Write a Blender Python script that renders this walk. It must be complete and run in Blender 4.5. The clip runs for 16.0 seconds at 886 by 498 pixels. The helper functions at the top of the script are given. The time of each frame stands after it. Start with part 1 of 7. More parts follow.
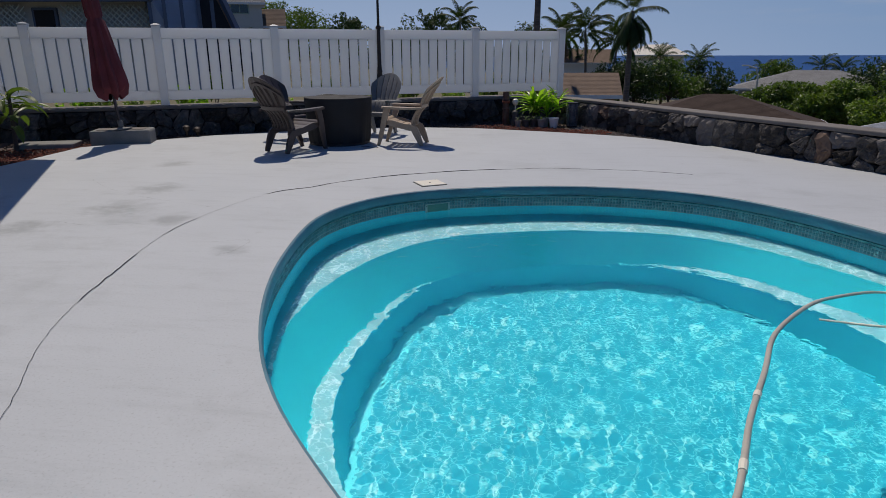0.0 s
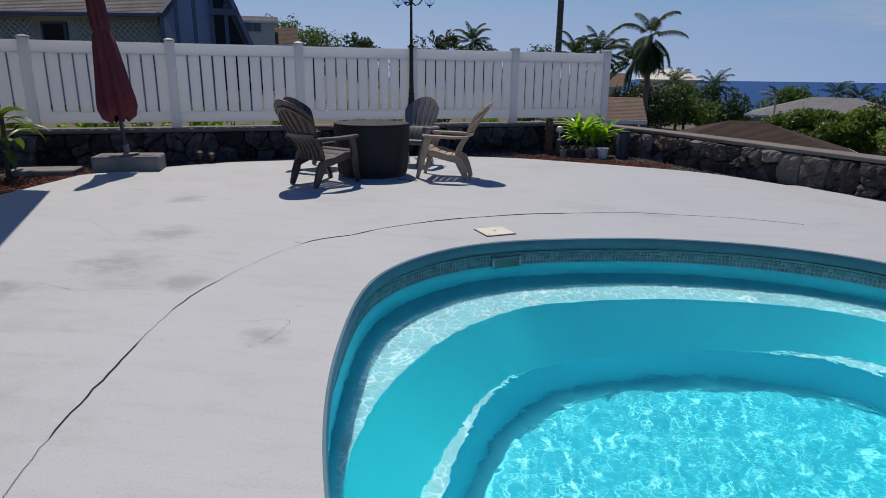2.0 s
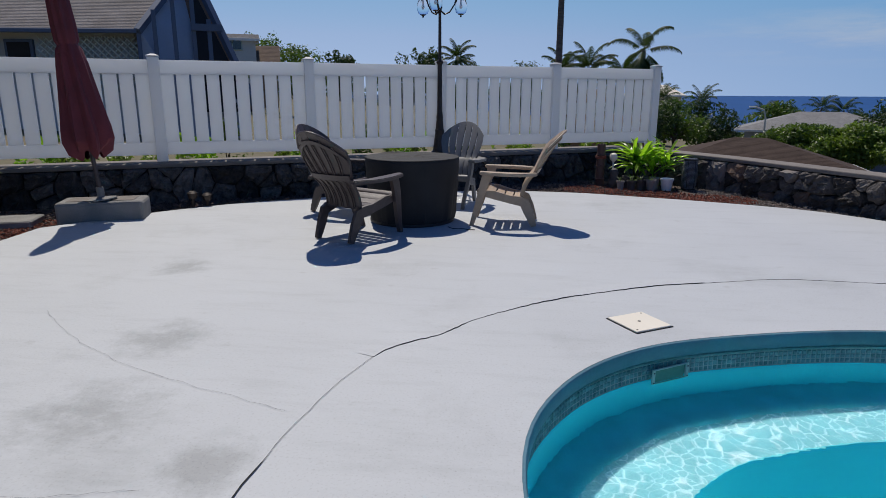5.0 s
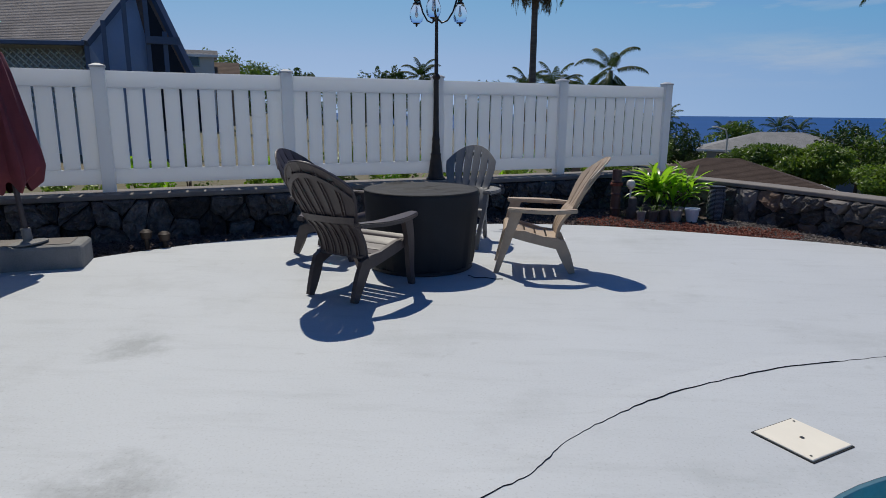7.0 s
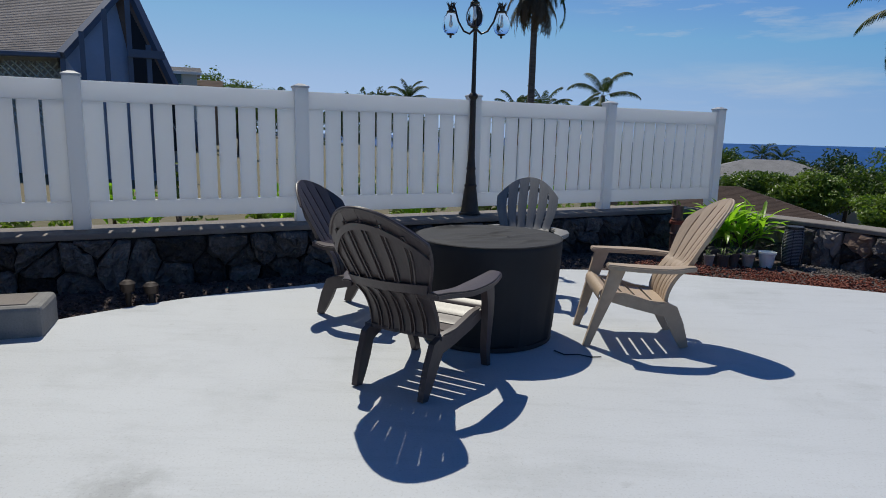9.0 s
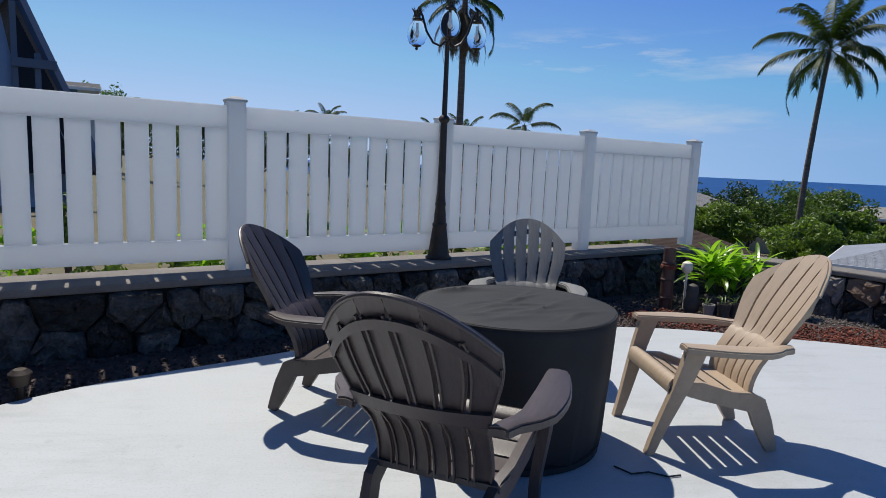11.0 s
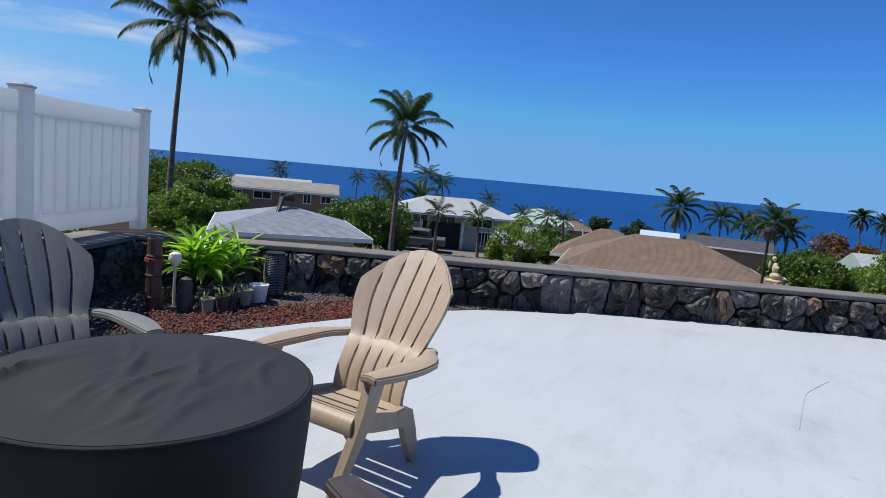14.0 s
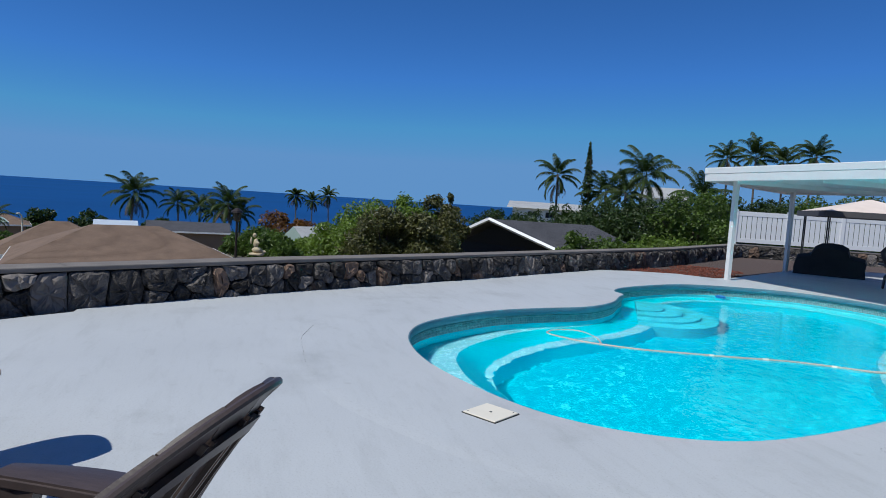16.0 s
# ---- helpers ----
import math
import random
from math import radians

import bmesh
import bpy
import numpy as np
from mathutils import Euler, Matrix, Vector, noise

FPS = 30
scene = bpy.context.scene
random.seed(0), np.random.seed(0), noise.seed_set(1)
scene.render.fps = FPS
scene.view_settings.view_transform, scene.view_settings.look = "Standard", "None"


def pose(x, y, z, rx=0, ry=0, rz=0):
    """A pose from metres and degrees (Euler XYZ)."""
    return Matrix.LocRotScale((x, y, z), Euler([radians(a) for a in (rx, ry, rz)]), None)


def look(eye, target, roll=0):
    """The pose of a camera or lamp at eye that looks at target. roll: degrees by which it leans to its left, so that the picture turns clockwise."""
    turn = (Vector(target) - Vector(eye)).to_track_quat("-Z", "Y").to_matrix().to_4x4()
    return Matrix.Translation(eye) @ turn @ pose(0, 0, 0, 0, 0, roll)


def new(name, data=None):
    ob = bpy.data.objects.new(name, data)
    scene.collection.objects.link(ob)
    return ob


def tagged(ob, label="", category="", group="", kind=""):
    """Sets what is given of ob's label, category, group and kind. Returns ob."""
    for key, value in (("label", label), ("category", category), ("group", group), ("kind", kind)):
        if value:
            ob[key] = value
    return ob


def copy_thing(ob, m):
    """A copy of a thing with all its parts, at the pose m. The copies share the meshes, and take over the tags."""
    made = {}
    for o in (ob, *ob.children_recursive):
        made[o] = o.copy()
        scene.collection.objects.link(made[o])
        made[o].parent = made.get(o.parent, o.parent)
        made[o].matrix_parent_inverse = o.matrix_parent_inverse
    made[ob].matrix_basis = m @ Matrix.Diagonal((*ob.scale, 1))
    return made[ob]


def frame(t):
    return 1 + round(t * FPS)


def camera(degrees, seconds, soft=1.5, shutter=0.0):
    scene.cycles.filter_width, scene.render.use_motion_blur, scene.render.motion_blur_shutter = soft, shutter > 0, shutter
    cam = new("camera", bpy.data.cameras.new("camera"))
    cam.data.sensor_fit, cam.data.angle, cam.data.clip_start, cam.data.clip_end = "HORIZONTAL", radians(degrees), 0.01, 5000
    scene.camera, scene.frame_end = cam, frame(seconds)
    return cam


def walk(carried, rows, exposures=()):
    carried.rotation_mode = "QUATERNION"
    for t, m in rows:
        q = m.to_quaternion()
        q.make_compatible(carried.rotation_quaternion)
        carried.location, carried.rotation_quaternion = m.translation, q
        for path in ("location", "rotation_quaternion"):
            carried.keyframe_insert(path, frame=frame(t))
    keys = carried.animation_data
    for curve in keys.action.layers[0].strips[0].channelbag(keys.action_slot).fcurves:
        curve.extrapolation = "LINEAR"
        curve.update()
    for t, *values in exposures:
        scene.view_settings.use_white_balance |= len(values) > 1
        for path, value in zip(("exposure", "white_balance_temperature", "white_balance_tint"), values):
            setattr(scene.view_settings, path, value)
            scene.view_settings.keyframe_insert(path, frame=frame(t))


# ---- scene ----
cam = camera(70.20, 16.0, soft=0.9)
PATH = [
    (0, (0.928, 0.516, 1.210), (0.679, 2.410, 0.617), -0.24),
    (0.5, (0.771, 0.795, 1.201), (0.515, 2.696, 0.636), 0.15),
    (1, (0.581, 1.050, 1.209), (0.323, 2.955, 0.658), 0.28),
    (1.5, (0.443, 1.314, 1.221), (0.178, 3.220, 0.675), 0.41),
    (2, (0.278, 1.543, 1.222), (0.015, 3.453, 0.688), 0.66),
    (2.5, (0.082, 1.799, 1.236), (-0.185, 3.710, 0.710), 0.68),
    (3, (-0.092, 2.064, 1.261), (-0.356, 3.979, 0.747), 0.60),
    (3.5, (-0.280, 2.314, 1.252), (-0.535, 4.232, 0.748), 0.41),
    (4, (-0.445, 2.552, 1.252), (-0.690, 4.472, 0.748), 0.14),
    (6.5, (-1.159, 3.899, 1.268), (-1.262, 5.848, 0.832), 0.61),
    (7, (-1.308, 4.182, 1.252), (-1.387, 6.134, 0.824), 0.48),
    (7.5, (-1.466, 4.462, 1.236), (-1.534, 6.417, 0.820), 0.56),
    (8, (-1.647, 4.728, 1.238), (-1.705, 6.687, 0.839), 0.58),
    (8.5, (-1.803, 5.029, 1.256), (-1.850, 6.991, 0.873), 0.91),
    (11, (-2.402, 6.469, 1.274), (-2.150, 8.434, 1.003), 2.50),
    (11.5, (-2.463, 6.760, 1.275), (-2.141, 8.715, 1.008), 2.59),
    (12, (-2.553, 7.028, 1.278), (-2.128, 8.964, 1.017), 2.44),
    (12.5, (-2.619, 7.292, 1.273), (-2.092, 9.202, 1.002), 2.53),
    (13, (-2.660, 7.496, 1.275), (-1.824, 9.294, 1.010), 3.06),
    (13.5, (-2.759, 7.663, 1.298), (-1.370, 9.078, 1.044), 4.06),
    (14, (-2.857, 7.745, 1.291), (-1.101, 8.673, 1.052), 5.29),
    (14.5, (-3.007, 7.805, 1.307), (-1.068, 8.256, 1.109), 5.45),
    (15, (-3.157, 7.912, 1.303), (-1.165, 7.950, 1.133), 4.63),
    (15.5, (-3.312, 7.994, 1.301), (-1.354, 7.617, 1.146), 3.83),
    (16, (-3.468, 8.066, 1.288), (-1.580, 7.423, 1.135), 3.71),
]
EXPOSURES = [(0, -0.62, 7000, 11), (0.5, -0.43, 7000, 11), (1.0, -0.42, 7000, 11), (3.5, -0.3, 6900, 11), (7, -0.25, 6700, 6), (8.5, -0.2, 6700, 5), (11, 0.08, 6700, 6),
             (12, 0.04, 6750, 6), (12.5, 0.2, 6800, 7), (13.5, 0.2, 6600, 7), (14, 0.2, 6400, 6), (14.5, 0.16, 6400, 6), (14.8, 0.1, 6350, 6), (15, -0.08, 6300, 5), (16, -0.25, 6200, 5)]
walk(cam, [(t, look(e, g, r)) for t, e, g, r in PATH], exposures=EXPOSURES)
# ---- world, sun and exposure ----
SUN_TO = Vector((-0.23, 0.555, 1.0)).normalized()
SUN_EL = math.asin(SUN_TO.z)
SUN_AZ = math.atan2(SUN_TO.x, SUN_TO.y)
world = bpy.data.worlds.new("world")
scene.world = world
world.use_nodes = True
wn, wl = world.node_tree.nodes, world.node_tree.links
sky = wn.new("ShaderNodeTexSky")
sky.sky_type = "NISHITA"
sky.sun_disc = False
sky.sun_elevation = SUN_EL
sky.sun_rotation = SUN_AZ
sky.altitude = 4500
sky.air_density = 1.0
sky.dust_density = 0.0
sky.ozone_density = 3.0
wn["Background"].inputs["Strength"].default_value = 0.105


def vmath(op, a, b):
    v = wn.new("ShaderNodeVectorMath")
    v.operation = op
    for i, s in enumerate((a, b)):
        if isinstance(s, tuple):
            v.inputs[i].default_value = s
        else:
            wl.new(s, v.inputs[i])
    return v.outputs["Value"] if op in ("LENGTH", "DOT_PRODUCT") else v.outputs[0]


# a clear trade-wind sky: deep blue, with no bright haze over the sea
tint = vmath("MULTIPLY", sky.outputs[0], (0.42, 0.85, 1.34))
low = vmath("MINIMUM", tint, (1.45, 3.2, 6.3))


def smath(op, a, b):
    v = wn.new("ShaderNodeMath")
    v.operation = op
    for i, s in enumerate((a, b)):
        if isinstance(s, float):
            v.inputs[i].default_value = s
        else:
            wl.new(s, v.inputs[i])
    return v.outputs[0]


# pale sea haze, thicker low down and towards the sun
tcw = wn.new("ShaderNodeTexCoord")
sunward = smath("POWER", smath("MAXIMUM", vmath("DOT_PRODUCT", tcw.outputs["Generated"], (math.sin(SUN_AZ), math.cos(SUN_AZ), 0.0)), 0.0), 1.6)
sep = wn.new("ShaderNodeSeparateXYZ")
wl.new(tcw.outputs["Generated"], sep.inputs[0])
lowness = smath("POWER", smath("SUBTRACT", 1.0, smath("MAXIMUM", sep.outputs[2], 0.0)), 4.0)
thick = smath("MULTIPLY", sunward, lowness)
haze = wn.new("ShaderNodeVectorMath")
haze.operation = "SCALE"
haze.inputs[0].default_value = (2.9, 2.6, 2.4)
wl.new(thick, haze.inputs["Scale"])
clear = vmath("ADD", low, haze.outputs[0])
# thin wisps of cloud
stretch = vmath("MULTIPLY", tcw.outputs["Generated"], (2.2, 2.2, 14.0))
wisp = wn.new("ShaderNodeTexNoise")
wisp.inputs["Scale"].default_value = 1.6
wisp.inputs["Detail"].default_value = 7
wisp.inputs["Roughness"].default_value = 0.62
wl.new(stretch, wisp.inputs[0])
wr = wn.new("ShaderNodeMapRange")
for k, val in ((1, 0.50), (2, 0.78), (3, 0.0), (4, 1.0)):
    wr.inputs[k].default_value = val
wl.new(wisp.outputs[0], wr.inputs[0])
cover = None
for (dx, dy, dz), wide, tall, dens in (((0.315, 0.935, 0.165), 5.5, 24.0, 2.4), ((0.62, 0.77, 0.155), 2.6, 18.0, 1.2), ((0.46, 0.87, 0.075), 3.0, 22.0, 0.8)):
    away = vmath("MULTIPLY", vmath("SUBTRACT", tcw.outputs["Generated"], (dx, dy, dz)), (wide, wide, tall))
    mr = wn.new("ShaderNodeMapRange")
    for k, val in ((1, 0.0), (2, 1.0), (3, dens), (4, 0.0)):
        mr.inputs[k].default_value = val
    wl.new(vmath("LENGTH", away, (0.0, 0.0, 0.0)), mr.inputs[0])
    if cover is None:
        cover = mr.outputs[0]
    else:
        ad = wn.new("ShaderNodeMath")
        ad.operation = "ADD"
        wl.new(cover, ad.inputs[0])
        wl.new(mr.outputs[0], ad.inputs[1])
        cover = ad.outputs[0]
mulc = wn.new("ShaderNodeMath")
mulc.operation = "MULTIPLY"
mulc.use_clamp = True
wl.new(cover, mulc.inputs[0])
wl.new(wr.outputs[0], mulc.inputs[1])
cl = wn.new("ShaderNodeMix")
cl.data_type = "RGBA"
wl.new(mulc.outputs[0], cl.inputs[0])
wl.new(clear, cl.inputs[6])
cl.inputs[7].default_value = (5.6, 6.0, 6.8, 1)
wl.new(cl.outputs[2], wn["Background"].inputs["Color"])

sun = new("sun", bpy.data.lights.new("sun", "SUN"))
sun.data.energy = 4.4
sun.data.angle = radians(0.53)
sun.data.color = (1.0, 0.95, 0.88)
sun.matrix_world = look(SUN_TO * 60, (0, 0, 0))


# ---- small mesh helpers ----
def link(nt, a, b):
    nt.links.new(a, b)


def material(name, color, rough=0.6, var=0.15, scale=6.0, fine=60.0, bump=0.15, bump_dist=0.01, metal=0.0, spec=0.5,
             color2=None, coord="Object", island=0.0, objrand=0.0, stretch=(1, 1, 1)):
    """Base colour varied at two scales, with a fine relief."""
    m = bpy.data.materials.new(name)
    m.use_nodes = True
    nt = m.node_tree
    b = nt.nodes["Principled BSDF"]
    b.inputs["Roughness"].default_value = rough
    b.inputs["Metallic"].default_value = metal
    b.inputs["Specular IOR Level"].default_value = spec
    tc = nt.nodes.new("ShaderNodeTexCoord")
    mp = nt.nodes.new("ShaderNodeMapping")
    mp.inputs["Scale"].default_value = stretch
    link(nt, tc.outputs[coord], mp.inputs[0])
    n1 = nt.nodes.new("ShaderNodeTexNoise")
    n1.inputs["Scale"].default_value = scale
    n1.inputs["Detail"].default_value = 5
    n2 = nt.nodes.new("ShaderNodeTexNoise")
    n2.inputs["Scale"].default_value = fine
    n2.inputs["Detail"].default_value = 4
    link(nt, mp.outputs[0], n1.inputs[0])
    link(nt, mp.outputs[0], n2.inputs[0])
    mix = nt.nodes.new("ShaderNodeMix")
    mix.data_type = "RGBA"
    c = Vector(color[:3])
    d = Vector(color2[:3]) if color2 else c * (1 - 2 * var)
    mix.inputs[6].default_value = (*d, 1)
    mix.inputs[7].default_value = (*(c if color2 else c * (1 + 0.6 * var)), 1)
    add = nt.nodes.new("ShaderNodeMath")
    add.operation = "MULTIPLY_ADD"
    add.inputs[1].default_value = 0.45
    link(nt, n2.outputs[0], add.inputs[0])
    mul = nt.nodes.new("ShaderNodeMath")
    mul.operation = "MULTIPLY_ADD"
    mul.inputs[1].default_value = 1.3
    mul.inputs[2].default_value = -0.37
    link(nt, n1.outputs[0], mul.inputs[0])
    link(nt, mul.outputs[0], add.inputs[2])
    link(nt, add.outputs[0], mix.inputs[0])
    out = mix.outputs[2]
    if island or objrand:
        hs = nt.nodes.new("ShaderNodeHueSaturation")
        if island:
            g = nt.nodes.new("ShaderNodeNewGeometry")
            src, amt = g.outputs["Random Per Island"], island
        else:
            g = nt.nodes.new("ShaderNodeObjectInfo")
            src, amt = g.outputs["Random"], objrand
        ma = nt.nodes.new("ShaderNodeMath")
        ma.operation = "MULTIPLY_ADD"
        ma.inputs[1].default_value = 2 * amt
        ma.inputs[2].default_value = 1 - amt
        link(nt, src, ma.inputs[0])
        link(nt, ma.outputs[0], hs.inputs["Value"])
        link(nt, out, hs.inputs["Color"])
        out = hs.outputs[0]
    link(nt, out, b.inputs["Base Color"])
    if bump:
        bp = nt.nodes.new("ShaderNodeBump")
        bp.inputs["Strength"].default_value = bump
        bp.inputs["Distance"].default_value = bump_dist
        link(nt, n2.outputs[0], bp.inputs["Height"])
        link(nt, bp.outputs[0], b.inputs["Normal"])
    return m


def leaf_material(name, color, trans=0.35, rough=0.45, rand=0.35, spec=0.4):
    m = material(name, color, rough=rough, var=0.25, scale=2.0, fine=25, bump=0.0, island=rand, spec=spec)
    nt = m.node_tree
    b = nt.nodes["Principled BSDF"]
    tr = nt.nodes.new("ShaderNodeBsdfTranslucent")
    tr.inputs[0].default_value = (color[0] * 1.5, color[1] * 1.7, color[2] * 0.8, 1)
    mx = nt.nodes.new("ShaderNodeMixShader")
    mx.inputs[0].default_value = trans
    link(nt, b.outputs[0], mx.inputs[1])
    link(nt, tr.outputs[0], mx.inputs[2])
    link(nt, mx.outputs[0], nt.nodes["Material Output"].inputs[0])
    return m


def to_mesh(name, bm, mat, smooth=False):
    me = bpy.data.meshes.new(name)
    bm.to_mesh(me)
    bm.free()
    if mat:
        me.materials.append(mat)
    if smooth:
        for p in me.polygons:
            p.use_smooth = True
        me.set_sharp_from_angle(angle=radians(38))
    return me


def thing(name, bm, mat, label="", category="", group="", kind="", m=None, smooth=False):
    ob = new(name, to_mesh(name, bm, mat, smooth))
    if m is not None:
        ob.matrix_world = m
    return tagged(ob, label, category, group, kind)


def base(name, label="", category="", group="", kind="", m=None):
    ob = new(name)
    if m is not None:
        ob.matrix_world = m
    return tagged(ob, label, category, group, kind)


def part(name, bm, mat, parent, label="", smooth=False):
    ob = new(name, to_mesh(name, bm, mat, smooth))
    ob.parent = parent
    return tagged(ob, label)


def box(bm, c, s, m=None, bevel=0.0, seg=1):
    """A box with centre c and size s, turned by m, its edges rounded."""
    t = Matrix.Translation(c) @ Matrix.Diagonal((*s, 1))
    r = bmesh.ops.create_cube(bm, size=1.0, matrix=t)
    vs = r["verts"]
    if bevel:
        es = list({e for v in vs for e in v.link_edges})
        fr = bmesh.ops.bevel(bm, geom=es, offset=bevel, segments=seg, affect="EDGES", profile=0.5)
        vs = list({v for f in fr["faces"] for v in f.verts} | {v for v in vs if v.is_valid})
    if m is not None:
        bmesh.ops.transform(bm, matrix=m, verts=vs)
    return vs


def boxed(c, s, m=None, bevel=0.0, seg=1):
    bm = bmesh.new()
    box(bm, c, s, m, bevel, seg)
    return bm


def tube(bm, pts, radii, n=8, cap=True):
    """A tube along pts with a radius at each."""
    pts = [Vector(p) for p in pts]
    rings = []
    up = Vector((0.13, 0.97, 0.2)).normalized()
    for i, p in enumerate(pts):
        d = (pts[min(i + 1, len(pts) - 1)] - pts[max(i - 1, 0)]).normalized()
        a = d.cross(up)
        if a.length < 1e-3:
            a = d.cross(Vector((1, 0, 0)))
        a.normalize()
        b = d.cross(a)
        r = radii[i] if hasattr(radii, "__len__") else radii
        rings.append([bm.verts.new(p + r * (math.cos(t) * a + math.sin(t) * b)) for t in [2 * math.pi * k / n for k in range(n)]])
    for r0, r1 in zip(rings, rings[1:]):
        for k in range(n):
            bm.faces.new((r0[k], r0[(k + 1) % n], r1[(k + 1) % n], r1[k]))
    if cap:
        bm.faces.new(rings[0][::-1])
        bm.faces.new(rings[-1])
    return bm


def lathe(bm, prof, n=20, c=(0, 0, 0), cap=True):
    """A turned body from (radius, height) pairs."""
    rings = []
    for r, z in prof:
        rings.append([bm.verts.new((c[0] + r * math.cos(2 * math.pi * k / n), c[1] + r * math.sin(2 * math.pi * k / n), c[2] + z)) for k in range(n)])
    for r0, r1 in zip(rings, rings[1:]):
        for k in range(n):
            bm.faces.new((r0[k], r0[(k + 1) % n], r1[(k + 1) % n], r1[k]))
    if cap:
        bm.faces.new(rings[0][::-1])
        bm.faces.new(rings[-1])
    return bm


def prism(bm, poly, z0, z1):
    """A prism on a plan polygon."""
    a = [bm.verts.new((x, y, z0)) for x, y in poly]
    b = [bm.verts.new((x, y, z1)) for x, y in poly]
    n = len(poly)
    for k in range(n):
        bm.faces.new((a[k], a[(k + 1) % n], b[(k + 1) % n], b[k]))
    bm.faces.new(b)
    bm.faces.new(a[::-1])
    return bm


def spline(ctrl, per=6, closed=True):
    """A smooth curve through plan points."""
    n = len(ctrl)
    out = []
    for i in range(n if closed else n - 1):
        q = [ctrl[(i + k) % n] if closed else ctrl[min(max(i + k, 0), n - 1)] for k in (-1, 0, 1, 2)]
        for s in range(per):
            t = s / per
            w = (-0.5 * t + t * t - 0.5 * t ** 3, 1 - 2.5 * t * t + 1.5 * t ** 3, 0.5 * t + 2 * t * t - 1.5 * t ** 3, -0.5 * t * t + 0.5 * t ** 3)
            out.append((sum(w[k] * q[k][0] for k in range(4)), sum(w[k] * q[k][1] for k in range(4))))
    if not closed:
        out.append(ctrl[-1])
    return out


# ---- materials ----
M_RAIL = material("white_vinyl", (0.78, 0.79, 0.80), rough=0.4, var=0.03, scale=1.5, fine=40, bump=0.02)
def thin_sheet(m, color, share):
    """Lets part of the light through a thin sheet."""
    nt = m.node_tree
    tr = nt.nodes.new("ShaderNodeBsdfTranslucent")
    tr.inputs[0].default_value = (*color, 1)
    mx = nt.nodes.new("ShaderNodeMixShader")
    mx.inputs[0].default_value = share
    link(nt, nt.nodes["Principled BSDF"].outputs[0], mx.inputs[1])
    link(nt, tr.outputs[0], mx.inputs[2])
    link(nt, mx.outputs[0], nt.nodes["Material Output"].inputs[0])


M_VINYL = material("white_vinyl_picket", (0.80, 0.81, 0.82), rough=0.4, var=0.03, scale=1.5, fine=40, bump=0.02)
thin_sheet(M_VINYL, (0.88, 0.90, 0.92), 0.48)
M_DARKROCK = material("lava_rock", (0.20, 0.18, 0.165), rough=0.95, color2=(0.028, 0.026, 0.025), scale=11, fine=55, bump=1.0, bump_dist=0.035, objrand=0.6, spec=0.2)
M_MORTAR = material("mortar", (0.035, 0.032, 0.03), rough=0.95, var=0.3, scale=10, fine=80, bump=0.6)
M_CAP = material("wall_cap_concrete", (0.21, 0.185, 0.165), rough=0.9, var=0.2, scale=3, fine=70, bump=0.4)
M_CINDER = material("cinder_gravel", (0.12, 0.085, 0.075), rough=0.95, var=0.35, scale=20, fine=120, bump=0.8, bump_dist=0.02, island=0.6)
M_REDCINDER = material("red_cinder", (0.26, 0.075, 0.045), rough=0.95, var=0.3, scale=20, fine=120, bump=0.8, bump_dist=0.02, island=0.5)
M_GREYCINDER = material("grey_gravel", (0.28, 0.24, 0.21), rough=0.95, var=0.3, scale=20, fine=120, bump=0.8, bump_dist=0.02, island=0.5)
M_BROWN_RESIN = material("brown_resin", (0.075, 0.055, 0.051), rough=0.42, var=0.2, scale=7, fine=30, bump=0.12, stretch=(14, 2, 2), bump_dist=0.004)
M_GREY_RESIN = material("grey_resin", (0.20, 0.195, 0.185), rough=0.55, var=0.12, scale=7, fine=30, bump=0.10, stretch=(14, 2, 2), bump_dist=0.004)
M_TAN_RESIN = material("tan_resin", (0.43, 0.325, 0.23), rough=0.52, var=0.10, scale=7, fine=30, bump=0.10, stretch=(14, 2, 2), bump_dist=0.004)
M_COVER = material("black_cover_fabric", (0.026, 0.026, 0.028), rough=0.75, spec=0.35, var=0.25, scale=3, fine=220, bump=0.25, bump_dist=0.003)
M_BRONZE = material("dark_bronze_metal", (0.055, 0.04, 0.032), rough=0.45, var=0.25, scale=8, fine=60, bump=0.1, metal=0.4)
M_BLACK = material("black_metal", (0.02, 0.02, 0.02), rough=0.5, var=0.2, bump=0.05)
M_BURGUNDY = material("burgundy_canvas", (0.19, 0.036, 0.045), rough=0.85, var=0.25, scale=4, fine=150, bump=0.3, bump_dist=0.004)
M_BLOCK = material("concrete_block", (0.24, 0.235, 0.225), rough=0.95, var=0.2, scale=5, fine=80, bump=0.5)
M_LIDMAT = material("cream_plastic", (0.80, 0.74, 0.62), rough=0.45, var=0.04, scale=4, fine=40, bump=0.02)
M_TRUNK = material("palm_bark", (0.21, 0.17, 0.14), rough=0.95, var=0.35, scale=3, fine=20, bump=0.8, bump_dist=0.03, stretch=(1, 1, 6))
M_BARK = material("tree_bark", (0.12, 0.09, 0.07), rough=0.95, var=0.3, scale=4, fine=30, bump=0.8, bump_dist=0.03)
M_FROND = leaf_material("palm_frond", (0.042, 0.072, 0.016), trans=0.2, rough=0.55, spec=0.25)
M_FROND_DRY = leaf_material("dry_frond", (0.13, 0.095, 0.06), trans=0.15, rough=0.7)
M_LEAF_DARK = leaf_material("dark_foliage", (0.042, 0.072, 0.018), trans=0.25, rand=0.6)
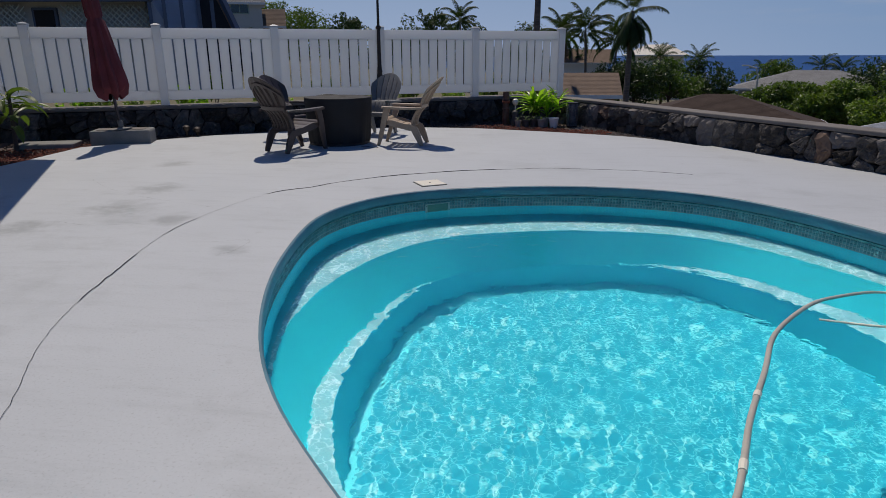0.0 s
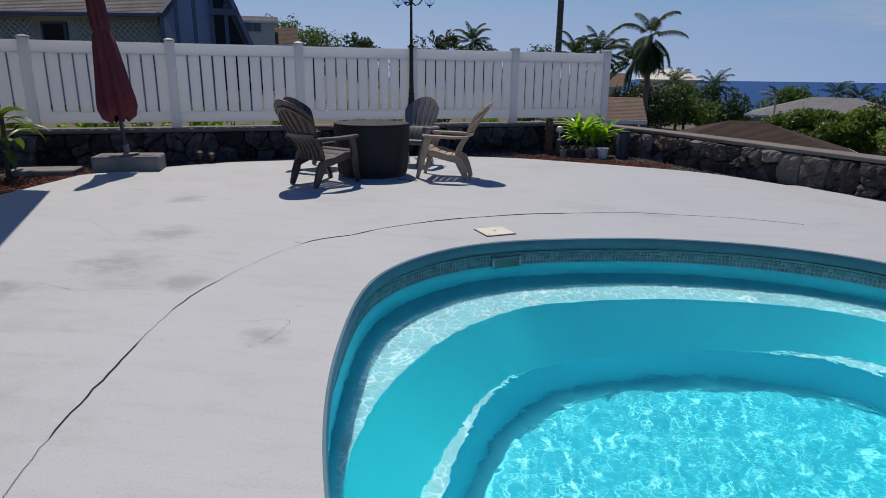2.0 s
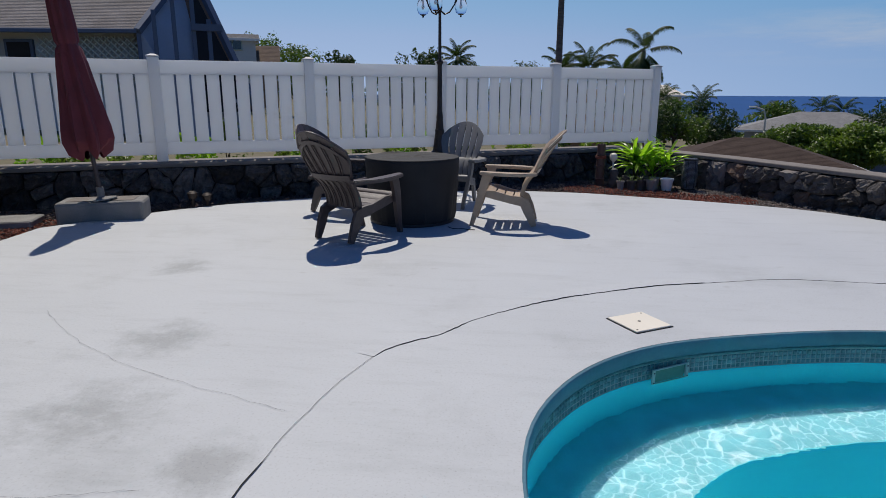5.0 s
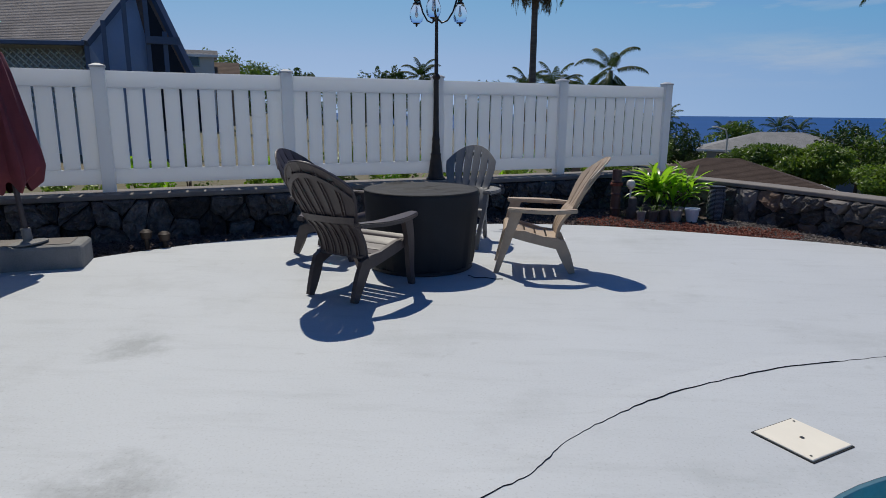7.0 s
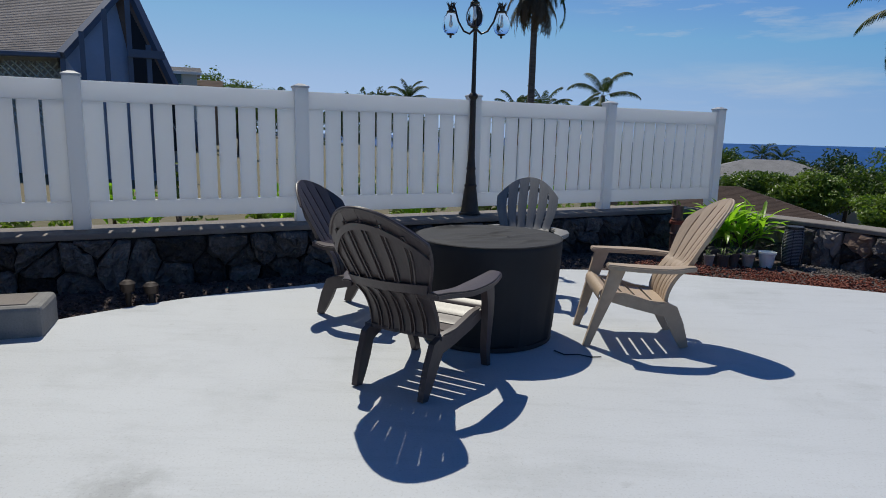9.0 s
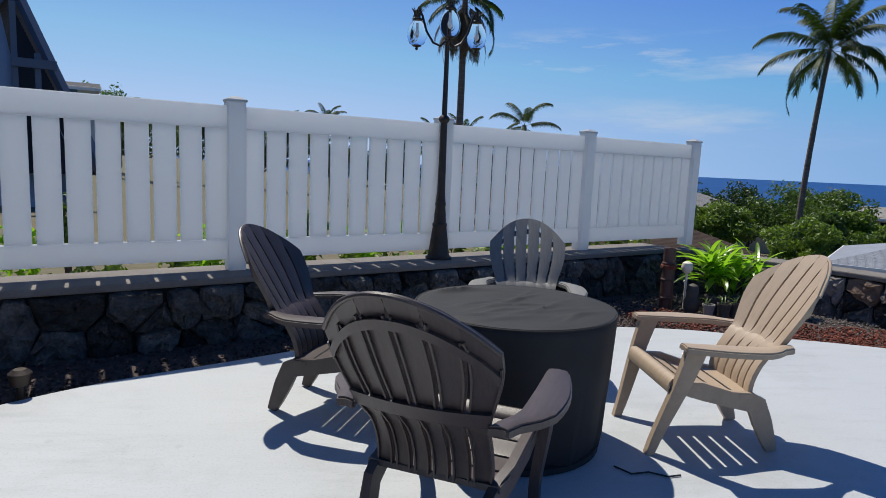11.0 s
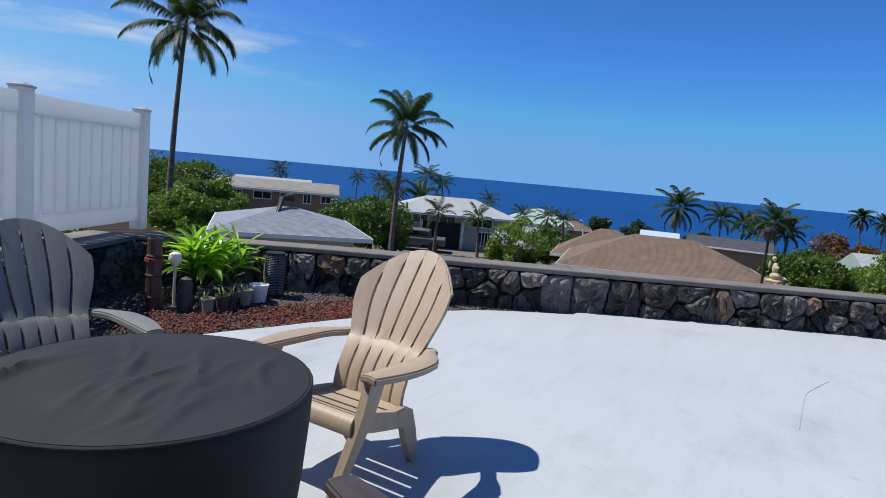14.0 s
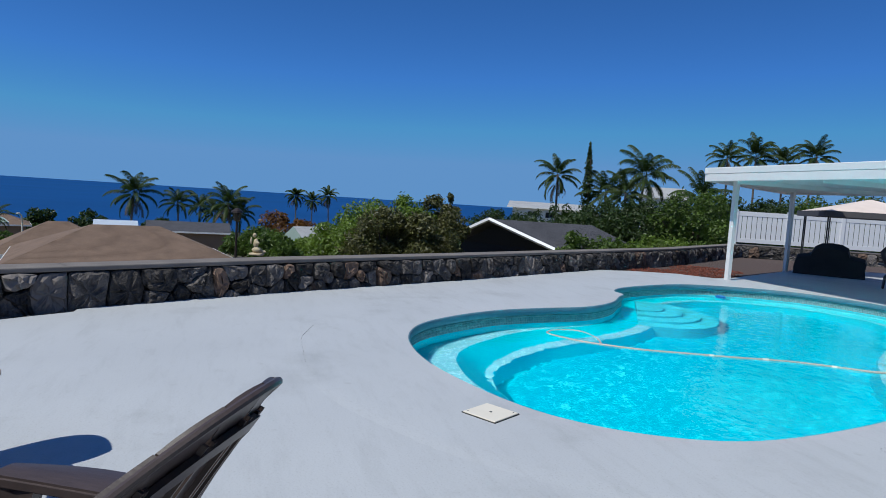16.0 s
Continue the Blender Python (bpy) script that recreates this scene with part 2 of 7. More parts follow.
M_LEAF = leaf_material("green_foliage", (0.095, 0.15, 0.028), trans=0.3, rand=0.6)
M_LEAF_LIGHT = leaf_material("light_foliage", (0.16, 0.23, 0.04), trans=0.32, rand=0.55)
M_LEAF_OLIVE = leaf_material("olive_foliage", (0.12, 0.12, 0.045), trans=0.28, rand=0.65)
M_LEAF_TI = leaf_material("bright_leaf", (0.24, 0.40, 0.04), trans=0.5, rough=0.3, rand=0.3)
M_ORANGE_FLOWER = leaf_material("orange_blossom", (0.17, 0.075, 0.022), rand=0.4)
M_WHITE_PAINT = material("white_paint", (0.80, 0.80, 0.78), rough=0.5, var=0.04, scale=3, fine=50, bump=0.03)
M_GROUND = material("hillside_ground", (0.10, 0.105, 0.045), rough=0.95, color2=(0.16, 0.12, 0.075), scale=0.08, fine=1.5, bump=0.6, bump_dist=0.2)
M_ASPHALT = material("asphalt_drive", (0.20, 0.18, 0.16), rough=0.95, var=0.2, scale=0.4, fine=10, bump=0.2)


def deck_material():
    m = material("painted_concrete", (0.49, 0.51, 0.53), rough=0.62, var=0.05, scale=0.9, fine=55, bump=0.25, bump_dist=0.004, spec=0.35)
    nt = m.node_tree
    b = nt.nodes["Principled BSDF"]
    src = b.inputs["Base Color"].links[0].from_socket
    tc = nt.nodes.new("ShaderNodeTexCoord")
    big = nt.nodes.new("ShaderNodeTexNoise")
    big.inputs["Scale"].default_value = 0.75
    big.inputs["Detail"].default_value = 9
    big.inputs["Roughness"].default_value = 0.68
    link(nt, tc.outputs["Object"], big.inputs[0])
    ramp = nt.nodes.new("ShaderNodeValToRGB")
    ramp.color_ramp.elements[0].position = 0.54
    ramp.color_ramp.elements[0].color = (1, 1, 1, 1)
    ramp.color_ramp.elements[1].position = 0.74
    ramp.color_ramp.elements[1].color = (0.80, 0.80, 0.79, 1)
    link(nt, big.outputs[0], ramp.inputs[0])
    spots = nt.nodes.new("ShaderNodeTexNoise")
    spots.inputs["Scale"].default_value = 9.0
    spots.inputs["Detail"].default_value = 8
    link(nt, tc.outputs["Object"], spots.inputs[0])
    r2 = nt.nodes.new("ShaderNodeValToRGB")
    r2.color_ramp.elements[0].position = 0.66
    r2.color_ramp.elements[0].color = (1, 1, 1, 1)
    r2.color_ramp.elements[1].position = 0.78
    r2.color_ramp.elements[1].color = (0.86, 0.85, 0.84, 1)
    link(nt, spots.outputs[0], r2.inputs[0])
    # scuffed, dirty patches
    patch = None
    for px, py, pr in ((-2.75, 4.55, 0.55), (-2.5, 6.0, 0.6), (-3.9, 5.2, 0.9), (-0.95, 4.2, 0.30), (-3.1, 7.3, 0.5), (-1.75, 4.9, 0.45), (-2.4, 5.2, 0.7)):
        dist = nt.nodes.new("ShaderNodeVectorMath")
        dist.operation = "DISTANCE"
        dist.inputs[1].default_value = (px, py, 0)
        link(nt, tc.outputs["Object"], dist.inputs[0])
        mr = nt.nodes.new("ShaderNodeMapRange")
        for k, val in ((1, 0.0), (2, pr), (3, 1.0), (4, 0.0)):
            mr.inputs[k].default_value = val
        link(nt, dist.outputs["Value"], mr.inputs[0])
        if patch is None:
            patch = mr.outputs[0]
        else:
            mxm = nt.nodes.new("ShaderNodeMath")
            mxm.operation = "MAXIMUM"
            link(nt, patch, mxm.inputs[0])
            link(nt, mr.outputs[0], mxm.inputs[1])
            patch = mxm.outputs[0]
    scuff = nt.nodes.new("ShaderNodeTexNoise")
    scuff.inputs["Scale"].default_value = 5.0
    scuff.inputs["Detail"].default_value = 10
    scuff.inputs["Roughness"].default_value = 0.75
    link(nt, tc.outputs["Object"], scuff.inputs[0])
    pm = nt.nodes.new("ShaderNodeMath")
    pm.operation = "MULTIPLY"
    link(nt, patch, pm.inputs[0])
    link(nt, scuff.outputs[0], pm.inputs[1])
    r3 = nt.nodes.new("ShaderNodeValToRGB")
    r3.color_ramp.elements[0].position = 0.26
    r3.color_ramp.elements[0].color = (1, 1, 1, 1)
    r3.color_ramp.elements[1].position = 0.46
    r3.color_ramp.elements[1].color = (0.72, 0.72, 0.71, 1)
    link(nt, pm.outputs[0], r3.inputs[0])
    grit = nt.nodes.new("ShaderNodeTexNoise")
    grit.inputs["Scale"].default_value = 95.0
    grit.inputs["Detail"].default_value = 3
    link(nt, tc.outputs["Object"], grit.inputs[0])
    r4 = nt.nodes.new("ShaderNodeValToRGB")
    r4.color_ramp.elements[0].position = 0.56
    r4.color_ramp.elements[0].color = (1, 1, 1, 1)
    r4.color_ramp.elements[1].position = 0.80
    r4.color_ramp.elements[1].color = (0.78, 0.77, 0.76, 1)
    link(nt, grit.outputs[0], r4.inputs[0])
    sweep = nt.nodes.new("ShaderNodeMapping")
    sweep.inputs["Rotation"].default_value = (0, 0, 0.7)
    sweep.inputs["Scale"].default_value = (0.9, 5.0, 1.0)
    link(nt, tc.outputs["Object"], sweep.inputs[0])
    streak = nt.nodes.new("ShaderNodeTexNoise")
    streak.inputs["Scale"].default_value = 1.6
    streak.inputs["Detail"].default_value = 9
    streak.inputs["Roughness"].default_value = 0.72
    link(nt, sweep.outputs[0], streak.inputs[0])
    r5 = nt.nodes.new("ShaderNodeValToRGB")
    r5.color_ramp.elements[0].position = 0.50
    r5.color_ramp.elements[0].color = (1, 1, 1, 1)
    r5.color_ramp.elements[1].position = 0.78
    r5.color_ramp.elements[1].color = (0.86, 0.86, 0.855, 1)
    link(nt, streak.outputs[0], r5.inputs[0])
    for ramp_ in (ramp, r2, r3, r4, r5):
        mx = nt.nodes.new("ShaderNodeMix")
        mx.data_type = "RGBA"
        mx.blend_type = "MULTIPLY"
        mx.inputs[0].default_value = 1.0
        link(nt, src, mx.inputs[6])
        link(nt, ramp_.outputs[0], mx.inputs[7])
        src = mx.outputs[2]
    link(nt, src, b.inputs["Base Color"])
    return m


M_DECK = deck_material()
M_CRACK_AND_SHADE = material("crack_joint_and_shade", (0.03, 0.028, 0.025), rough=1.0, var=0.3, scale=8, fine=40, bump=0.0)
M_COPING = material("blue_grey_coping_edge", (0.12, 0.25, 0.31), rough=0.5, var=0.2, scale=3, fine=40, bump=0.2)
M_POOLTILE = material("sea_green_tile", (0.19, 0.38, 0.38), rough=0.25, var=0.25, scale=15, fine=60, bump=0.05, island=0.2)
M_GROUT = material("tile_grout", (0.40, 0.49, 0.48), rough=0.9, var=0.2, scale=15, fine=80, bump=0.2)
M_POOLPAINT = material("cyan_pool_paint", (0.004, 0.74, 0.85), rough=0.6, var=0.05, scale=1.2, fine=30, bump=0.1)
M_LEDGE = material("pale_nonslip_ledge", (0.045, 0.62, 0.72), rough=0.8, var=0.12, scale=6, fine=60, bump=0.4)
M_HOSE = material("cream_hose", (0.50, 0.45, 0.38), rough=0.4, var=0.1, scale=5, fine=60, bump=0.05)


def water_material():
    """Clear rippled water that bends the view of what lies under it."""
    m = bpy.data.materials.new("pool_water")
    m.use_nodes = True
    nt = m.node_tree
    nt.nodes.remove(nt.nodes["Principled BSDF"])
    tc = nt.nodes.new("ShaderNodeTexCoord")
    rip = nt.nodes.new("ShaderNodeTexNoise")
    rip.inputs["Scale"].default_value = 5.5
    rip.inputs["Detail"].default_value = 3
    rip.inputs["Roughness"].default_value = 0.55
    link(nt, tc.outputs["Object"], rip.inputs[0])
    bp = nt.nodes.new("ShaderNodeBump")
    bp.inputs["Strength"].default_value = 0.42
    bp.inputs["Distance"].default_value = 0.02
    link(nt, rip.outputs[0], bp.inputs["Height"])
    re = nt.nodes.new("ShaderNodeBsdfRefraction")
    re.inputs["Roughness"].default_value = 0.0
    re.inputs["IOR"].default_value = 1.33
    gl = nt.nodes.new("ShaderNodeBsdfGlossy")
    gl.inputs["Roughness"].default_value = 0.02
    fr = nt.nodes.new("ShaderNodeFresnel")
    fr.inputs["IOR"].default_value = 1.22
    for nd in (re, gl, fr):
        link(nt, bp.outputs[0], nd.inputs["Normal"])
    mx = nt.nodes.new("ShaderNodeMixShader")
    link(nt, fr.outputs[0], mx.inputs[0])
    link(nt, re.outputs[0], mx.inputs[1])
    link(nt, gl.outputs[0], mx.inputs[2])
    link(nt, mx.outputs[0], nt.nodes["Material Output"].inputs[0])
    return m


def painted_caustics_material(name, bright, low, scale):
    """A see-through sheet with a painted net of sunlight, in place of real caustics."""
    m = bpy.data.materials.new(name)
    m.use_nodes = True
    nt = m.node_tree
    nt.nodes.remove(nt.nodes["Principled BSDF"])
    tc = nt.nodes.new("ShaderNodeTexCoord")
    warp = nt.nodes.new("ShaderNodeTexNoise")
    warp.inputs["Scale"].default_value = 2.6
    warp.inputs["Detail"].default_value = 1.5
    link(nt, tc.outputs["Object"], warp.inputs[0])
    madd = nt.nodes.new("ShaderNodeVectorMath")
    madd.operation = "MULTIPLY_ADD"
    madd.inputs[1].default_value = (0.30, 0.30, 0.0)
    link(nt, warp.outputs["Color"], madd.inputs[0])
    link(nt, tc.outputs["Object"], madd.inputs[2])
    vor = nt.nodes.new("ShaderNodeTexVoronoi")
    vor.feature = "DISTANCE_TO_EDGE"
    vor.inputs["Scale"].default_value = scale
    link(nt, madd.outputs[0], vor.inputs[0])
    # the painted lines of light swell and thin out from place to place
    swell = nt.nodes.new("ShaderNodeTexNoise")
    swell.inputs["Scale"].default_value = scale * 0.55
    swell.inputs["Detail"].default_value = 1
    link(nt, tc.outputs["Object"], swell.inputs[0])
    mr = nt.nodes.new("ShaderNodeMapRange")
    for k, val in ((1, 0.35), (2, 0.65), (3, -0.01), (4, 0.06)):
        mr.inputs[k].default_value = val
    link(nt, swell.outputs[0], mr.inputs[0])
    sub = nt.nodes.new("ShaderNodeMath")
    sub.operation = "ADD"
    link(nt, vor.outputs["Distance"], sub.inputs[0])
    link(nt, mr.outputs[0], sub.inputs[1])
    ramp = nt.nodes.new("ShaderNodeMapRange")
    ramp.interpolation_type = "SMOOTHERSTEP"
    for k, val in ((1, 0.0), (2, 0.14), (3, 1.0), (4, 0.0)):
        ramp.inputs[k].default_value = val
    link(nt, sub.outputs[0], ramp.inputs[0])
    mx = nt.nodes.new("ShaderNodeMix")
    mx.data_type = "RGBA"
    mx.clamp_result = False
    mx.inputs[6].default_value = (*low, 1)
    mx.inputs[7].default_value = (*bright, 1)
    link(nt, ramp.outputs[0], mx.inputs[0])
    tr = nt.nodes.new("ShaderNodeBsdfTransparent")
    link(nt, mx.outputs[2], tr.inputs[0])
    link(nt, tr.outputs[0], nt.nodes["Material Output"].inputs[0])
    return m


M_WATER = water_material()
M_FLOOR_CAUSTICS = painted_caustics_material("painted_floor_caustics", (2.0, 1.10, 1.06), (0.4, 0.70, 0.78), 15.5)
M_LEDGE_CAUSTICS = painted_caustics_material("painted_ledge_caustics", (2.9, 1.20, 1.16), (1.5, 0.88, 0.89), 17.0)
M_SEA = material("sea_water", (0.005, 0.060, 0.215), rough=0.5, var=0.15, scale=0.004, fine=0.02, bump=0.25, bump_dist=2.0, spec=0.12)


def glass_material(name, color, rough=0.05):
    m = bpy.data.materials.new(name)
    m.use_nodes = True
    b = m.node_tree.nodes["Principled BSDF"]
    b.inputs["Base Color"].default_value = (*color, 1)
    b.inputs["Roughness"].default_value = rough
    b.inputs["Transmission Weight"].default_value = 1.0
    b.inputs["IOR"].default_value = 1.08
    return m


M_GLOBE = glass_material("clear_glass", (0.98, 0.98, 0.98), 0.04)
M_PANE = material("window_glass", (0.02, 0.025, 0.03), rough=0.08, var=0.1, bump=0.0, spec=0.8)
# ---- the pool terrace ----
POOL = spline([(-0.66, 5.08), (-0.46, 5.70), (-0.04, 6.14), (0.57, 6.39), (1.31, 6.53), (2.08, 6.46), (2.68, 6.18), (3.12, 5.68),
               (3.50, 4.98), (3.68, 4.30), (3.82, 3.50), (4.20, 2.86), (4.75, 2.36), (4.98, 2.14), (5.36, 2.05), (5.82, 1.45), (6.32, 0.0), (6.1, -1.13),
               (5.4, -2.1), (4.0, -2.45), (3.0, -1.75), (2.35, -0.6), (1.65, 0.6), (1.0, 1.38), (0.43, 1.97), (-0.05, 2.61),
               (-0.37, 3.33), (-0.575, 4.15)], per=6)
DECK = spline([(-5.12, 8.45), (-4.67, 9.06), (-4.40, 9.41), (-3.87, 9.93), (-3.17, 10.38), (-2.2, 10.95), (-1.0, 11.28), (0.08, 11.26), (0.77, 11.05),
               (1.54, 10.78), (2.60, 10.26), (3.30, 9.45)], per=5, closed=False)
WALL_E = [(3.42, 9.45), (3.72, 9.10), (4.69, 7.38), (6.13, 4.58), (7.85, 1.5), (8.45, 0.40)]
DECK += WALL_E + [(8.35, -0.6), (8.1, -1.4), (7.4, -1.85), (7.6, -2.5), (10.3, -7.6), (9.5, -12.0), (-9.0, -12.0), (-9.0, 2.0), (-5.0, 6.2), (-5.02, 7.3)]
LOT_Z = -0.05


def inset(loop, d):
    """The closed loop moved inwards; d is a distance or one for each point."""
    n = len(loop)
    out = []
    for i in range(n):
        a, b = Vector(loop[i - 1]), Vector(loop[(i + 1) % n])
        t = (b - a).normalized()
        nn = Vector((t.y, -t.x))
        dd = d[i] if hasattr(d, "__len__") else d
        out.append((loop[i][0] + nn.x * dd, loop[i][1] + nn.y * dd))
    return out


area2 = sum(POOL[i - 1][0] * POOL[i][1] - POOL[i][0] * POOL[i - 1][1] for i in range(len(POOL)))
if area2 > 0:
    POOL.reverse()


def band(bm, la, za, lb, zb):
    """A closed strip between two loops; each height is one number or one for each point."""
    n = len(la)
    a = [bm.verts.new((x, y, za[k] if hasattr(za, "__len__") else za)) for k, (x, y) in enumerate(la)]
    b = [bm.verts.new((x, y, zb[k] if hasattr(zb, "__len__") else zb)) for k, (x, y) in enumerate(lb)]
    for k in range(n):
        bm.faces.new((a[k], a[(k + 1) % n], b[(k + 1) % n], b[k]))


def sheet_with_hole(outer, hole, z):
    bm = bmesh.new()
    es = []
    for loop in (outer, hole):
        vs = [bm.verts.new((x, y, z)) for x, y in loop]
        es += [bm.edges.new((vs[k - 1], vs[k])) for k in range(len(vs))]
    bmesh.ops.triangle_fill(bm, use_beauty=True, use_dissolve=False, edges=es, normal=(0, 0, 1))
    return bm


bm = sheet_with_hole(DECK, POOL, 0.0)
n = len(DECK)
lo = [bm.verts.new((x, y, -0.12)) for x, y in DECK]
hi = [bm.verts.new((x, y, 0.0)) for x, y in DECK]
for k in range(n):
    bm.faces.new((hi[k], hi[(k + 1) % n], lo[(k + 1) % n], lo[k]))
bmesh.ops.remove_doubles(bm, verts=bm.verts, dist=0.0005)
bmesh.ops.recalc_face_normals(bm, faces=bm.faces)
deck = thing("pool_deck", bm, M_DECK, "pale grey painted concrete pool deck with worn patches", "deck", kind="structure")

# coping edge, tiles, basin
pool = base("pool_basin", "freeform swimming pool painted cyan with curved ledges", "swimming pool", kind="structure")
bm = bmesh.new()
prof = [(0.0, -0.001), (0.012, -0.006), (0.018, -0.02), (0.018, -0.070), (0.006, -0.086), (-0.02, -0.090)]
for (d0, z0), (d1, z1) in zip(prof, prof[1:]):
    band(bm, inset(POOL, d0), z0, inset(POOL, d1), z1)
bmesh.ops.remove_doubles(bm, verts=bm.verts, dist=0.0004)
part("coping_edge", bm, M_COPING, pool, "dark blue-grey rounded coping edge", smooth=True)
bm = bmesh.new()
band(bm, inset(POOL, -0.02), -0.088, inset(POOL, -0.012), -0.204)
part("tile_grout", bm, M_GROUT, pool)
TL = inset(POOL, -0.0165)
acc, vs, fs = 0.0, [], []
for i in range(len(TL)):
    a, b = Vector(TL[i - 1]), Vector(TL[i])
    t = (b - a).normalized()
    nn = Vector((t.y, -t.x))
    while acc < (b - a).length:
        p = a + t * acc
        for z0, z1 in ((-0.142, -0.118), (-0.168, -0.144), (-0.194, -0.170)):
            i0 = len(vs)
            for dz, dn, ins in ((z0, 0, 0), (z1, 0, 0), (z0 + 0.004, 0.006, 0.004), (z1 - 0.004, 0.006, 0.004)):
                for s in (0.002 + ins, 0.026 - ins):
                    q = p + t * s + nn * dn
                    vs.append((q.x, q.y, dz))
            fs += [(i0 + 4, i0 + 5, i0 + 7, i0 + 6), (i0, i0 + 1, i0 + 5, i0 + 4), (i0 + 2, i0 + 6, i0 + 7, i0 + 3), (i0, i0 + 4, i0 + 6, i0 + 2), (i0 + 1, i0 + 3, i0 + 7, i0 + 5)]
        acc += 0.028
    acc -= (b - a).length
me = bpy.data.meshes.new("tile_row")
me.from_pydata(vs, [], fs)
me.materials.append(M_POOLTILE)
tiles = new("tile_row", me)
tiles.parent = pool
tagged(tiles, "band of small sea-green waterline tiles", kind="stuff")
bm = bmesh.new()
band(bm, inset(POOL, -0.012), -0.094, inset(POOL, -0.002), -0.098)
band(bm, inset(POOL, -0.002), -0.098, inset(POOL, -0.012), -0.112)
part("trim_strip", bm, M_POOLTILE, pool, "thin pale strip over the tiles")
WATER_Z = -0.20


def smooth01(a, b, x):
    t = min(max((x - a) / (b - a), 0.0), 1.0)
    return t * t * (3 - 2 * t)


def relax(loop, times):
    for _ in range(times):
        loop = [((loop[i - 1][0] + 2 * loop[i][0] + loop[(i + 1) % len(loop)][0]) / 4, (loop[i - 1][1] + 2 * loop[i][1] + loop[(i + 1) % len(loop)][1]) / 4) for i in range(len(loop))]
    return loop


# the bench's and the lower ledge's width under each of the rim's own points, and how deep that ledge lies there
BENCH = [0.46, 0.58, 0.59, 0.57, 0.56, 0.51, 0.42, 0.30, 0.20, 0.06, 0.03, 0.02, 0.02, 0.02] + [0.02] * 12 + [0.03, 0.13]
LEDGE = [0.82, 0.95, 0.94, 0.92, 0.89, 0.86, 0.80, 0.72, 0.64, 0.52, 0.48, 0.55, 0.62, 0.66, 0.55, 0.40, 0.30, 0.30, 0.30, 0.30, 0.26, 0.25, 0.24, 0.23, 0.22, 0.25, 0.33, 0.55]
LEDGE_DEEP = [0.96, 0.97, 1.02, 1.02, 1.0, 0.97, 0.95, 0.90, 0.88, 0.85, 0.80, 0.75, 0.70, 0.68] + [0.65] * 11 + [0.74, 0.85, 0.94]
FLAT = [0.03, 0.0, 0.0, 0.0, 0.0, 0.008, 0.08, 0.13, 0.18, 0.20, 0.20, 0.20, 0.20, 0.20] + [0.12] * 12 + [0.12, 0.09]
Z_BENCH, Z_FLOOR = WATER_Z - 0.30, WATER_Z - 1.2


def along(widths):
    """A width for each point of the rim, gliding between those given."""
    w = [p[0] for p in spline([(v, 0.0) for v in widths], per=6)]
    return w[::-1] if area2 > 0 else w


L0 = inset(POOL, -0.01)
L1 = relax(inset(POOL, along(BENCH)), 4)
L2 = relax(inset(POOL, along(LEDGE)), 10)
L2a = relax(inset(POOL, [w - f for w, f in zip(along(LEDGE), along(FLAT))]), 10)
L3 = relax(inset(POOL, [w + 0.05 for w in along(LEDGE)]), 12)
Z_LEDGE = [WATER_Z + 0.15 - d for d in along(LEDGE_DEEP)]
bm = bmesh.new()
band(bm, L0, WATER_Z + 0.003, L0, Z_BENCH - 0.002)
band(bm, L1, Z_BENCH, L2a, Z_LEDGE)
band(bm, L2, Z_LEDGE, L3, Z_FLOOR)
part("basin_wall", bm, M_POOLPAINT, pool, smooth=True)
for nm, a, b, z in (("upper_ledge", L0, L1, Z_BENCH), ("lower_ledge", L2a, L2, Z_LEDGE)):
    bm = bmesh.new()
    band(bm, a, z, b, z)
    part(nm, bm, M_LEDGE, pool, "pale non-slip ledge under water")
bm = bmesh.new()
bm.faces.new([bm.verts.new((x, y, Z_FLOOR)) for x, y in inset(L3, -0.05)[::-1]])
bmesh.ops.triangulate(bm, faces=bm.faces)
part("basin_floor", bm, M_POOLPAINT, pool)
for r, z in ((1.40, -0.74), (1.10, -0.58), (0.80, -0.42), (0.48, -0.27)):
    pts = []
    for i in range(25):
        a = radians(140 + 180 * i / 24)
        pts.append((5.15 + r * math.cos(a), 1.75 + r * 0.8 * math.sin(a)))
    part("entry_step", prism(bmesh.new(), pts, Z_FLOOR, z), M_LEDGE, pool, "pale curved entry step")

bm = bmesh.new()
bm.faces.new([bm.verts.new((x, y, WATER_Z)) for x, y in inset(POOL, -0.008)[::-1]])
bmesh.ops.triangulate(bm, faces=bm.faces)
water = thing("pool_water", bm, M_WATER, "clear rippled blue pool water", "water", kind="structure")
water.visible_shadow = False



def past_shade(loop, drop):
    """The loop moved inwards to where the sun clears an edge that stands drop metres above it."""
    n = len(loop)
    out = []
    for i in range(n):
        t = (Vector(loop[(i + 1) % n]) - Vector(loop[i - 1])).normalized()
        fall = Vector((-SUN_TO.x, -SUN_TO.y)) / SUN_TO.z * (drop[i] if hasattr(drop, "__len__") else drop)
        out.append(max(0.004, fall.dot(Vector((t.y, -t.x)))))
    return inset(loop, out)


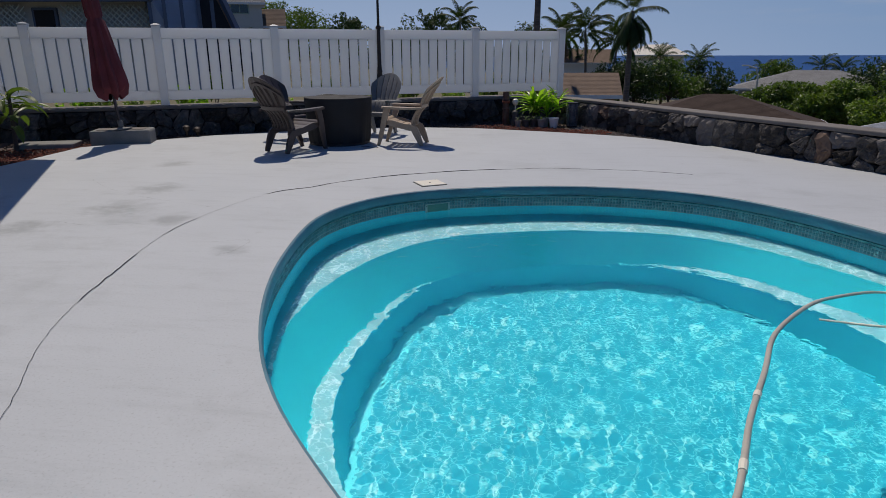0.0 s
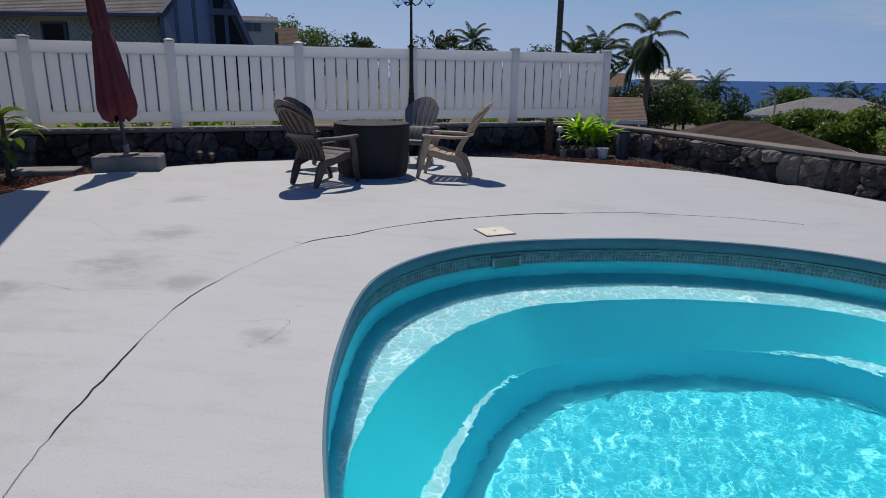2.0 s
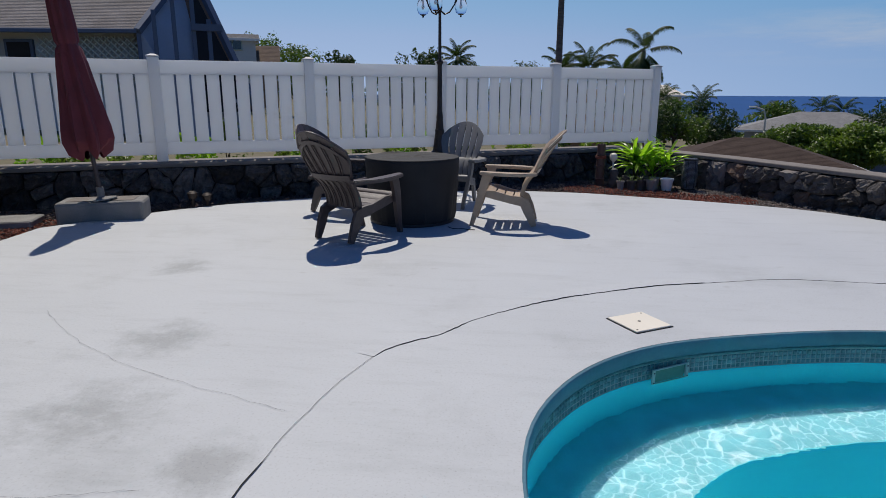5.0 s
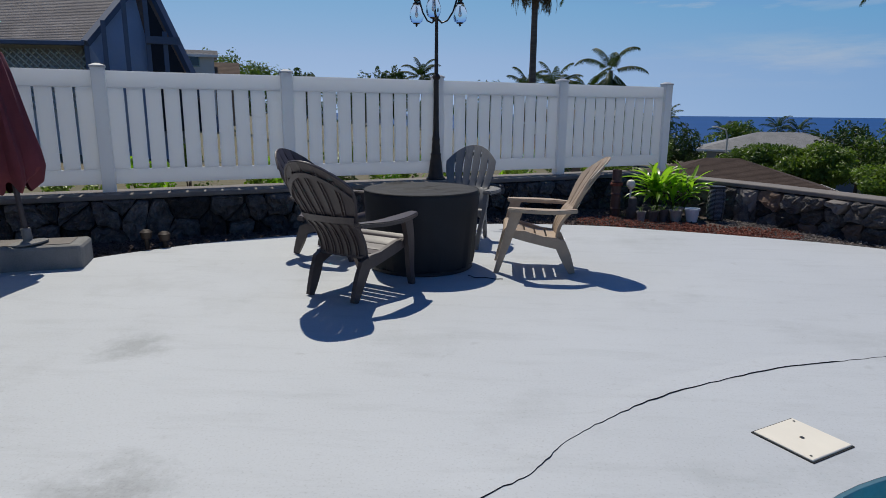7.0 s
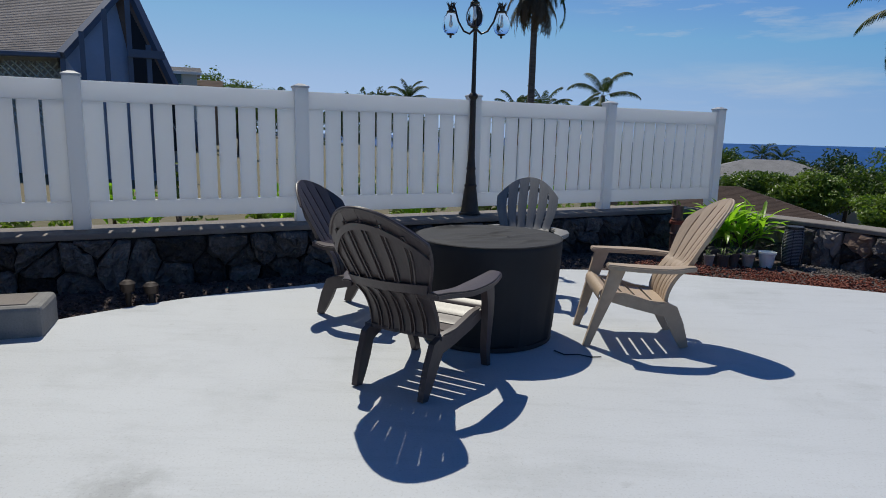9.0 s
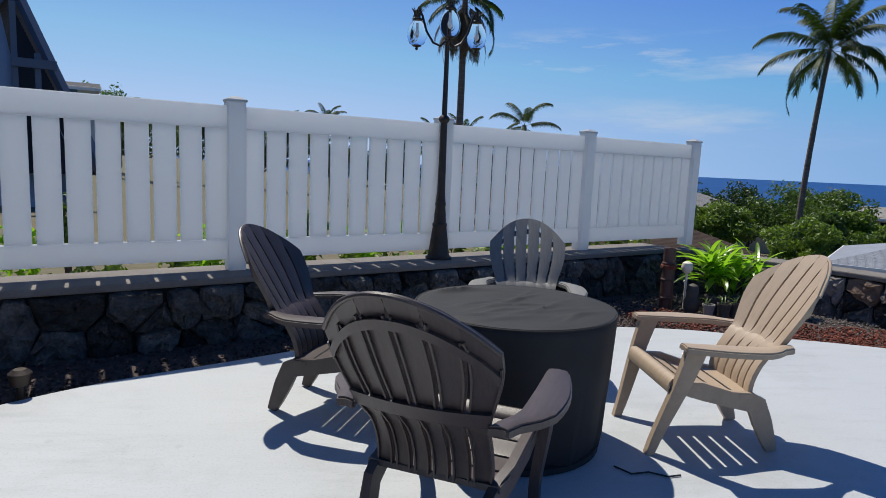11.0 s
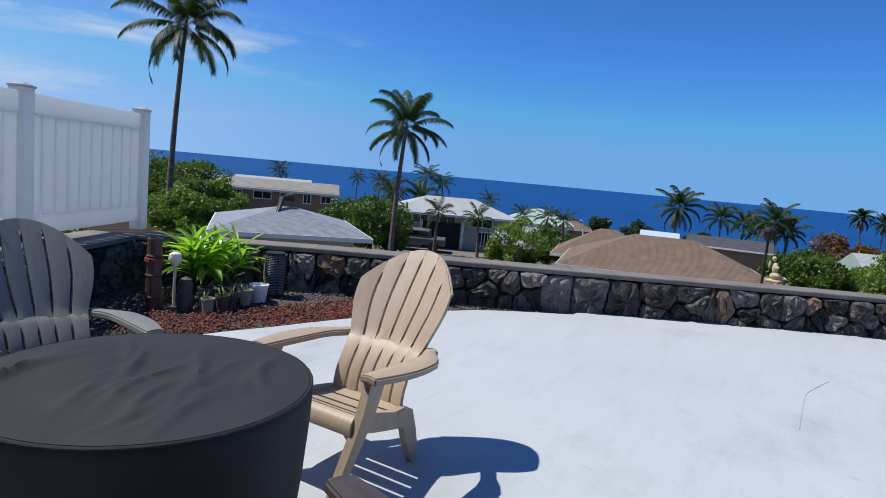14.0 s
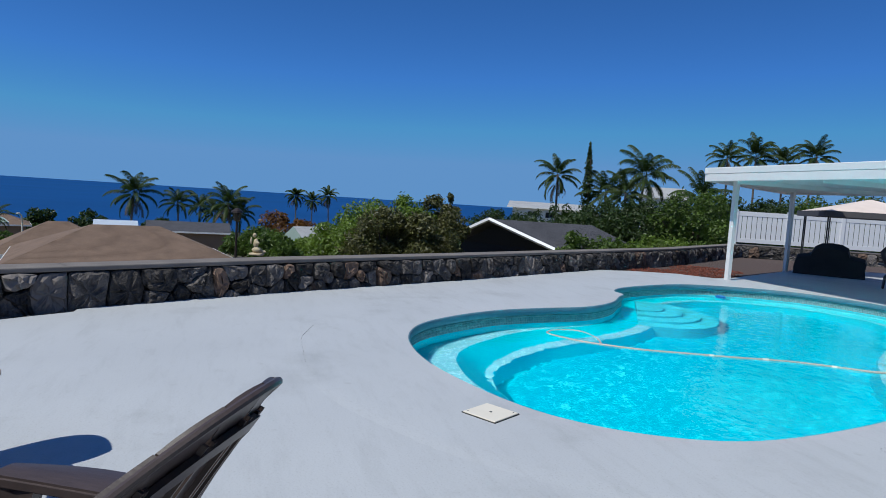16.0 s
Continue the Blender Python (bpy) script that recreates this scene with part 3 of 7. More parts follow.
# sheet just above the floor paints sunlight lines where the sun reaches
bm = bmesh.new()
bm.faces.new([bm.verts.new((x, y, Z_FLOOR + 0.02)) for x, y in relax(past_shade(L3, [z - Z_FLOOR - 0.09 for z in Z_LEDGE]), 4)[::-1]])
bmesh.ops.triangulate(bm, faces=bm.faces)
thing("painted_floor_caustics", bm, M_FLOOR_CAUSTICS, "see-through sheet with painted sunlight lines over the pool floor", "water", kind="structure")
# the same painted sunlight lines, on sheets over both ledges
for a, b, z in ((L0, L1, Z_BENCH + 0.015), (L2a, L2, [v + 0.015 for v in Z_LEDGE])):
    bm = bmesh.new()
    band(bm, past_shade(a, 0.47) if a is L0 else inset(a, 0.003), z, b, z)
    thing("painted_ledge_caustics", bm, M_LEDGE_CAUSTICS, "see-through sheet with painted sunlight lines over a pool ledge", "water", kind="structure")

# skimmer mouth
M_SKIM = material("aged_white_plastic", (0.50, 0.60, 0.56), rough=0.4, var=0.08, bump=0.02)
sk = base("skimmer_mouth", "white plastic skimmer opening in the pool's tile line", "pool fitting", m=pose(0.13, 6.215, -0.172, 0, 0, 31))
for dx, dz, sx, sz in ((-0.115, 0, 0.02, 0.09), (0.115, 0, 0.02, 0.09), (0, -0.042, 0.21, 0.008), (0, 0.042, 0.21, 0.008)):
    part("frame", boxed((dx, -0.004, dz), (sx, 0.012, sz), bevel=0.003), M_SKIM, sk)
part("flap", boxed((0, 0.004, -0.0), (0.205, 0.006, 0.076), bevel=0.002), material("green_flap", (0.12, 0.30, 0.24), rough=0.3), sk)
for sx in (-0.115, 0.115):
    for sz in (-0.04, 0.04):
        part("screw", boxed((sx, -0.011, sz * 0.7), (0.007, 0.004, 0.007), bevel=0.001), M_BLACK, sk)

# skimmer lid
lid = base("access_hatch", "square cream plastic skimmer hatch set in the deck", "hatch", m=pose(0.016, 6.50, 0.0, 0, 0, 30.3))
part("panel", boxed((0, 0, 0.004), (0.245, 0.245, 0.012), bevel=0.003), M_LIDMAT, lid)
for s in ((0, 0.1265, 0.255, 0.006), (0, -0.1265, 0.255, 0.006)):
    part("rim_gap", boxed((s[0], s[1], 0.0018), (s[2], s[3], 0.004)), M_CRACK_AND_SHADE, lid)
    part("rim_gap", boxed((s[1], s[0], 0.0018), (s[3], 0.247, 0.004)), M_CRACK_AND_SHADE, lid)
part("finger_hole", lathe(bmesh.new(), [(0.009, 0.0), (0.009, 0.0115)], 12), M_BLACK, lid)
for sx, sy in ((-0.1, -0.1), (0.1, 0.1)):
    part("screw", lathe(bmesh.new(), [(0.005, 0.0), (0.005, 0.0115)], 8, (sx, sy, 0)), M_BLACK, lid)


def ribbon(pts, widths, z):
    bm = bmesh.new()
    prev = None
    for i, p in enumerate(pts):
        a, b = Vector(pts[max(i - 1, 0)]), Vector(pts[min(i + 1, len(pts) - 1)])
        t = (b - a).normalized()
        nn = Vector((-t.y, t.x)) * widths[i] / 2
        cur = (bm.verts.new((p[0] + nn.x, p[1] + nn.y, z)), bm.verts.new((p[0] - nn.x, p[1] - nn.y, z)))
        if prev:
            bm.faces.new((prev[0], prev[1], cur[1], cur[0]))
        prev = cur
    return bm


rng = random.Random(4)
cr = spline([(-0.60, 1.6), (-0.845, 2.21), (-1.208, 2.917), (-1.426, 3.724), (-1.58, 4.73), (-1.39, 5.82), (-1.06, 6.22), (-0.88, 6.47), (-0.42, 6.86),
             (0.22, 7.20), (0.72, 7.36), (1.18, 7.48), (1.68, 7.46), (2.15, 7.42), (2.65, 7.26)], per=14, closed=False)
cr = [(x + rng.uniform(-0.004, 0.004), y + rng.uniform(-0.004, 0.004)) for x, y in cr]
wd = [max(0.0020, 0.008 * ((0.7 + 0.9 * noise.noise((i * 0.11, 3.3, 0))) if (5.9 < y < 7.35 and x < 0.6) or 3.3 < y < 4.0 or 4.5 < y < 4.95 else 0.2 + 0.35 * max(0, noise.noise((i * 0.17, 1.3, 0))))) for i, (x, y) in enumerate(cr)]
half = max(i for i, (x, y) in enumerate(cr) if y < 5.9)
thing("deck_crack", ribbon(cr[:half + 1], wd[:half + 1], 0.004), M_CRACK_AND_SHADE, "long dark curved crack in the pale deck", "crack", kind="structure")
# further on one slab stands a little proud of the other
bm = bmesh.new()
prev = None
for i in range(half, len(cr)):
    a, b = Vector(cr[i - 1]), Vector(cr[min(i + 1, len(cr) - 1)])
    t = (b - a).normalized()
    nn = Vector((-t.y, t.x))
    p, h = Vector(cr[i]), 0.0012 + 0.6 * wd[i]
    cur = [bm.verts.new((p.x + nn.x * o, p.y + nn.y * o, z)) for o, z in ((-0.001, -0.002), (0.0, h), (0.07, h * 0.7), (0.16, -0.001))]
    if prev:
        # face turned from the sun takes the dark colour, as its shade
        bm.faces.new((prev[0], cur[0], cur[1], prev[1])).material_index = 1
        bm.faces.new((prev[1], cur[1], cur[2], prev[2]))
        bm.faces.new((prev[2], cur[2], cur[3], prev[3]))
    prev = cur
lip = thing("deck_crack", bm, M_DECK, "low uneven lip along the crack in the pale deck", "crack", kind="structure")
lip.data.materials.append(M_CRACK_AND_SHADE)
for k, (pts) in enumerate(([(-3.0, 4.6), (-2.6, 4.72), (-2.3, 4.66), (-1.9, 4.75)], [(-1.15, 4.35), (-0.92, 4.42), (-0.9, 4.22), (-0.98, 4.05)], [(-3.4, 6.3), (-3.0, 5.95), (-2.4, 5.6), (-1.6, 5.3)])):
    q = spline(pts, per=10, closed=False)
    q = [(x + rng.uniform(-0.008, 0.008), y + rng.uniform(-0.008, 0.008)) for x, y in q]
    wq = [max(0.0008, 0.0035 * (0.2 + noise.noise((i * 0.3, k, 1)))) for i in range(len(q))]
    thing("hairline_crack", ribbon(q, wq, 0.004), M_CRACK_AND_SHADE, "fine hairline crack in the deck paint", "crack", kind="structure")

# beds of cinder and gravel round the deck
FD = Vector((0.8915, 0.453))
FN = Vector((0.453, -0.8915))
P6 = Vector((1.545, 13.785))


def fence_at(s, off):
    """A plan point s metres along the fence from its seaward end (backwards), off metres towards the deck."""
    p = P6 - FD * s + FN * off
    return (p.x, p.y)


CORNER = (1.16, 13.29)
bm = bmesh.new()
poly = [(-9.0, 2.0), (-9, 8.3), fence_at(11.2, 0.3), CORNER, (1.75, 12.6), (3.45, 9.7), (8.6, 0.3), (14.4, -9.0), (11.5, -16.0), (9.5, -14), (10.2, -7.7), (7.4, -2.4), (7.2, -1.8), (8, 0.2), (3.0, 9.4), (0, 10.9), (-3, 10), (-4.8, 8), (-4.9, 6.0)]
bm.faces.new([bm.verts.new((x, y, LOT_Z)) for x, y in poly])
bmesh.ops.triangulate(bm, faces=bm.faces)
thing("planting_bed", bm, M_CINDER, "dark cinder bed between deck and stone wall", "bed", kind="structure")


def pebbles(name, mat, spots, n, size, label, seed):
    """Loose stones strewn over discs of the plan: (x, y, radius)."""
    rg = random.Random(seed)
    vs, fs = [], []
    for _ in range(n):
        x, y, r = rg.choice(spots)
        a, q = rg.uniform(0, 6.283), r * math.sqrt(rg.random())
        x, y = x + q * math.cos(a), y + q * math.sin(a)
        if on_deck(x, y):
            continue
        s = size * rg.uniform(0.5, 1.4)
        z = LOT_Z + s * 0.25 + rg.uniform(0, 0.02)
        i0 = len(vs)
        ax = [Vector((rg.gauss(0, 1), rg.gauss(0, 1), rg.gauss(0, 1))).normalized() for _ in range(1)][0]
        u = ax.orthogonal().normalized()
        w = ax.cross(u)
        for d, l in ((ax, 1), (-ax, 0.8), (u, 0.8), (-u, 0.9), (w, 0.7), (-w, 0.75)):
            p = d * s * l * rg.uniform(0.7, 1.15)
            vs.append((x + p.x, y + p.y, z + p.z * 0.8))
        for a_, b_, c_ in ((0, 2, 4), (0, 4, 3), (0, 3, 5), (0, 5, 2), (1, 4, 2), (1, 3, 4), (1, 5, 3), (1, 2, 5)):
            fs.append((i0 + a_, i0 + b_, i0 + c_))
    me = bpy.data.meshes.new(name)
    me.from_pydata(vs, [], fs)
    me.materials.append(mat)
    return tagged(new(name, me), label, "gravel", kind="stuff")


def on_deck(x, y):
    c = False
    n = len(DECK)
    for i in range(n):
        (x0, y0), (x1, y1) = DECK[i - 1], DECK[i]
        if (y0 > y) != (y1 > y) and x < (x1 - x0) * (y - y0) / (y1 - y0) + x0:
            c = not c
    return c


pebbles("dark_cinder", M_CINDER, [(*fence_at(s / 4 + 0.5, 1.1), 0.75) for s in range(2, 34)], 9000, 0.017, "dark loose lava cinder in the shade of the wall", 1)
pebbles("red_cinder", M_REDCINDER, [(0.9, 11.45, 0.5), (1.35, 11.2, 0.45), (0.4, 11.75, 0.4), (1.9, 11.1, 0.4), (-5.5, 8.1, 0.7), (-5.6, 7.5, 0.7), (-5.3, 8.6, 0.35), (-5.7, 7.0, 0.7)], 6500, 0.017, "red-brown loose cinder", 2)
pebbles("grey_gravel", M_GREYCINDER, [(2.2, 11.3, 0.6), (2.6, 10.7, 0.45), (3.0, 10.2, 0.4), (2.1, 11.9, 0.4), (3.35, 9.75, 0.25), (3.5, 9.55, 0.15)], 3500, 0.014, "grey-brown loose gravel along the wall", 3)
pebbles("red_cinder", M_REDCINDER, [(8.7, -1.5, 0.8), (8.6, -2.6, 0.9), (9.6, -3.5, 0.9)], 3000, 0.02, "red-brown loose cinder", 5)


# ---- stone walls ----
def clip_poly(poly, p, q):
    """The part of poly nearer to p than to q."""
    m, d = (p + q) / 2, q - p
    out = []
    for i in range(len(poly)):
        a, b = poly[i - 1], poly[i]
        da, db = (a - m).dot(d), (b - m).dot(d)
        if (da <= 0) != (db <= 0):
            out.append(a + (b - a) * (da / (da - db)))
        if db <= 0:
            out.append(b)
    return out


def stone_cells(length, height, size, rg):
    """Irregular cells that fill a strip, as plan polygons along the wall."""
    pts = []
    u = 0.0
    while u < length:
        s = size * rg.uniform(0.75, 1.35)
        rows = 1 if rg.random() < 0.22 else 2 if rg.random() < 0.68 else 3
        hs = [rg.uniform(0.7, 1.3) for _ in range(rows)]
        z = 0.0
        for h in hs:
            hh = height * h / sum(hs)
            pts.append(Vector((u + s / 2 + rg.uniform(-0.42, 0.42) * s, z + hh / 2 + rg.uniform(-0.1, 0.1) * hh)))
            z += hh
        if rg.random() < 0.45:
            pts.append(Vector((u + s * rg.uniform(0.75, 1.05), height * rg.choice((0.08, 0.5, 0.92)))))
        u += s * (0.95 if rows > 1 else 1.15)
    cells = []
    for p in pts:
        poly = [Vector((max(0, p.x - 0.6), 0)), Vector((min(length, p.x + 0.6), 0)), Vector((min(length, p.x + 0.6), height)), Vector((max(0, p.x - 0.6), height))]
        for q in pts:
            if q is not p and abs(q.x - p.x) < 1.2:
                poly = clip_poly(poly, p, q)
                if len(poly) < 3:
                    break
        if len(poly) >= 3:
            cells.append(poly)
    return cells


def stone_mesh(poly, rg, gap=0.004, proud=0.075):
    """One rough stone on a cell: bevelled rim, knobbly face. Local x along the wall, z up, -y out of it."""
    c = sum(poly, Vector((0, 0))) / len(poly)
    ring = []
    for i in range(len(poly)):
        a, b = poly[i], poly[(i + 1) % len(poly)]
        steps = max(1, int((b - a).length / 0.06))
        for k in range(steps):
            ring.append(a + (b - a) * (k / steps))
    if len(ring) < 5:
        ring = [p for i in range(len(ring)) for p in (ring[i], (ring[i] + ring[(i + 1) % len(ring)]) / 2)]
    n_ = len(ring)
    sm = [ring[i] * 0.7 + (ring[i - 1] + ring[(i + 1) % n_]) * 0.15 for i in range(n_)]
    sm = [p + Vector((rg.uniform(-0.008, 0.008), rg.uniform(-0.008, 0.008))) for p in sm]
    bm = bmesh.new()
    rad = max((p - c).length for p in sm)
    k0 = max(0.3, 1 - gap / max(0.03, rad * 0.6))
    bulge = proud * rg.uniform(0.6, 1.3)
    layers = []
    for f, y in ((k0, 0.03), (k0, -bulge * 0.45), (k0 * 0.93, -bulge * 0.85), (k0 * 0.70, -bulge), (k0 * 0.36, -bulge * 1.05)):
        lay = []
        for p in sm:
            jit = rg.uniform(-1, 1) * (0.026 if y < 0 else 0.0)
            lay.append(bm.verts.new((c.x + (p.x - c.x) * f + jit * 0.5, y + jit, c.y + (p.y - c.y) * f + jit * 0.5)))
        layers.append(lay)
    for l0, l1 in zip(layers, layers[1:]):
        for k in range(n_):
            bm.faces.new((l0[k], l0[(k + 1) % n_], l1[(k + 1) % n_], l1[k]))
    top = bm.verts.new((c.x, -bulge * rg.uniform(0.9, 1.2), c.y))
    for k in range(n_):
        bm.faces.new((layers[-1][k], layers[-1][(k + 1) % n_], top))
    bmesh.ops.recalc_face_normals(bm, faces=bm.faces)
    return bm


M_BROWNROCK = material("brown_rock", (0.22, 0.14, 0.095), rough=0.9, color2=(0.10, 0.07, 0.055), scale=5, fine=40, bump=0.7, bump_dist=0.015, objrand=0.2)
M_PALEROCK = material("pale_grey_rock", (0.24, 0.21, 0.19), rough=0.9, color2=(0.13, 0.115, 0.105), scale=5, fine=40, bump=0.6, bump_dist=0.012, objrand=0.2)


def stone_wall(name, path, z0, z1, cap_w, size, seed, label, cap_back, mixed=True):
    """A mortared wall of single stones along a plan path (faces to the right of its run), with a concrete cap."""
    rg = random.Random(seed)
    wall = base(name, label, "wall", kind="structure")
    for (x0, y0), (x1, y1) in zip(path, path[1:]):
        a, b = Vector((x0, y0)), Vector((x1, y1))
        ln = (b - a).length
        ang = math.atan2(b.y - a.y, b.x - a.x)
        m = Matrix.Translation((a.x, a.y, z0)) @ Matrix.Rotation(ang, 4, "Z")
        part("wall_core", boxed((ln / 2, cap_back / 2 + 0.02, (z1 - z0) / 2 - 0.3), (ln + 0.02, cap_back, z1 - z0 + 0.6), m), M_MORTAR, wall)
        for cell in stone_cells(ln, z1 - z0 - 0.005, size, rg):
            cx = sum(p.x for p in cell) / len(cell)
            mat = M_DARKROCK
            r = rg.random() if mixed else 1.0
            if r < 0.09:
                mat = M_BROWNROCK
            elif r < 0.24:
                mat = M_PALEROCK
            ob = part("stone", stone_mesh(cell, rg), mat, wall)
            ob.matrix_basis = m
        part("cap", boxed((ln / 2, cap_back / 2 - 0.008, z1 - z0 + 0.026), (ln + 0.03, cap_back + 0.06, 0.05), m, bevel=0.012, seg=2), M_CAP, wall, "weathered grey concrete cap")
    return wall


EAST = [CORNER, (2.18, 11.86), (3.48, 9.55), (4.73, 7.42), (6.18, 4.60), (7.90, 1.52), (10.35, -3.0), (14.6, -9.4)]
stone_wall("wall_sea", EAST, LOT_Z - 0.03, 0.365, 0.45, 0.27, 11, "dark lava rock wall with grey concrete cap", 0.27)
NORTH = [fence_at(13.2, 0.27), fence_at(9.0, 0.27), fence_at(4.5, 0.27), CORNER]
stone_wall("wall_fence", NORTH, LOT_Z - 0.03, 0.365, 0.45, 0.30, 12, "shaded lava rock retaining wall under the fence", 0.46, mixed=False)
SOUTHEAST = [(14.6, -9.4), (11.6, -16.0)]
stone_wall("wall_south", SOUTHEAST, LOT_Z - 0.03, 0.365, 0.45, 0.33, 13, "lava rock wall behind the shade roof", 0.46)
# ---- white vinyl fence ----
def fence_panel_parts(parent, x0, x1, zb, zt, n, mat=M_VINYL):
    """Rails and pickets between two posts, along local x."""
    ln = x1 - x0
    cx = (x0 + x1) / 2
    part("top_rail", boxed((cx, 0, zt - 0.082), (ln, 0.045, 0.164), bevel=0.004), mat, parent)
    part("bottom_rail", boxed((cx, 0, zb + 0.075), (ln, 0.045, 0.15), bevel=0.004), mat, parent)
    gap = 0.024
    w = (ln - gap * (n - 1)) / n
    for k in range(n):
        part("picket", boxed((x0 + w / 2 + k * (w + gap), 0, (zb + zt) / 2), (w, 0.024, zt - zb - 0.30), bevel=0.003), mat, parent)


def fence_post(parent, x, z0, z1, mat=M_VINYL):
    part("post", boxed((x, 0, (z0 + z1 - 0.03) / 2), (0.127, 0.127, z1 - 0.03 - z0), bevel=0.006, seg=2), mat, parent)
    bm = boxed((x, 0, z1 - 0.022), (0.142, 0.142, 0.018), bevel=0.004)
    vs = bmesh.ops.create_cone(bm, cap_ends=True, segments=4, radius1=0.1, radius2=0.03, depth=0.022, matrix=Matrix.Translation((x, 0, z1 - 0.002)) @ Matrix.Rotation(radians(45), 4, "Z"))
    part("post_cap", bm, mat, parent)


fm = Matrix.Translation((P6.x, P6.y, 0)) @ Matrix.Rotation(math.atan2(FD.y, FD.x), 4, "Z")
fence = base("privacy_fence", "white vinyl semi-privacy fence on the stone wall", "fence", m=fm)
for k in range(8):
    if k < 7:
        fence_post(fence, -1.83 * k, 0.40, 1.675)
    if k < 6:
        fence_panel_parts(fence, -1.83 * (k + 1) + 0.0635, -1.83 * k - 0.0635, 0.495, 1.615, 10)

# ---- lounge chairs ----
def sweep_plate(bm, rows, thick):
    """A curved plate: rows of points; thickness is laid behind (local -y and down)."""
    front = [[bm.verts.new(p) for p in r] for r in rows]
    back = [[bm.verts.new(Vector(p) + Vector(thick)) for p in r] for r in rows]
    nr, nc = len(rows), len(rows[0])
    for i in range(nr - 1):
        for j in range(nc - 1):
            bm.faces.new((front[i][j], front[i][j + 1], front[i + 1][j + 1], front[i + 1][j]))
            bm.faces.new((back[i][j], back[i + 1][j], back[i + 1][j + 1], back[i][j + 1]))
    for i in range(nr - 1):
        for j in (0, nc - 1):
            q = (front[i][j], front[i + 1][j], back[i + 1][j], back[i][j])
            bm.faces.new(q if j == 0 else q[::-1])
    for j in range(nc - 1):
        for i in (0, nr - 1):
            q = (front[i][j + 1], front[i][j], back[i][j], back[i][j + 1])
            bm.faces.new(q if i == 0 else q[::-1])
    bmesh.ops.recalc_face_normals(bm, faces=bm.faces)
    return bm


def back_point(x, s):
    """The backrest's face: s runs from 0 at the seat to 1 at the crown. Below the waist it swells forward."""
    z = 0.285 + 0.625 * s
    y = -0.165 - 0.30 * s - 0.075 * s * s
    if s < 0.36:
        y += 0.006 + 0.026 * math.sin(math.pi * (s / 0.36)) ** 0.8
    y += 1.15 * x * x * (0.4 + 0.6 * s)
    return (x, y, z)


def half_width(s):
    return 0.188 + 0.066 * smooth01(0.22, 0.70, s)


def crown(x):
    """The height share at which the arched top edge ends."""
    u = min(abs(x) / 0.252, 1.0)
    return 0.755 + 0.245 * (1 - u ** 2.1)


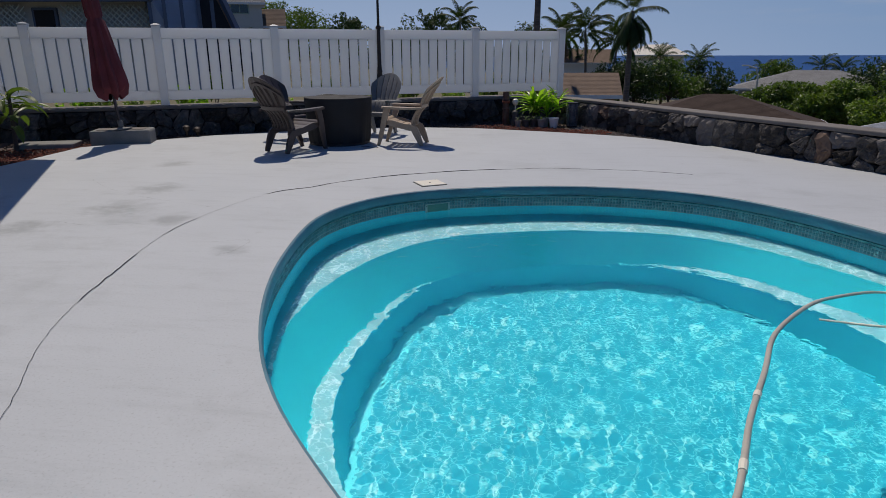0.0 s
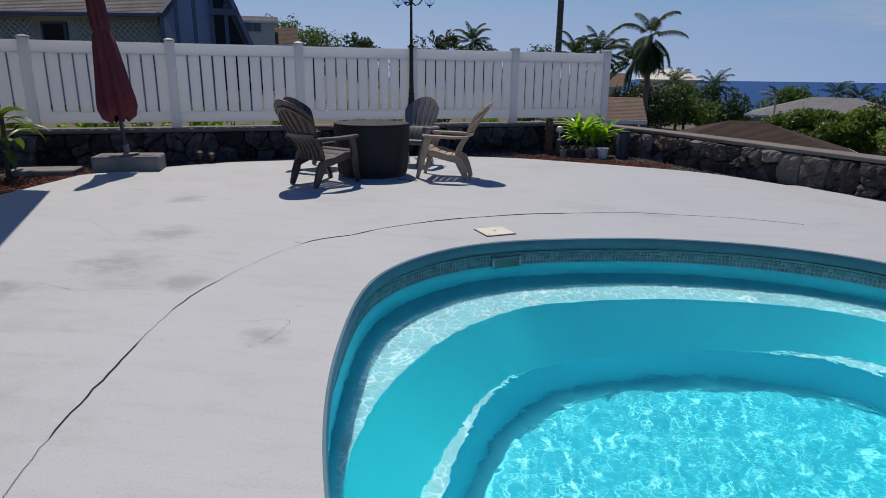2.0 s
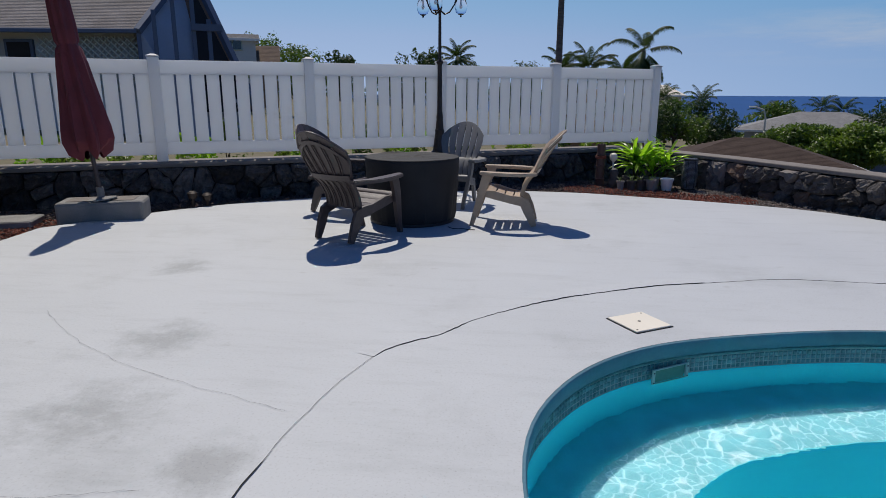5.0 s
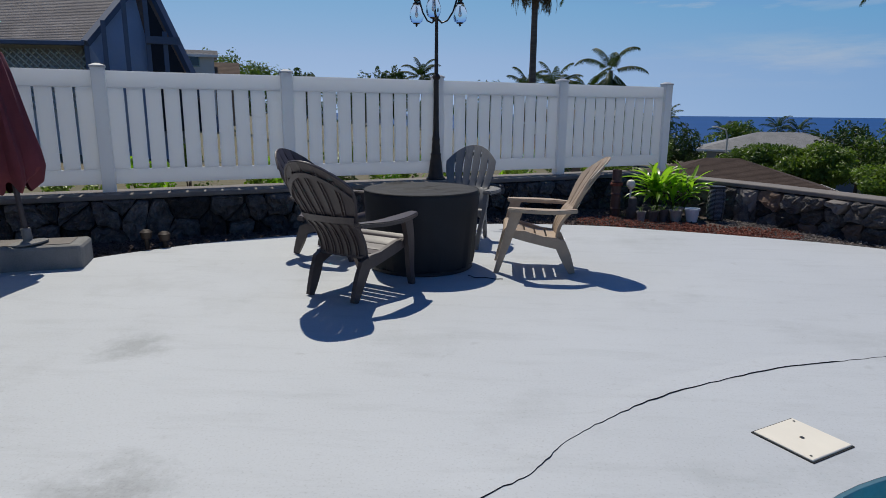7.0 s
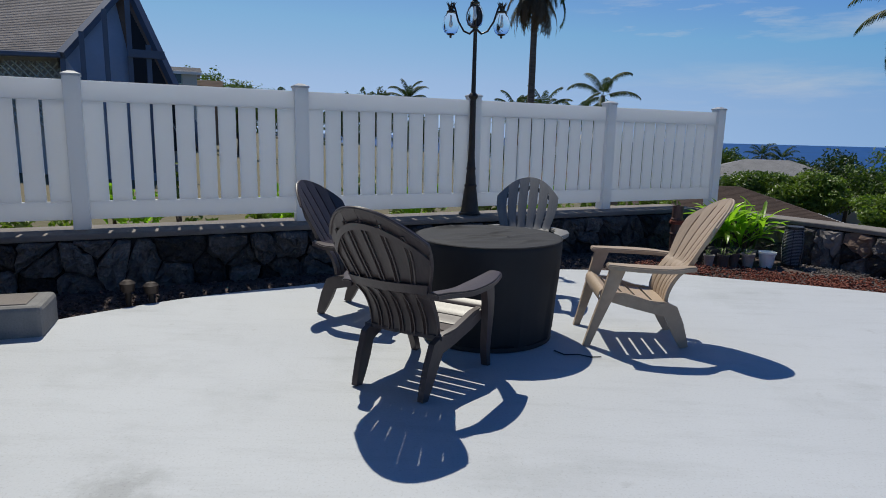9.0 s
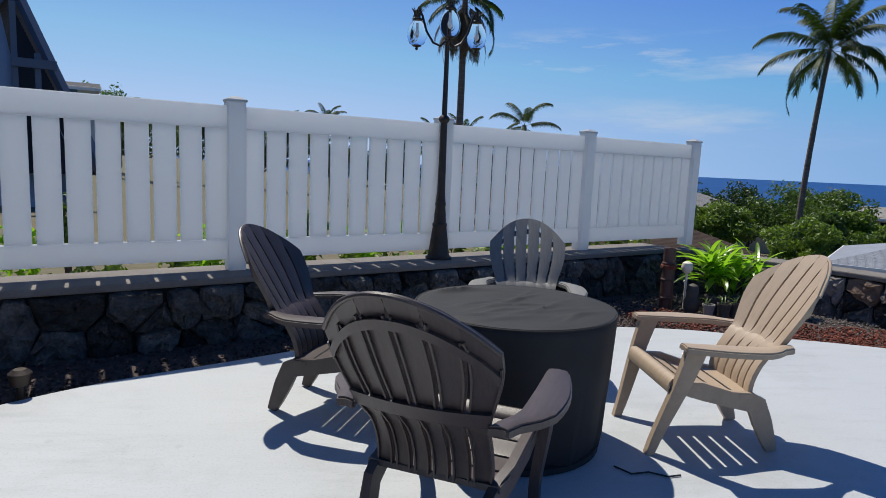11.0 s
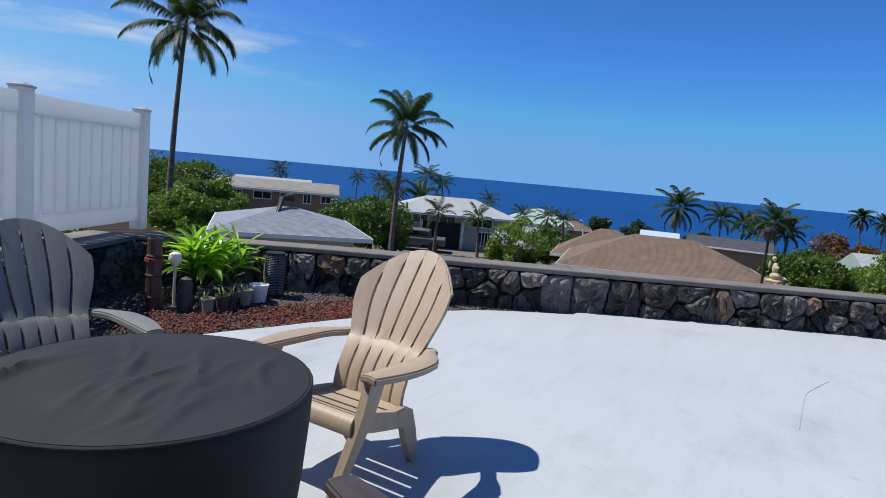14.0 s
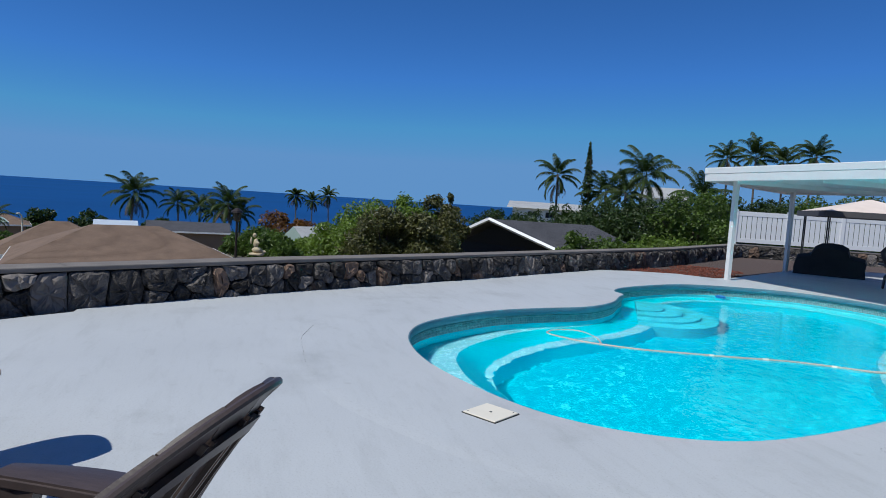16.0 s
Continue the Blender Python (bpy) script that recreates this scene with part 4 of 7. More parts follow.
def lounge_chair(resin, label, m):
    ch = base("lounge_chair", label, "chair", "chairs round the fire table", m=m)
    nsl, gap = 6, 0.012
    for k in range(nsl):
        bm = bmesh.new()
        rows = []
        lev = sorted({i / 22 for i in range(23)} | {0.352, 0.362})
        for i, t in enumerate(lev):
            cols = []
            for j in range(5):
                f = (k + j / 4) / nsl * 2 - 1
                top = crown(f * 0.252)
                s = top * t if t > 0.362 else min(t, 0.355) if t < 0.36 else 0.362
                xe = f * half_width(s)
                seam = 0.30 < t < 0.40
                slot = 0.004 if t > 0.985 else 0.0 if s > top - 0.085 or seam else gap
                if j == 0 and k > 0:
                    xe += slot / 2
                if j == 4 and k < nsl - 1:
                    xe -= slot / 2
                p = Vector(back_point(xe, s))
                p.y += 0.003 * (1 - ((j - 2) / 2) ** 2)
                cols.append(p)
            rows.append(cols)
        sweep_plate(bm, rows, (0, -0.014, -0.005))
        for e, sg in ((0, 1), (4, -1)):
            rib = [[r[e] + Vector((sg * 0.001, -0.012, -0.004)), r[e] + Vector((sg * 0.007, -0.012, -0.004))] for r in rows[:-2]]
            sweep_plate(bm, rib, (0, -0.010, -0.004))
        part("back_slat", bm, resin, ch, smooth=True)
    # lip behind the crown, the arched band under it and the waist band
    bm = bmesh.new()
    tube(bm, [Vector(back_point(f * 0.25, crown(f * 0.25) - 0.010)) + Vector((0, -0.016, 0)) for f in [i / 16 - 1 for i in range(33)]], 0.008, 8)
    part("rim", bm, resin, ch, smooth=True)
    bm = bmesh.new()
    arch = [j / 8 - 1 for j in range(17)]
    rows = [[Vector(back_point(f * half_width(crown(f * 0.252) - d) * 0.985, crown(f * 0.252) - d)) + Vector((0, -0.015, -0.004)) for f in arch] for d in (0.155, 0.13, 0.105)]
    sweep_plate(bm, rows, (0, -0.012, -0.004))
    part("cross_band", bm, resin, ch, smooth=True)
    bm = bmesh.new()
    rows = [[Vector(back_point(f * half_width(q) * 0.985, q)) + Vector((0, -0.016, 0)) for f in arch] for q in (0.365, 0.40, 0.44)]
    sweep_plate(bm, rows, (0, -0.016, -0.004))
    part("cross_band", bm, resin, ch, smooth=True)
    # seat slats, the front one rolls down
    prof = []
    for i in range(15):
        t = i / 14
        y = -0.17 + 0.40 * t
        z = 0.285 + 0.085 * t - 0.03 * math.sin(math.pi * t)
        prof.append((y, z))
    cuts = [0, 3, 6, 9, 12, 14]
    for a, b in zip(cuts, cuts[1:]):
        bm = bmesh.new()
        rows = []
        for i in range(a, b + 1):
            y, z = prof[i]
            if i == a and a:
                y += 0.014
            hw = 0.215 + 0.035 * i / 14
            rows.append([Vector((f * hw, y, z)) for f in (-1, -0.5, 0, 0.5, 1)])
        if b == 14:
            for dy, dz in ((0.02, -0.005), (0.034, -0.022), (0.037, -0.052)):
                rows.append([Vector((f * 0.25, prof[14][0] + dy, prof[14][1] + dz)) for f in (-1, -0.5, 0, 0.5, 1)])
        sweep_plate(bm, rows, (0, -0.004, -0.018))
        part("seat_slat", bm, resin, ch, smooth=True)
    for sx in (-1, 1):
        # side rail that runs into the rear leg
        bm = bmesh.new()
        rows = []
        for y, z0, z1 in ((0.24, 0.30, 0.35), (0.10, 0.262, 0.345), (-0.05, 0.225, 0.30), (-0.15, 0.20, 0.29), (-0.205, 0.13, 0.26), (-0.25, 0.05, 0.16), (-0.282, 0.0, 0.05), (-0.29, 0.0, 0.01)):
            x = sx * (0.238 - 0.04 * smooth01(0.1, -0.3, y))
            rows.append([Vector((x, y - 0.016 if y < -0.2 else y, z1)), Vector((x, y + 0.022 if y < -0.2 else y, z0))])
        sweep_plate(bm, rows, (-sx * 0.030, 0, 0))
        part("side_rail_leg", bm, resin, ch, smooth=True)
        # front leg, tapered and leaning back to the arm
        bm = bmesh.new()
        rows = []
        for i in range(9):
            t = i / 8
            y = 0.315 - 0.15 * t
            x = sx * (0.235 + 0.055 * smooth01(0.0, 0.9, t))
            hw = 0.020 + 0.026 * t
            z = 0.505 * t
            rows.append([Vector((x, y - hw, z)), Vector((x + sx * 0.006, y, z)), Vector((x, y + hw, z))])
        sweep_plate(bm, rows, (-sx * 0.036, 0, 0))
        part("front_leg", bm, resin, ch, smooth=True)
        # arm, broad at the front and swept in at the back
        bm = bmesh.new()
        rows = []
        for i in range(11):
            t = i / 10
            y = 0.235 - 0.535 * t
            xi = 0.250 + 0.005 * math.sin(math.pi * t) - 0.050 * smooth01(0.72, 1.0, t)
            xo = 0.325 + 0.045 * math.sin(math.pi * min(t / 0.95, 1)) - 0.065 * smooth01(0.70, 1.0, t)
            z = 0.538 - 0.012 * t
            rows.append([Vector((sx * (xi + (xo - xi) * q), y, z - 0.006 * (2 * q - 1) ** 2)) for q in (0, 0.25, 0.5, 0.75, 1)])
        sweep_plate(bm, rows, (0, 0, -0.030))
        bmesh.ops.bevel(bm, geom=[e for e in bm.edges if len(e.link_faces) == 2 and e.calc_face_angle(0) > 0.9], offset=0.006, segments=2, affect="EDGES")
        part("armrest", bm, resin, ch, smooth=True)
    return ch


def facing(x, y, fx, fy):
    return Matrix.Translation((x, y, 0)) @ Matrix.Rotation(math.atan2(-fx, fy), 4, "Z")


BROWN_LABEL = "dark brown moulded resin lounge chair with a fan back"
TAN_LABEL = "tan moulded resin lounge chair with a fan back"
chair_a = lounge_chair(M_BROWN_RESIN, BROWN_LABEL, facing(-2.08, 8.505, 0.475, 0.88) @ Matrix.Diagonal((1.055, 1.055, 1.045, 1)))
lounge_chair(M_TAN_RESIN, TAN_LABEL, facing(-0.757, 9.257, -0.998, 0.055))
lounge_chair(M_BROWN_RESIN, BROWN_LABEL, facing(-2.50, 9.66, 0.93, -0.37))
lounge_chair(M_GREY_RESIN, "grey moulded resin lounge chair with a fan back", facing(-1.375, 10.25, -0.22, -0.975))

# ---- covered fire table ----
rw = random.Random(8)
WRINKLES = [(rw.uniform(-0.3, 0.3), rw.uniform(-0.3, 0.3), 0.5 + rw.uniform(-0.45, 0.45), rw.uniform(0.10, 0.26), rw.uniform(0.004, 0.010)) for _ in range(22)]
tab = base("fire_table", "round fire table under a fitted black fabric cover", "table", m=pose(-1.695, 9.275, 0) @ Matrix.Diagonal((1.035, 1.035, 1.03, 1)))
rg = random.Random(6)
bm = bmesh.new()
NS = 120
prof = [(0.36, 0.012), (0.405, 0.03), (0.418, 0.10), (0.425, 0.22), (0.438, 0.36), (0.446, 0.50), (0.450, 0.585), (0.449, 0.607), (0.440, 0.618)]
rings = []
for r, z in prof:
    ring = []
    for k in range(NS):
        a = 2 * math.pi * k / NS
        w = noise.noise((math.cos(a) * 2.2, math.sin(a) * 2.2, z * 0.7))
        fold = 0.014 * w * (1 - z / 0.62) ** 0.5 + 0.009 * math.sin(9 * a + 3 * w) * max(0, 1 - z / 0.55) + 0.004 * math.sin(31 * a + 6 * w) * max(0, 1 - z / 0.5)
        ring.append(bm.verts.new(((r + fold) * math.cos(a), (r + fold) * math.sin(a), z)))
    rings.append(ring)
for r0, r1 in zip(rings, rings[1:]):
    for k in range(NS):
        bm.faces.new((r0[k], r0[(k + 1) % NS], r1[(k + 1) % NS], r1[k]))
part("cover_skirt", bm, M_COVER, tab, smooth=True)
bm = bmesh.new()
rings = []
for i in range(30):
    r = 0.4405 * (1 - i / 30)
    ring = []
    for k in range(NS):
        a = 2 * math.pi * k / NS
        x, y = r * math.cos(a), r * math.sin(a)
        wr = 0.0
        for (wx, wy, wa, wl_, wh) in WRINKLES:
            u = (x - wx) * math.cos(wa) + (y - wy) * math.sin(wa)
            v = -(x - wx) * math.sin(wa) + (y - wy) * math.cos(wa) + 0.35 * u * u + 0.02 * math.sin(9 * u + wx * 20)
            wr += wh * math.exp(-(v / 0.014) ** 2) * math.exp(-(u / wl_) ** 2)
        wr += 0.005 * noise.noise((x * 5, y * 5, 2.0))
        z = 0.6185 + 0.004 * math.sin(i / 30 * 3) - 0.007 * smooth01(0.40, 0.28, r) + wr * smooth01(0, 3, i)
        ring.append(bm.verts.new((x, y, z)))
    rings.append(ring)
for r0, r1 in zip(rings, rings[1:]):
    for k in range(NS):
        bm.faces.new((r0[k], r0[(k + 1) % NS], r1[(k + 1) % NS], r1[k]))
bm.faces.new(rings[-1])
part("cover_top", bm, M_COVER, tab, smooth=True)
bm = bmesh.new()
tube(bm, [(0.447 * math.cos(2 * math.pi * k / 48), 0.447 * math.sin(2 * math.pi * k / 48), 0.614) for k in range(49)], 0.005, 6)
part("seam_piping", bm, M_COVER, tab)
part("base_ring", lathe(bmesh.new(), [(0.40, 0.0), (0.41, 0.006), (0.41, 0.03), (0.39, 0.036)], 48), M_BLACK, tab)
bm = bmesh.new()
tube(bm, [(-1.30, 8.93, 0.006), (-1.25, 8.86, 0.006), (-1.17, 8.87, 0.007), (-1.10, 8.83, 0.006), (-1.04, 8.84, 0.006)], 0.004, 6)
thing("drawstring", bm, M_BLACK, "black cover drawstring trailing on the deck", "cord")

# ---- lamp post ----
lamp = base("lamp_post", "dark bronze lamp post with three glass pineapple lanterns", "lamp", m=pose(-1.725, 12.055, 0.4165))
part("base", lathe(bmesh.new(), [(0.118, 0), (0.118, 0.018), (0.10, 0.03), (0.092, 0.06), (0.082, 0.14), (0.072, 0.22), (0.062, 0.29), (0.066, 0.30), (0.066, 0.315), (0.055, 0.33)], 24), M_BRONZE, lamp, smooth=True)
part("column", lathe(bmesh.new(), [(0.055, 0.33), (0.052, 0.40), (0.044, 0.47), (0.050, 0.49), (0.044, 0.51), (0.036, 0.60), (0.032, 0.90), (0.030, 1.20), (0.042, 1.215), (0.050, 1.235), (0.042, 1.255), (0.024, 1.27), (0.021, 1.60), (0.019, 1.90), (0.030, 1.93), (0.034, 1.95), (0.022, 1.98), (0.016, 2.10), (0.012, 2.22)], 20), M_BRONZE, lamp, smooth=True)
for k in range(3):
    a = radians(26 + 120 * k)
    ca, sa = math.cos(a), math.sin(a)
    bm = bmesh.new()
    tube(bm, [(r * ca, r * sa, z) for r, z in ((0.015, 1.90), (0.07, 1.86), (0.14, 1.89), (0.21, 1.99), (0.255, 2.12), (0.285, 2.18), (0.305, 2.17), (0.305, 2.13))], [0.012, 0.011, 0.01, 0.01, 0.01, 0.01, 0.01, 0.012], 8)
    part("arm", bm, M_BRONZE, lamp, smooth=True)
    c = (0.305 * ca, 0.305 * sa, 0)
    gl = part("glass_globe", lathe(bmesh.new(), [(0.036, 1.87), (0.066, 1.89), (0.084, 1.935), (0.085, 1.985), (0.070, 2.04), (0.050, 2.075), (0.040, 2.09)], 20, c), M_GLOBE, lamp, "clear dimpled glass globe", smooth=True)
    gl.visible_shadow = False
    part("finial", lathe(bmesh.new(), [(0.006, 1.832), (0.014, 1.844), (0.009, 1.856), (0.042, 1.868), (0.042, 1.876)], 14, c), M_BRONZE, lamp, smooth=True)
    part("bulb", lathe(bmesh.new(), [(0.006, 1.94), (0.018, 1.955), (0.02, 1.975), (0.012, 2.0), (0.010, 2.06)], 10, c), M_WHITE_PAINT, lamp, "white bulb", smooth=True)
    bm = bmesh.new()
    lathe(bm, [(0.044, 2.085), (0.046, 2.10), (0.018, 2.12)], 14, c)
    for q in range(8):
        b = 2 * math.pi * q / 8
        tube(bm, [(c[0] + r * math.cos(b), c[1] + r * math.sin(b), z) for r, z in ((0.014, 2.11), (0.028, 2.155), (0.055, 2.19))], [0.010, 0.008, 0.001], 5)
    part("leaf_crown", bm, M_BRONZE, lamp)

# ---- closed parasol on its weighted base ----
par = base("patio_umbrella", "closed burgundy patio umbrella on a dark pole", "umbrella", m=pose(-4.80, 8.95, 0.195, 1, -5.5, 0))
part("pole", tube(bmesh.new(), [(0, 0, 0), (0, 0, 2.35)], 0.021, 12), M_BROWN_RESIN, par)
part("foot_plate", lathe(bmesh.new(), [(0.14, 0), (0.14, 0.012), (0.05, 0.022), (0.035, 0.03), (0.035, 0.12), (0.028, 0.125)], 24), M_BLOCK, par, "round pale foot plate")
bm = bmesh.new()
NS = 48
rings = []
for z, r, lob in ((0.36, 0.10, 0.2), (0.42, 0.175, 0.35), (0.50, 0.205, 0.38), (0.62, 0.20, 0.35), (0.80, 0.175, 0.32), (1.00, 0.15, 0.3), (1.22, 0.125, 0.28), (1.36, 0.105, 0.2), (1.40, 0.085, 0.1), (1.44, 0.10, 0.2), (1.60, 0.10, 0.25), (1.95, 0.085, 0.25), (2.2, 0.06, 0.2), (2.36, 0.028, 0.05)):
    ring = []
    for k in range(NS):
        a = 2 * math.pi * k / NS
        rr = r * (1 + lob * 0.5 * math.sin(8 * a + 1.2 * z) + 0.12 * math.cos(a - 2.8 + z))
        dz = 0.09 * min(1.0, (2.4 - z) / 1.0) + (0.05 * math.sin(4 * a + 0.6) if z < 0.45 else 0)
        ring.append(bm.verts.new((rr * math.cos(a), rr * math.sin(a), z + dz)))
    rings.append(ring)
for r0, r1 in zip(rings, rings[1:]):
    for k in range(NS):
        bm.faces.new((r0[k], r0[(k + 1) % NS], r1[(k + 1) % NS], r1[k]))
bm.faces.new(rings[-1])
part("canopy", bm, M_BURGUNDY, par, smooth=True)
part("tie_strap", lathe(bmesh.new(), [(0.092, 1.385), (0.096, 1.39), (0.096, 1.415), (0.092, 1.42)], 24), M_BURGUNDY, par)
pb = base("umbrella_base", "low grey concrete block base under the umbrella", "umbrella base", m=pose(-4.82, 9.0, 0, 0, 0, 20))
part("block", boxed((0, 0, 0.06), (0.80, 0.40, 0.26), bevel=0.03, seg=2), M_BLOCK, pb)
part("inlay", boxed((0.0, 0.0, 0.192), (0.62, 0.28, 0.008), bevel=0.003), M_CAP, pb)

# stepping slab, upright pipes and gate post by the bed
thing("stepping_slab", boxed((0, 0, 0.0), (0.75, 0.40, 0.07), bevel=0.012), M_BLOCK, "flat grey stepping slab lying on the cinder", "slab", m=pose(-5.72, 8.62, 0.0, 0, 0, 20))
for x, y, h in ((-4.25, 9.72, 0.17), (-4.12, 9.80, 0.14)):
    thing("path_light", lathe(bmesh.new(), [(0.02, -0.05), (0.02, h - 0.09), (0.045, h - 0.08), (0.055, h - 0.02), (0.03, h)], 14, (x, y, 0)), M_BRONZE, "short dark path light stuck in the cinder", "garden light", "path lights", smooth=True)
gp = base("gate_post", "weathered dark wooden gate post with a metal latch", "post", m=pose(-6.95, 9.15, 0, 0, 0, 20))
part("post", boxed((0, 0, 0.75), (0.10, 0.10, 1.66), bevel=0.008), M_BARK, gp)
part("latch", boxed((0.02, -0.06, 1.25), (0.16, 0.02, 0.03), bevel=0.005), M_LIDMAT, gp, "pale metal latch")


# ---- plants and pots in the corner bed ----
def strap_leaf(bm, base_p, az, length, width, rise, droop, n=7):
    """A broad blade that arches out from base_p."""
    d = Vector((math.cos(az), math.sin(az), 0))
    side = Vector((-d.y, d.x, 0))
    p = Vector(base_p)
    prev = None
    el = rise
    for i in range(n + 1):
        t = i / n
        w = width * (0.25 + 1.6 * t) * (1 - t) ** 0.6 if t < 1 else 0.0
        w = max(w, 0.002)
        fold = Vector((0, 0, 0.25 * w))
        cur = (bm.verts.new(p + side * w / 2 + fold), bm.verts.new(p), bm.verts.new(p - side * w / 2 + fold))
        if prev:
            bm.faces.new((prev[0], prev[1], cur[1], cur[0]))
            bm.faces.new((prev[1], prev[2], cur[2], cur[1]))
        prev = cur
        p = p + (d * math.cos(el) + Vector((0, 0, math.sin(el)))) * length / n
        el -= droop / n


def ti_plant(x, y, z, h, n, seed, label):
    rg = random.Random(seed)
    pl = base("leafy_plant", label, "plant", m=pose(x, y, z))
    stems = []
    for k in range(4):
        a = rg.uniform(0, 6.28)
        r = rg.uniform(0.03, 0.16)
        stems.append(Vector((r * math.cos(a), r * math.sin(a), h * rg.uniform(0.35, 0.6))))
        bm = bmesh.new()
        tube(bm, [(0.4 * stems[-1].x, 0.4 * stems[-1].y, 0), stems[-1]], [0.014, 0.010], 7)
        part("stem", bm, M_LEAF, pl)
    for k in range(n):
        s = rg.choice(stems)
        bm = bmesh.new()
        strap_leaf(bm, s + Vector((0, 0, rg.uniform(-0.12, 0.05))), rg.uniform(0, 6.28), rg.uniform(0.28, 0.46), rg.uniform(0.055, 0.09), rg.uniform(0.35, 1.35), rg.uniform(0.5, 1.5))
        part("leaf", bm, M_LEAF_TI, pl, smooth=True)
    return pl


ti_plant(1.08, 12.32, -0.02, 0.66, 80, 21, "bright green broad-leaved ti plant in the corner bed")
ti_plant(1.34, 12.27, -0.02, 0.60, 40, 23, "bright green broad-leaved ti plant in the corner bed")


def pot(x, y, r, h, mat, label, plant=0, seed=0):
    p = base("flower_pot", label, "pot", m=pose(x, y, LOT_Z + 0.012))
    part("pot_body", lathe(bmesh.new(), [(r * 0.72, 0), (r * 0.96, h * 0.84), (r * 1.06, h * 0.86), (r * 1.06, h), (r * 0.95, h), (r * 0.9, h * 0.86), (r * 0.3, h * 0.84)], 20), mat, p, smooth=False)
    if plant:
        rg = random.Random(seed)
        bm = bmesh.new()
        for k in range(plant):
            strap_leaf(bm, (rg.uniform(-0.5, 0.5) * r, rg.uniform(-0.5, 0.5) * r, h * 0.84), rg.uniform(0, 6.28), rg.uniform(0.06, 0.14), 0.022, rg.uniform(0.5, 1.4), 0.9, 4)
        part("seedling", bm, M_LEAF, p)
    return p


M_TERRA = material("grey_clay", (0.36, 0.32, 0.28), rough=0.85, var=0.2, scale=8, fine=60, bump=0.2)
M_DARKPOT = material("dark_clay", (0.10, 0.085, 0.075), rough=0.7, var=0.3, scale=8, fine=60, bump=0.2)
pot(1.40, 11.86, 0.085, 0.165, M_WHITE_PAINT, "white plastic bucket pot", 0)
for i, (x, y, r, h, mt, pl) in enumerate(((0.78, 11.85, 0.045, 0.10, M_TERRA, 3), (0.92, 11.83, 0.05, 0.11, M_DARKPOT, 4), (1.04, 11.86, 0.05, 0.12, M_DARKPOT, 7), (1.18, 11.84, 0.055, 0.12, M_TERRA, 6), (0.90, 12.0, 0.06, 0.14, M_DARKPOT, 5), (1.10, 12.02, 0.06, 0.14, M_DARKPOT, 5), (1.26, 11.98, 0.05, 0.13, M_TERRA, 4))):
    pot(x, y - 0.03, r * 1.2, h * 1.25, mt, "small weathered clay pot with a seedling", pl, 40 + i)

# hoop grey lightened to stand in for the light the wire reflects
M_WIRE = material("glint_grey_wire", (0.27, 0.27, 0.28), rough=0.4, var=0.2, bump=0.05, metal=0.3)
lan = base("wire_lantern", "dark wire lantern with a barrel cage", "lantern", m=pose(1.72, 11.98, LOT_Z + 0.01))
for k in range(24):
    z = 0.03 + 0.36 * k / 23
    r = 0.088 + 0.014 * math.sin(math.pi * k / 23)
    bm = bmesh.new()
    tube(bm, [(r * math.cos(2 * math.pi * i / 20), r * math.sin(2 * math.pi * i / 20), z) for i in range(21)], 0.0045, 5)
    part("hoop", bm, M_WIRE, lan)
for k in range(6):
    a = 2 * math.pi * k / 6
    bm = bmesh.new()
    tube(bm, [((0.086 + 0.014 * math.sin(math.pi * i / 6)) * math.cos(a), (0.086 + 0.014 * math.sin(math.pi * i / 6)) * math.sin(a), 0.40 * i / 6) for i in range(7)], 0.006, 5)
    part("stave", bm, M_BLACK, lan)
part("rim", lathe(bmesh.new(), [(0.075, 0.39), (0.092, 0.395), (0.092, 0.425), (0.078, 0.425)], 20), M_BLACK, lan)
part("foot", lathe(bmesh.new(), [(0.09, 0.0), (0.092, 0.02), (0.07, 0.022)], 20), M_BLACK, lan)
part("liner", lathe(bmesh.new(), [(0.078, 0.02), (0.092, 0.2), (0.078, 0.385)], 20), M_BLACK, lan, "dark inner liner")

M_BAMBOO = material("dark_bamboo", (0.12, 0.06, 0.045), rough=0.5, var=0.35, scale=3, fine=30, bump=0.3, stretch=(6, 6, 1))
tot = base("bamboo_post", "dark brown bamboo post with carved rings", "post", m=pose(0.55, 12.20, LOT_Z))
bm = bmesh.new()
lathe(bm, [(0.062, -0.05), (0.062, 0.10), (0.070, 0.115), (0.062, 0.13), (0.060, 0.28), (0.068, 0.295), (0.060, 0.31), (0.058, 0.44), (0.066, 0.455), (0.058, 0.47), (0.058, 0.60), (0.045, 0.60), (0.044, 0.54)], 18)
part("trunk", bm, M_BAMBOO, tot, smooth=False)
part("band", lathe(bmesh.new(), [(0.072, 0.40), (0.076, 0.41), (0.076, 0.43), (0.072, 0.44)], 18), M_REDCINDER, tot, "reddish band")
thing("solar_globe_light", lathe(bmesh.new(), [(0.012, -0.05), (0.012, 0.36), (0.03, 0.37), (0.052, 0.40), (0.055, 0.43), (0.045, 0.465), (0.02, 0.48)], 16, (0.72, 12.16, LOT_Z)), M_LIDMAT, "pale globe garden light on a stake", "garden light", smooth=True)
thing("garden_ornament", lathe(bmesh.new(), [(0.05, -0.02), (0.07, 0.05), (0.075, 0.12), (0.05, 0.17), (0.06, 0.22), (0.045, 0.27), (0.01, 0.29)], 14, (0.72, 12.02, LOT_Z)), M_DARKPOT, "small dark stone garden ornament", "ornament", smooth=True)


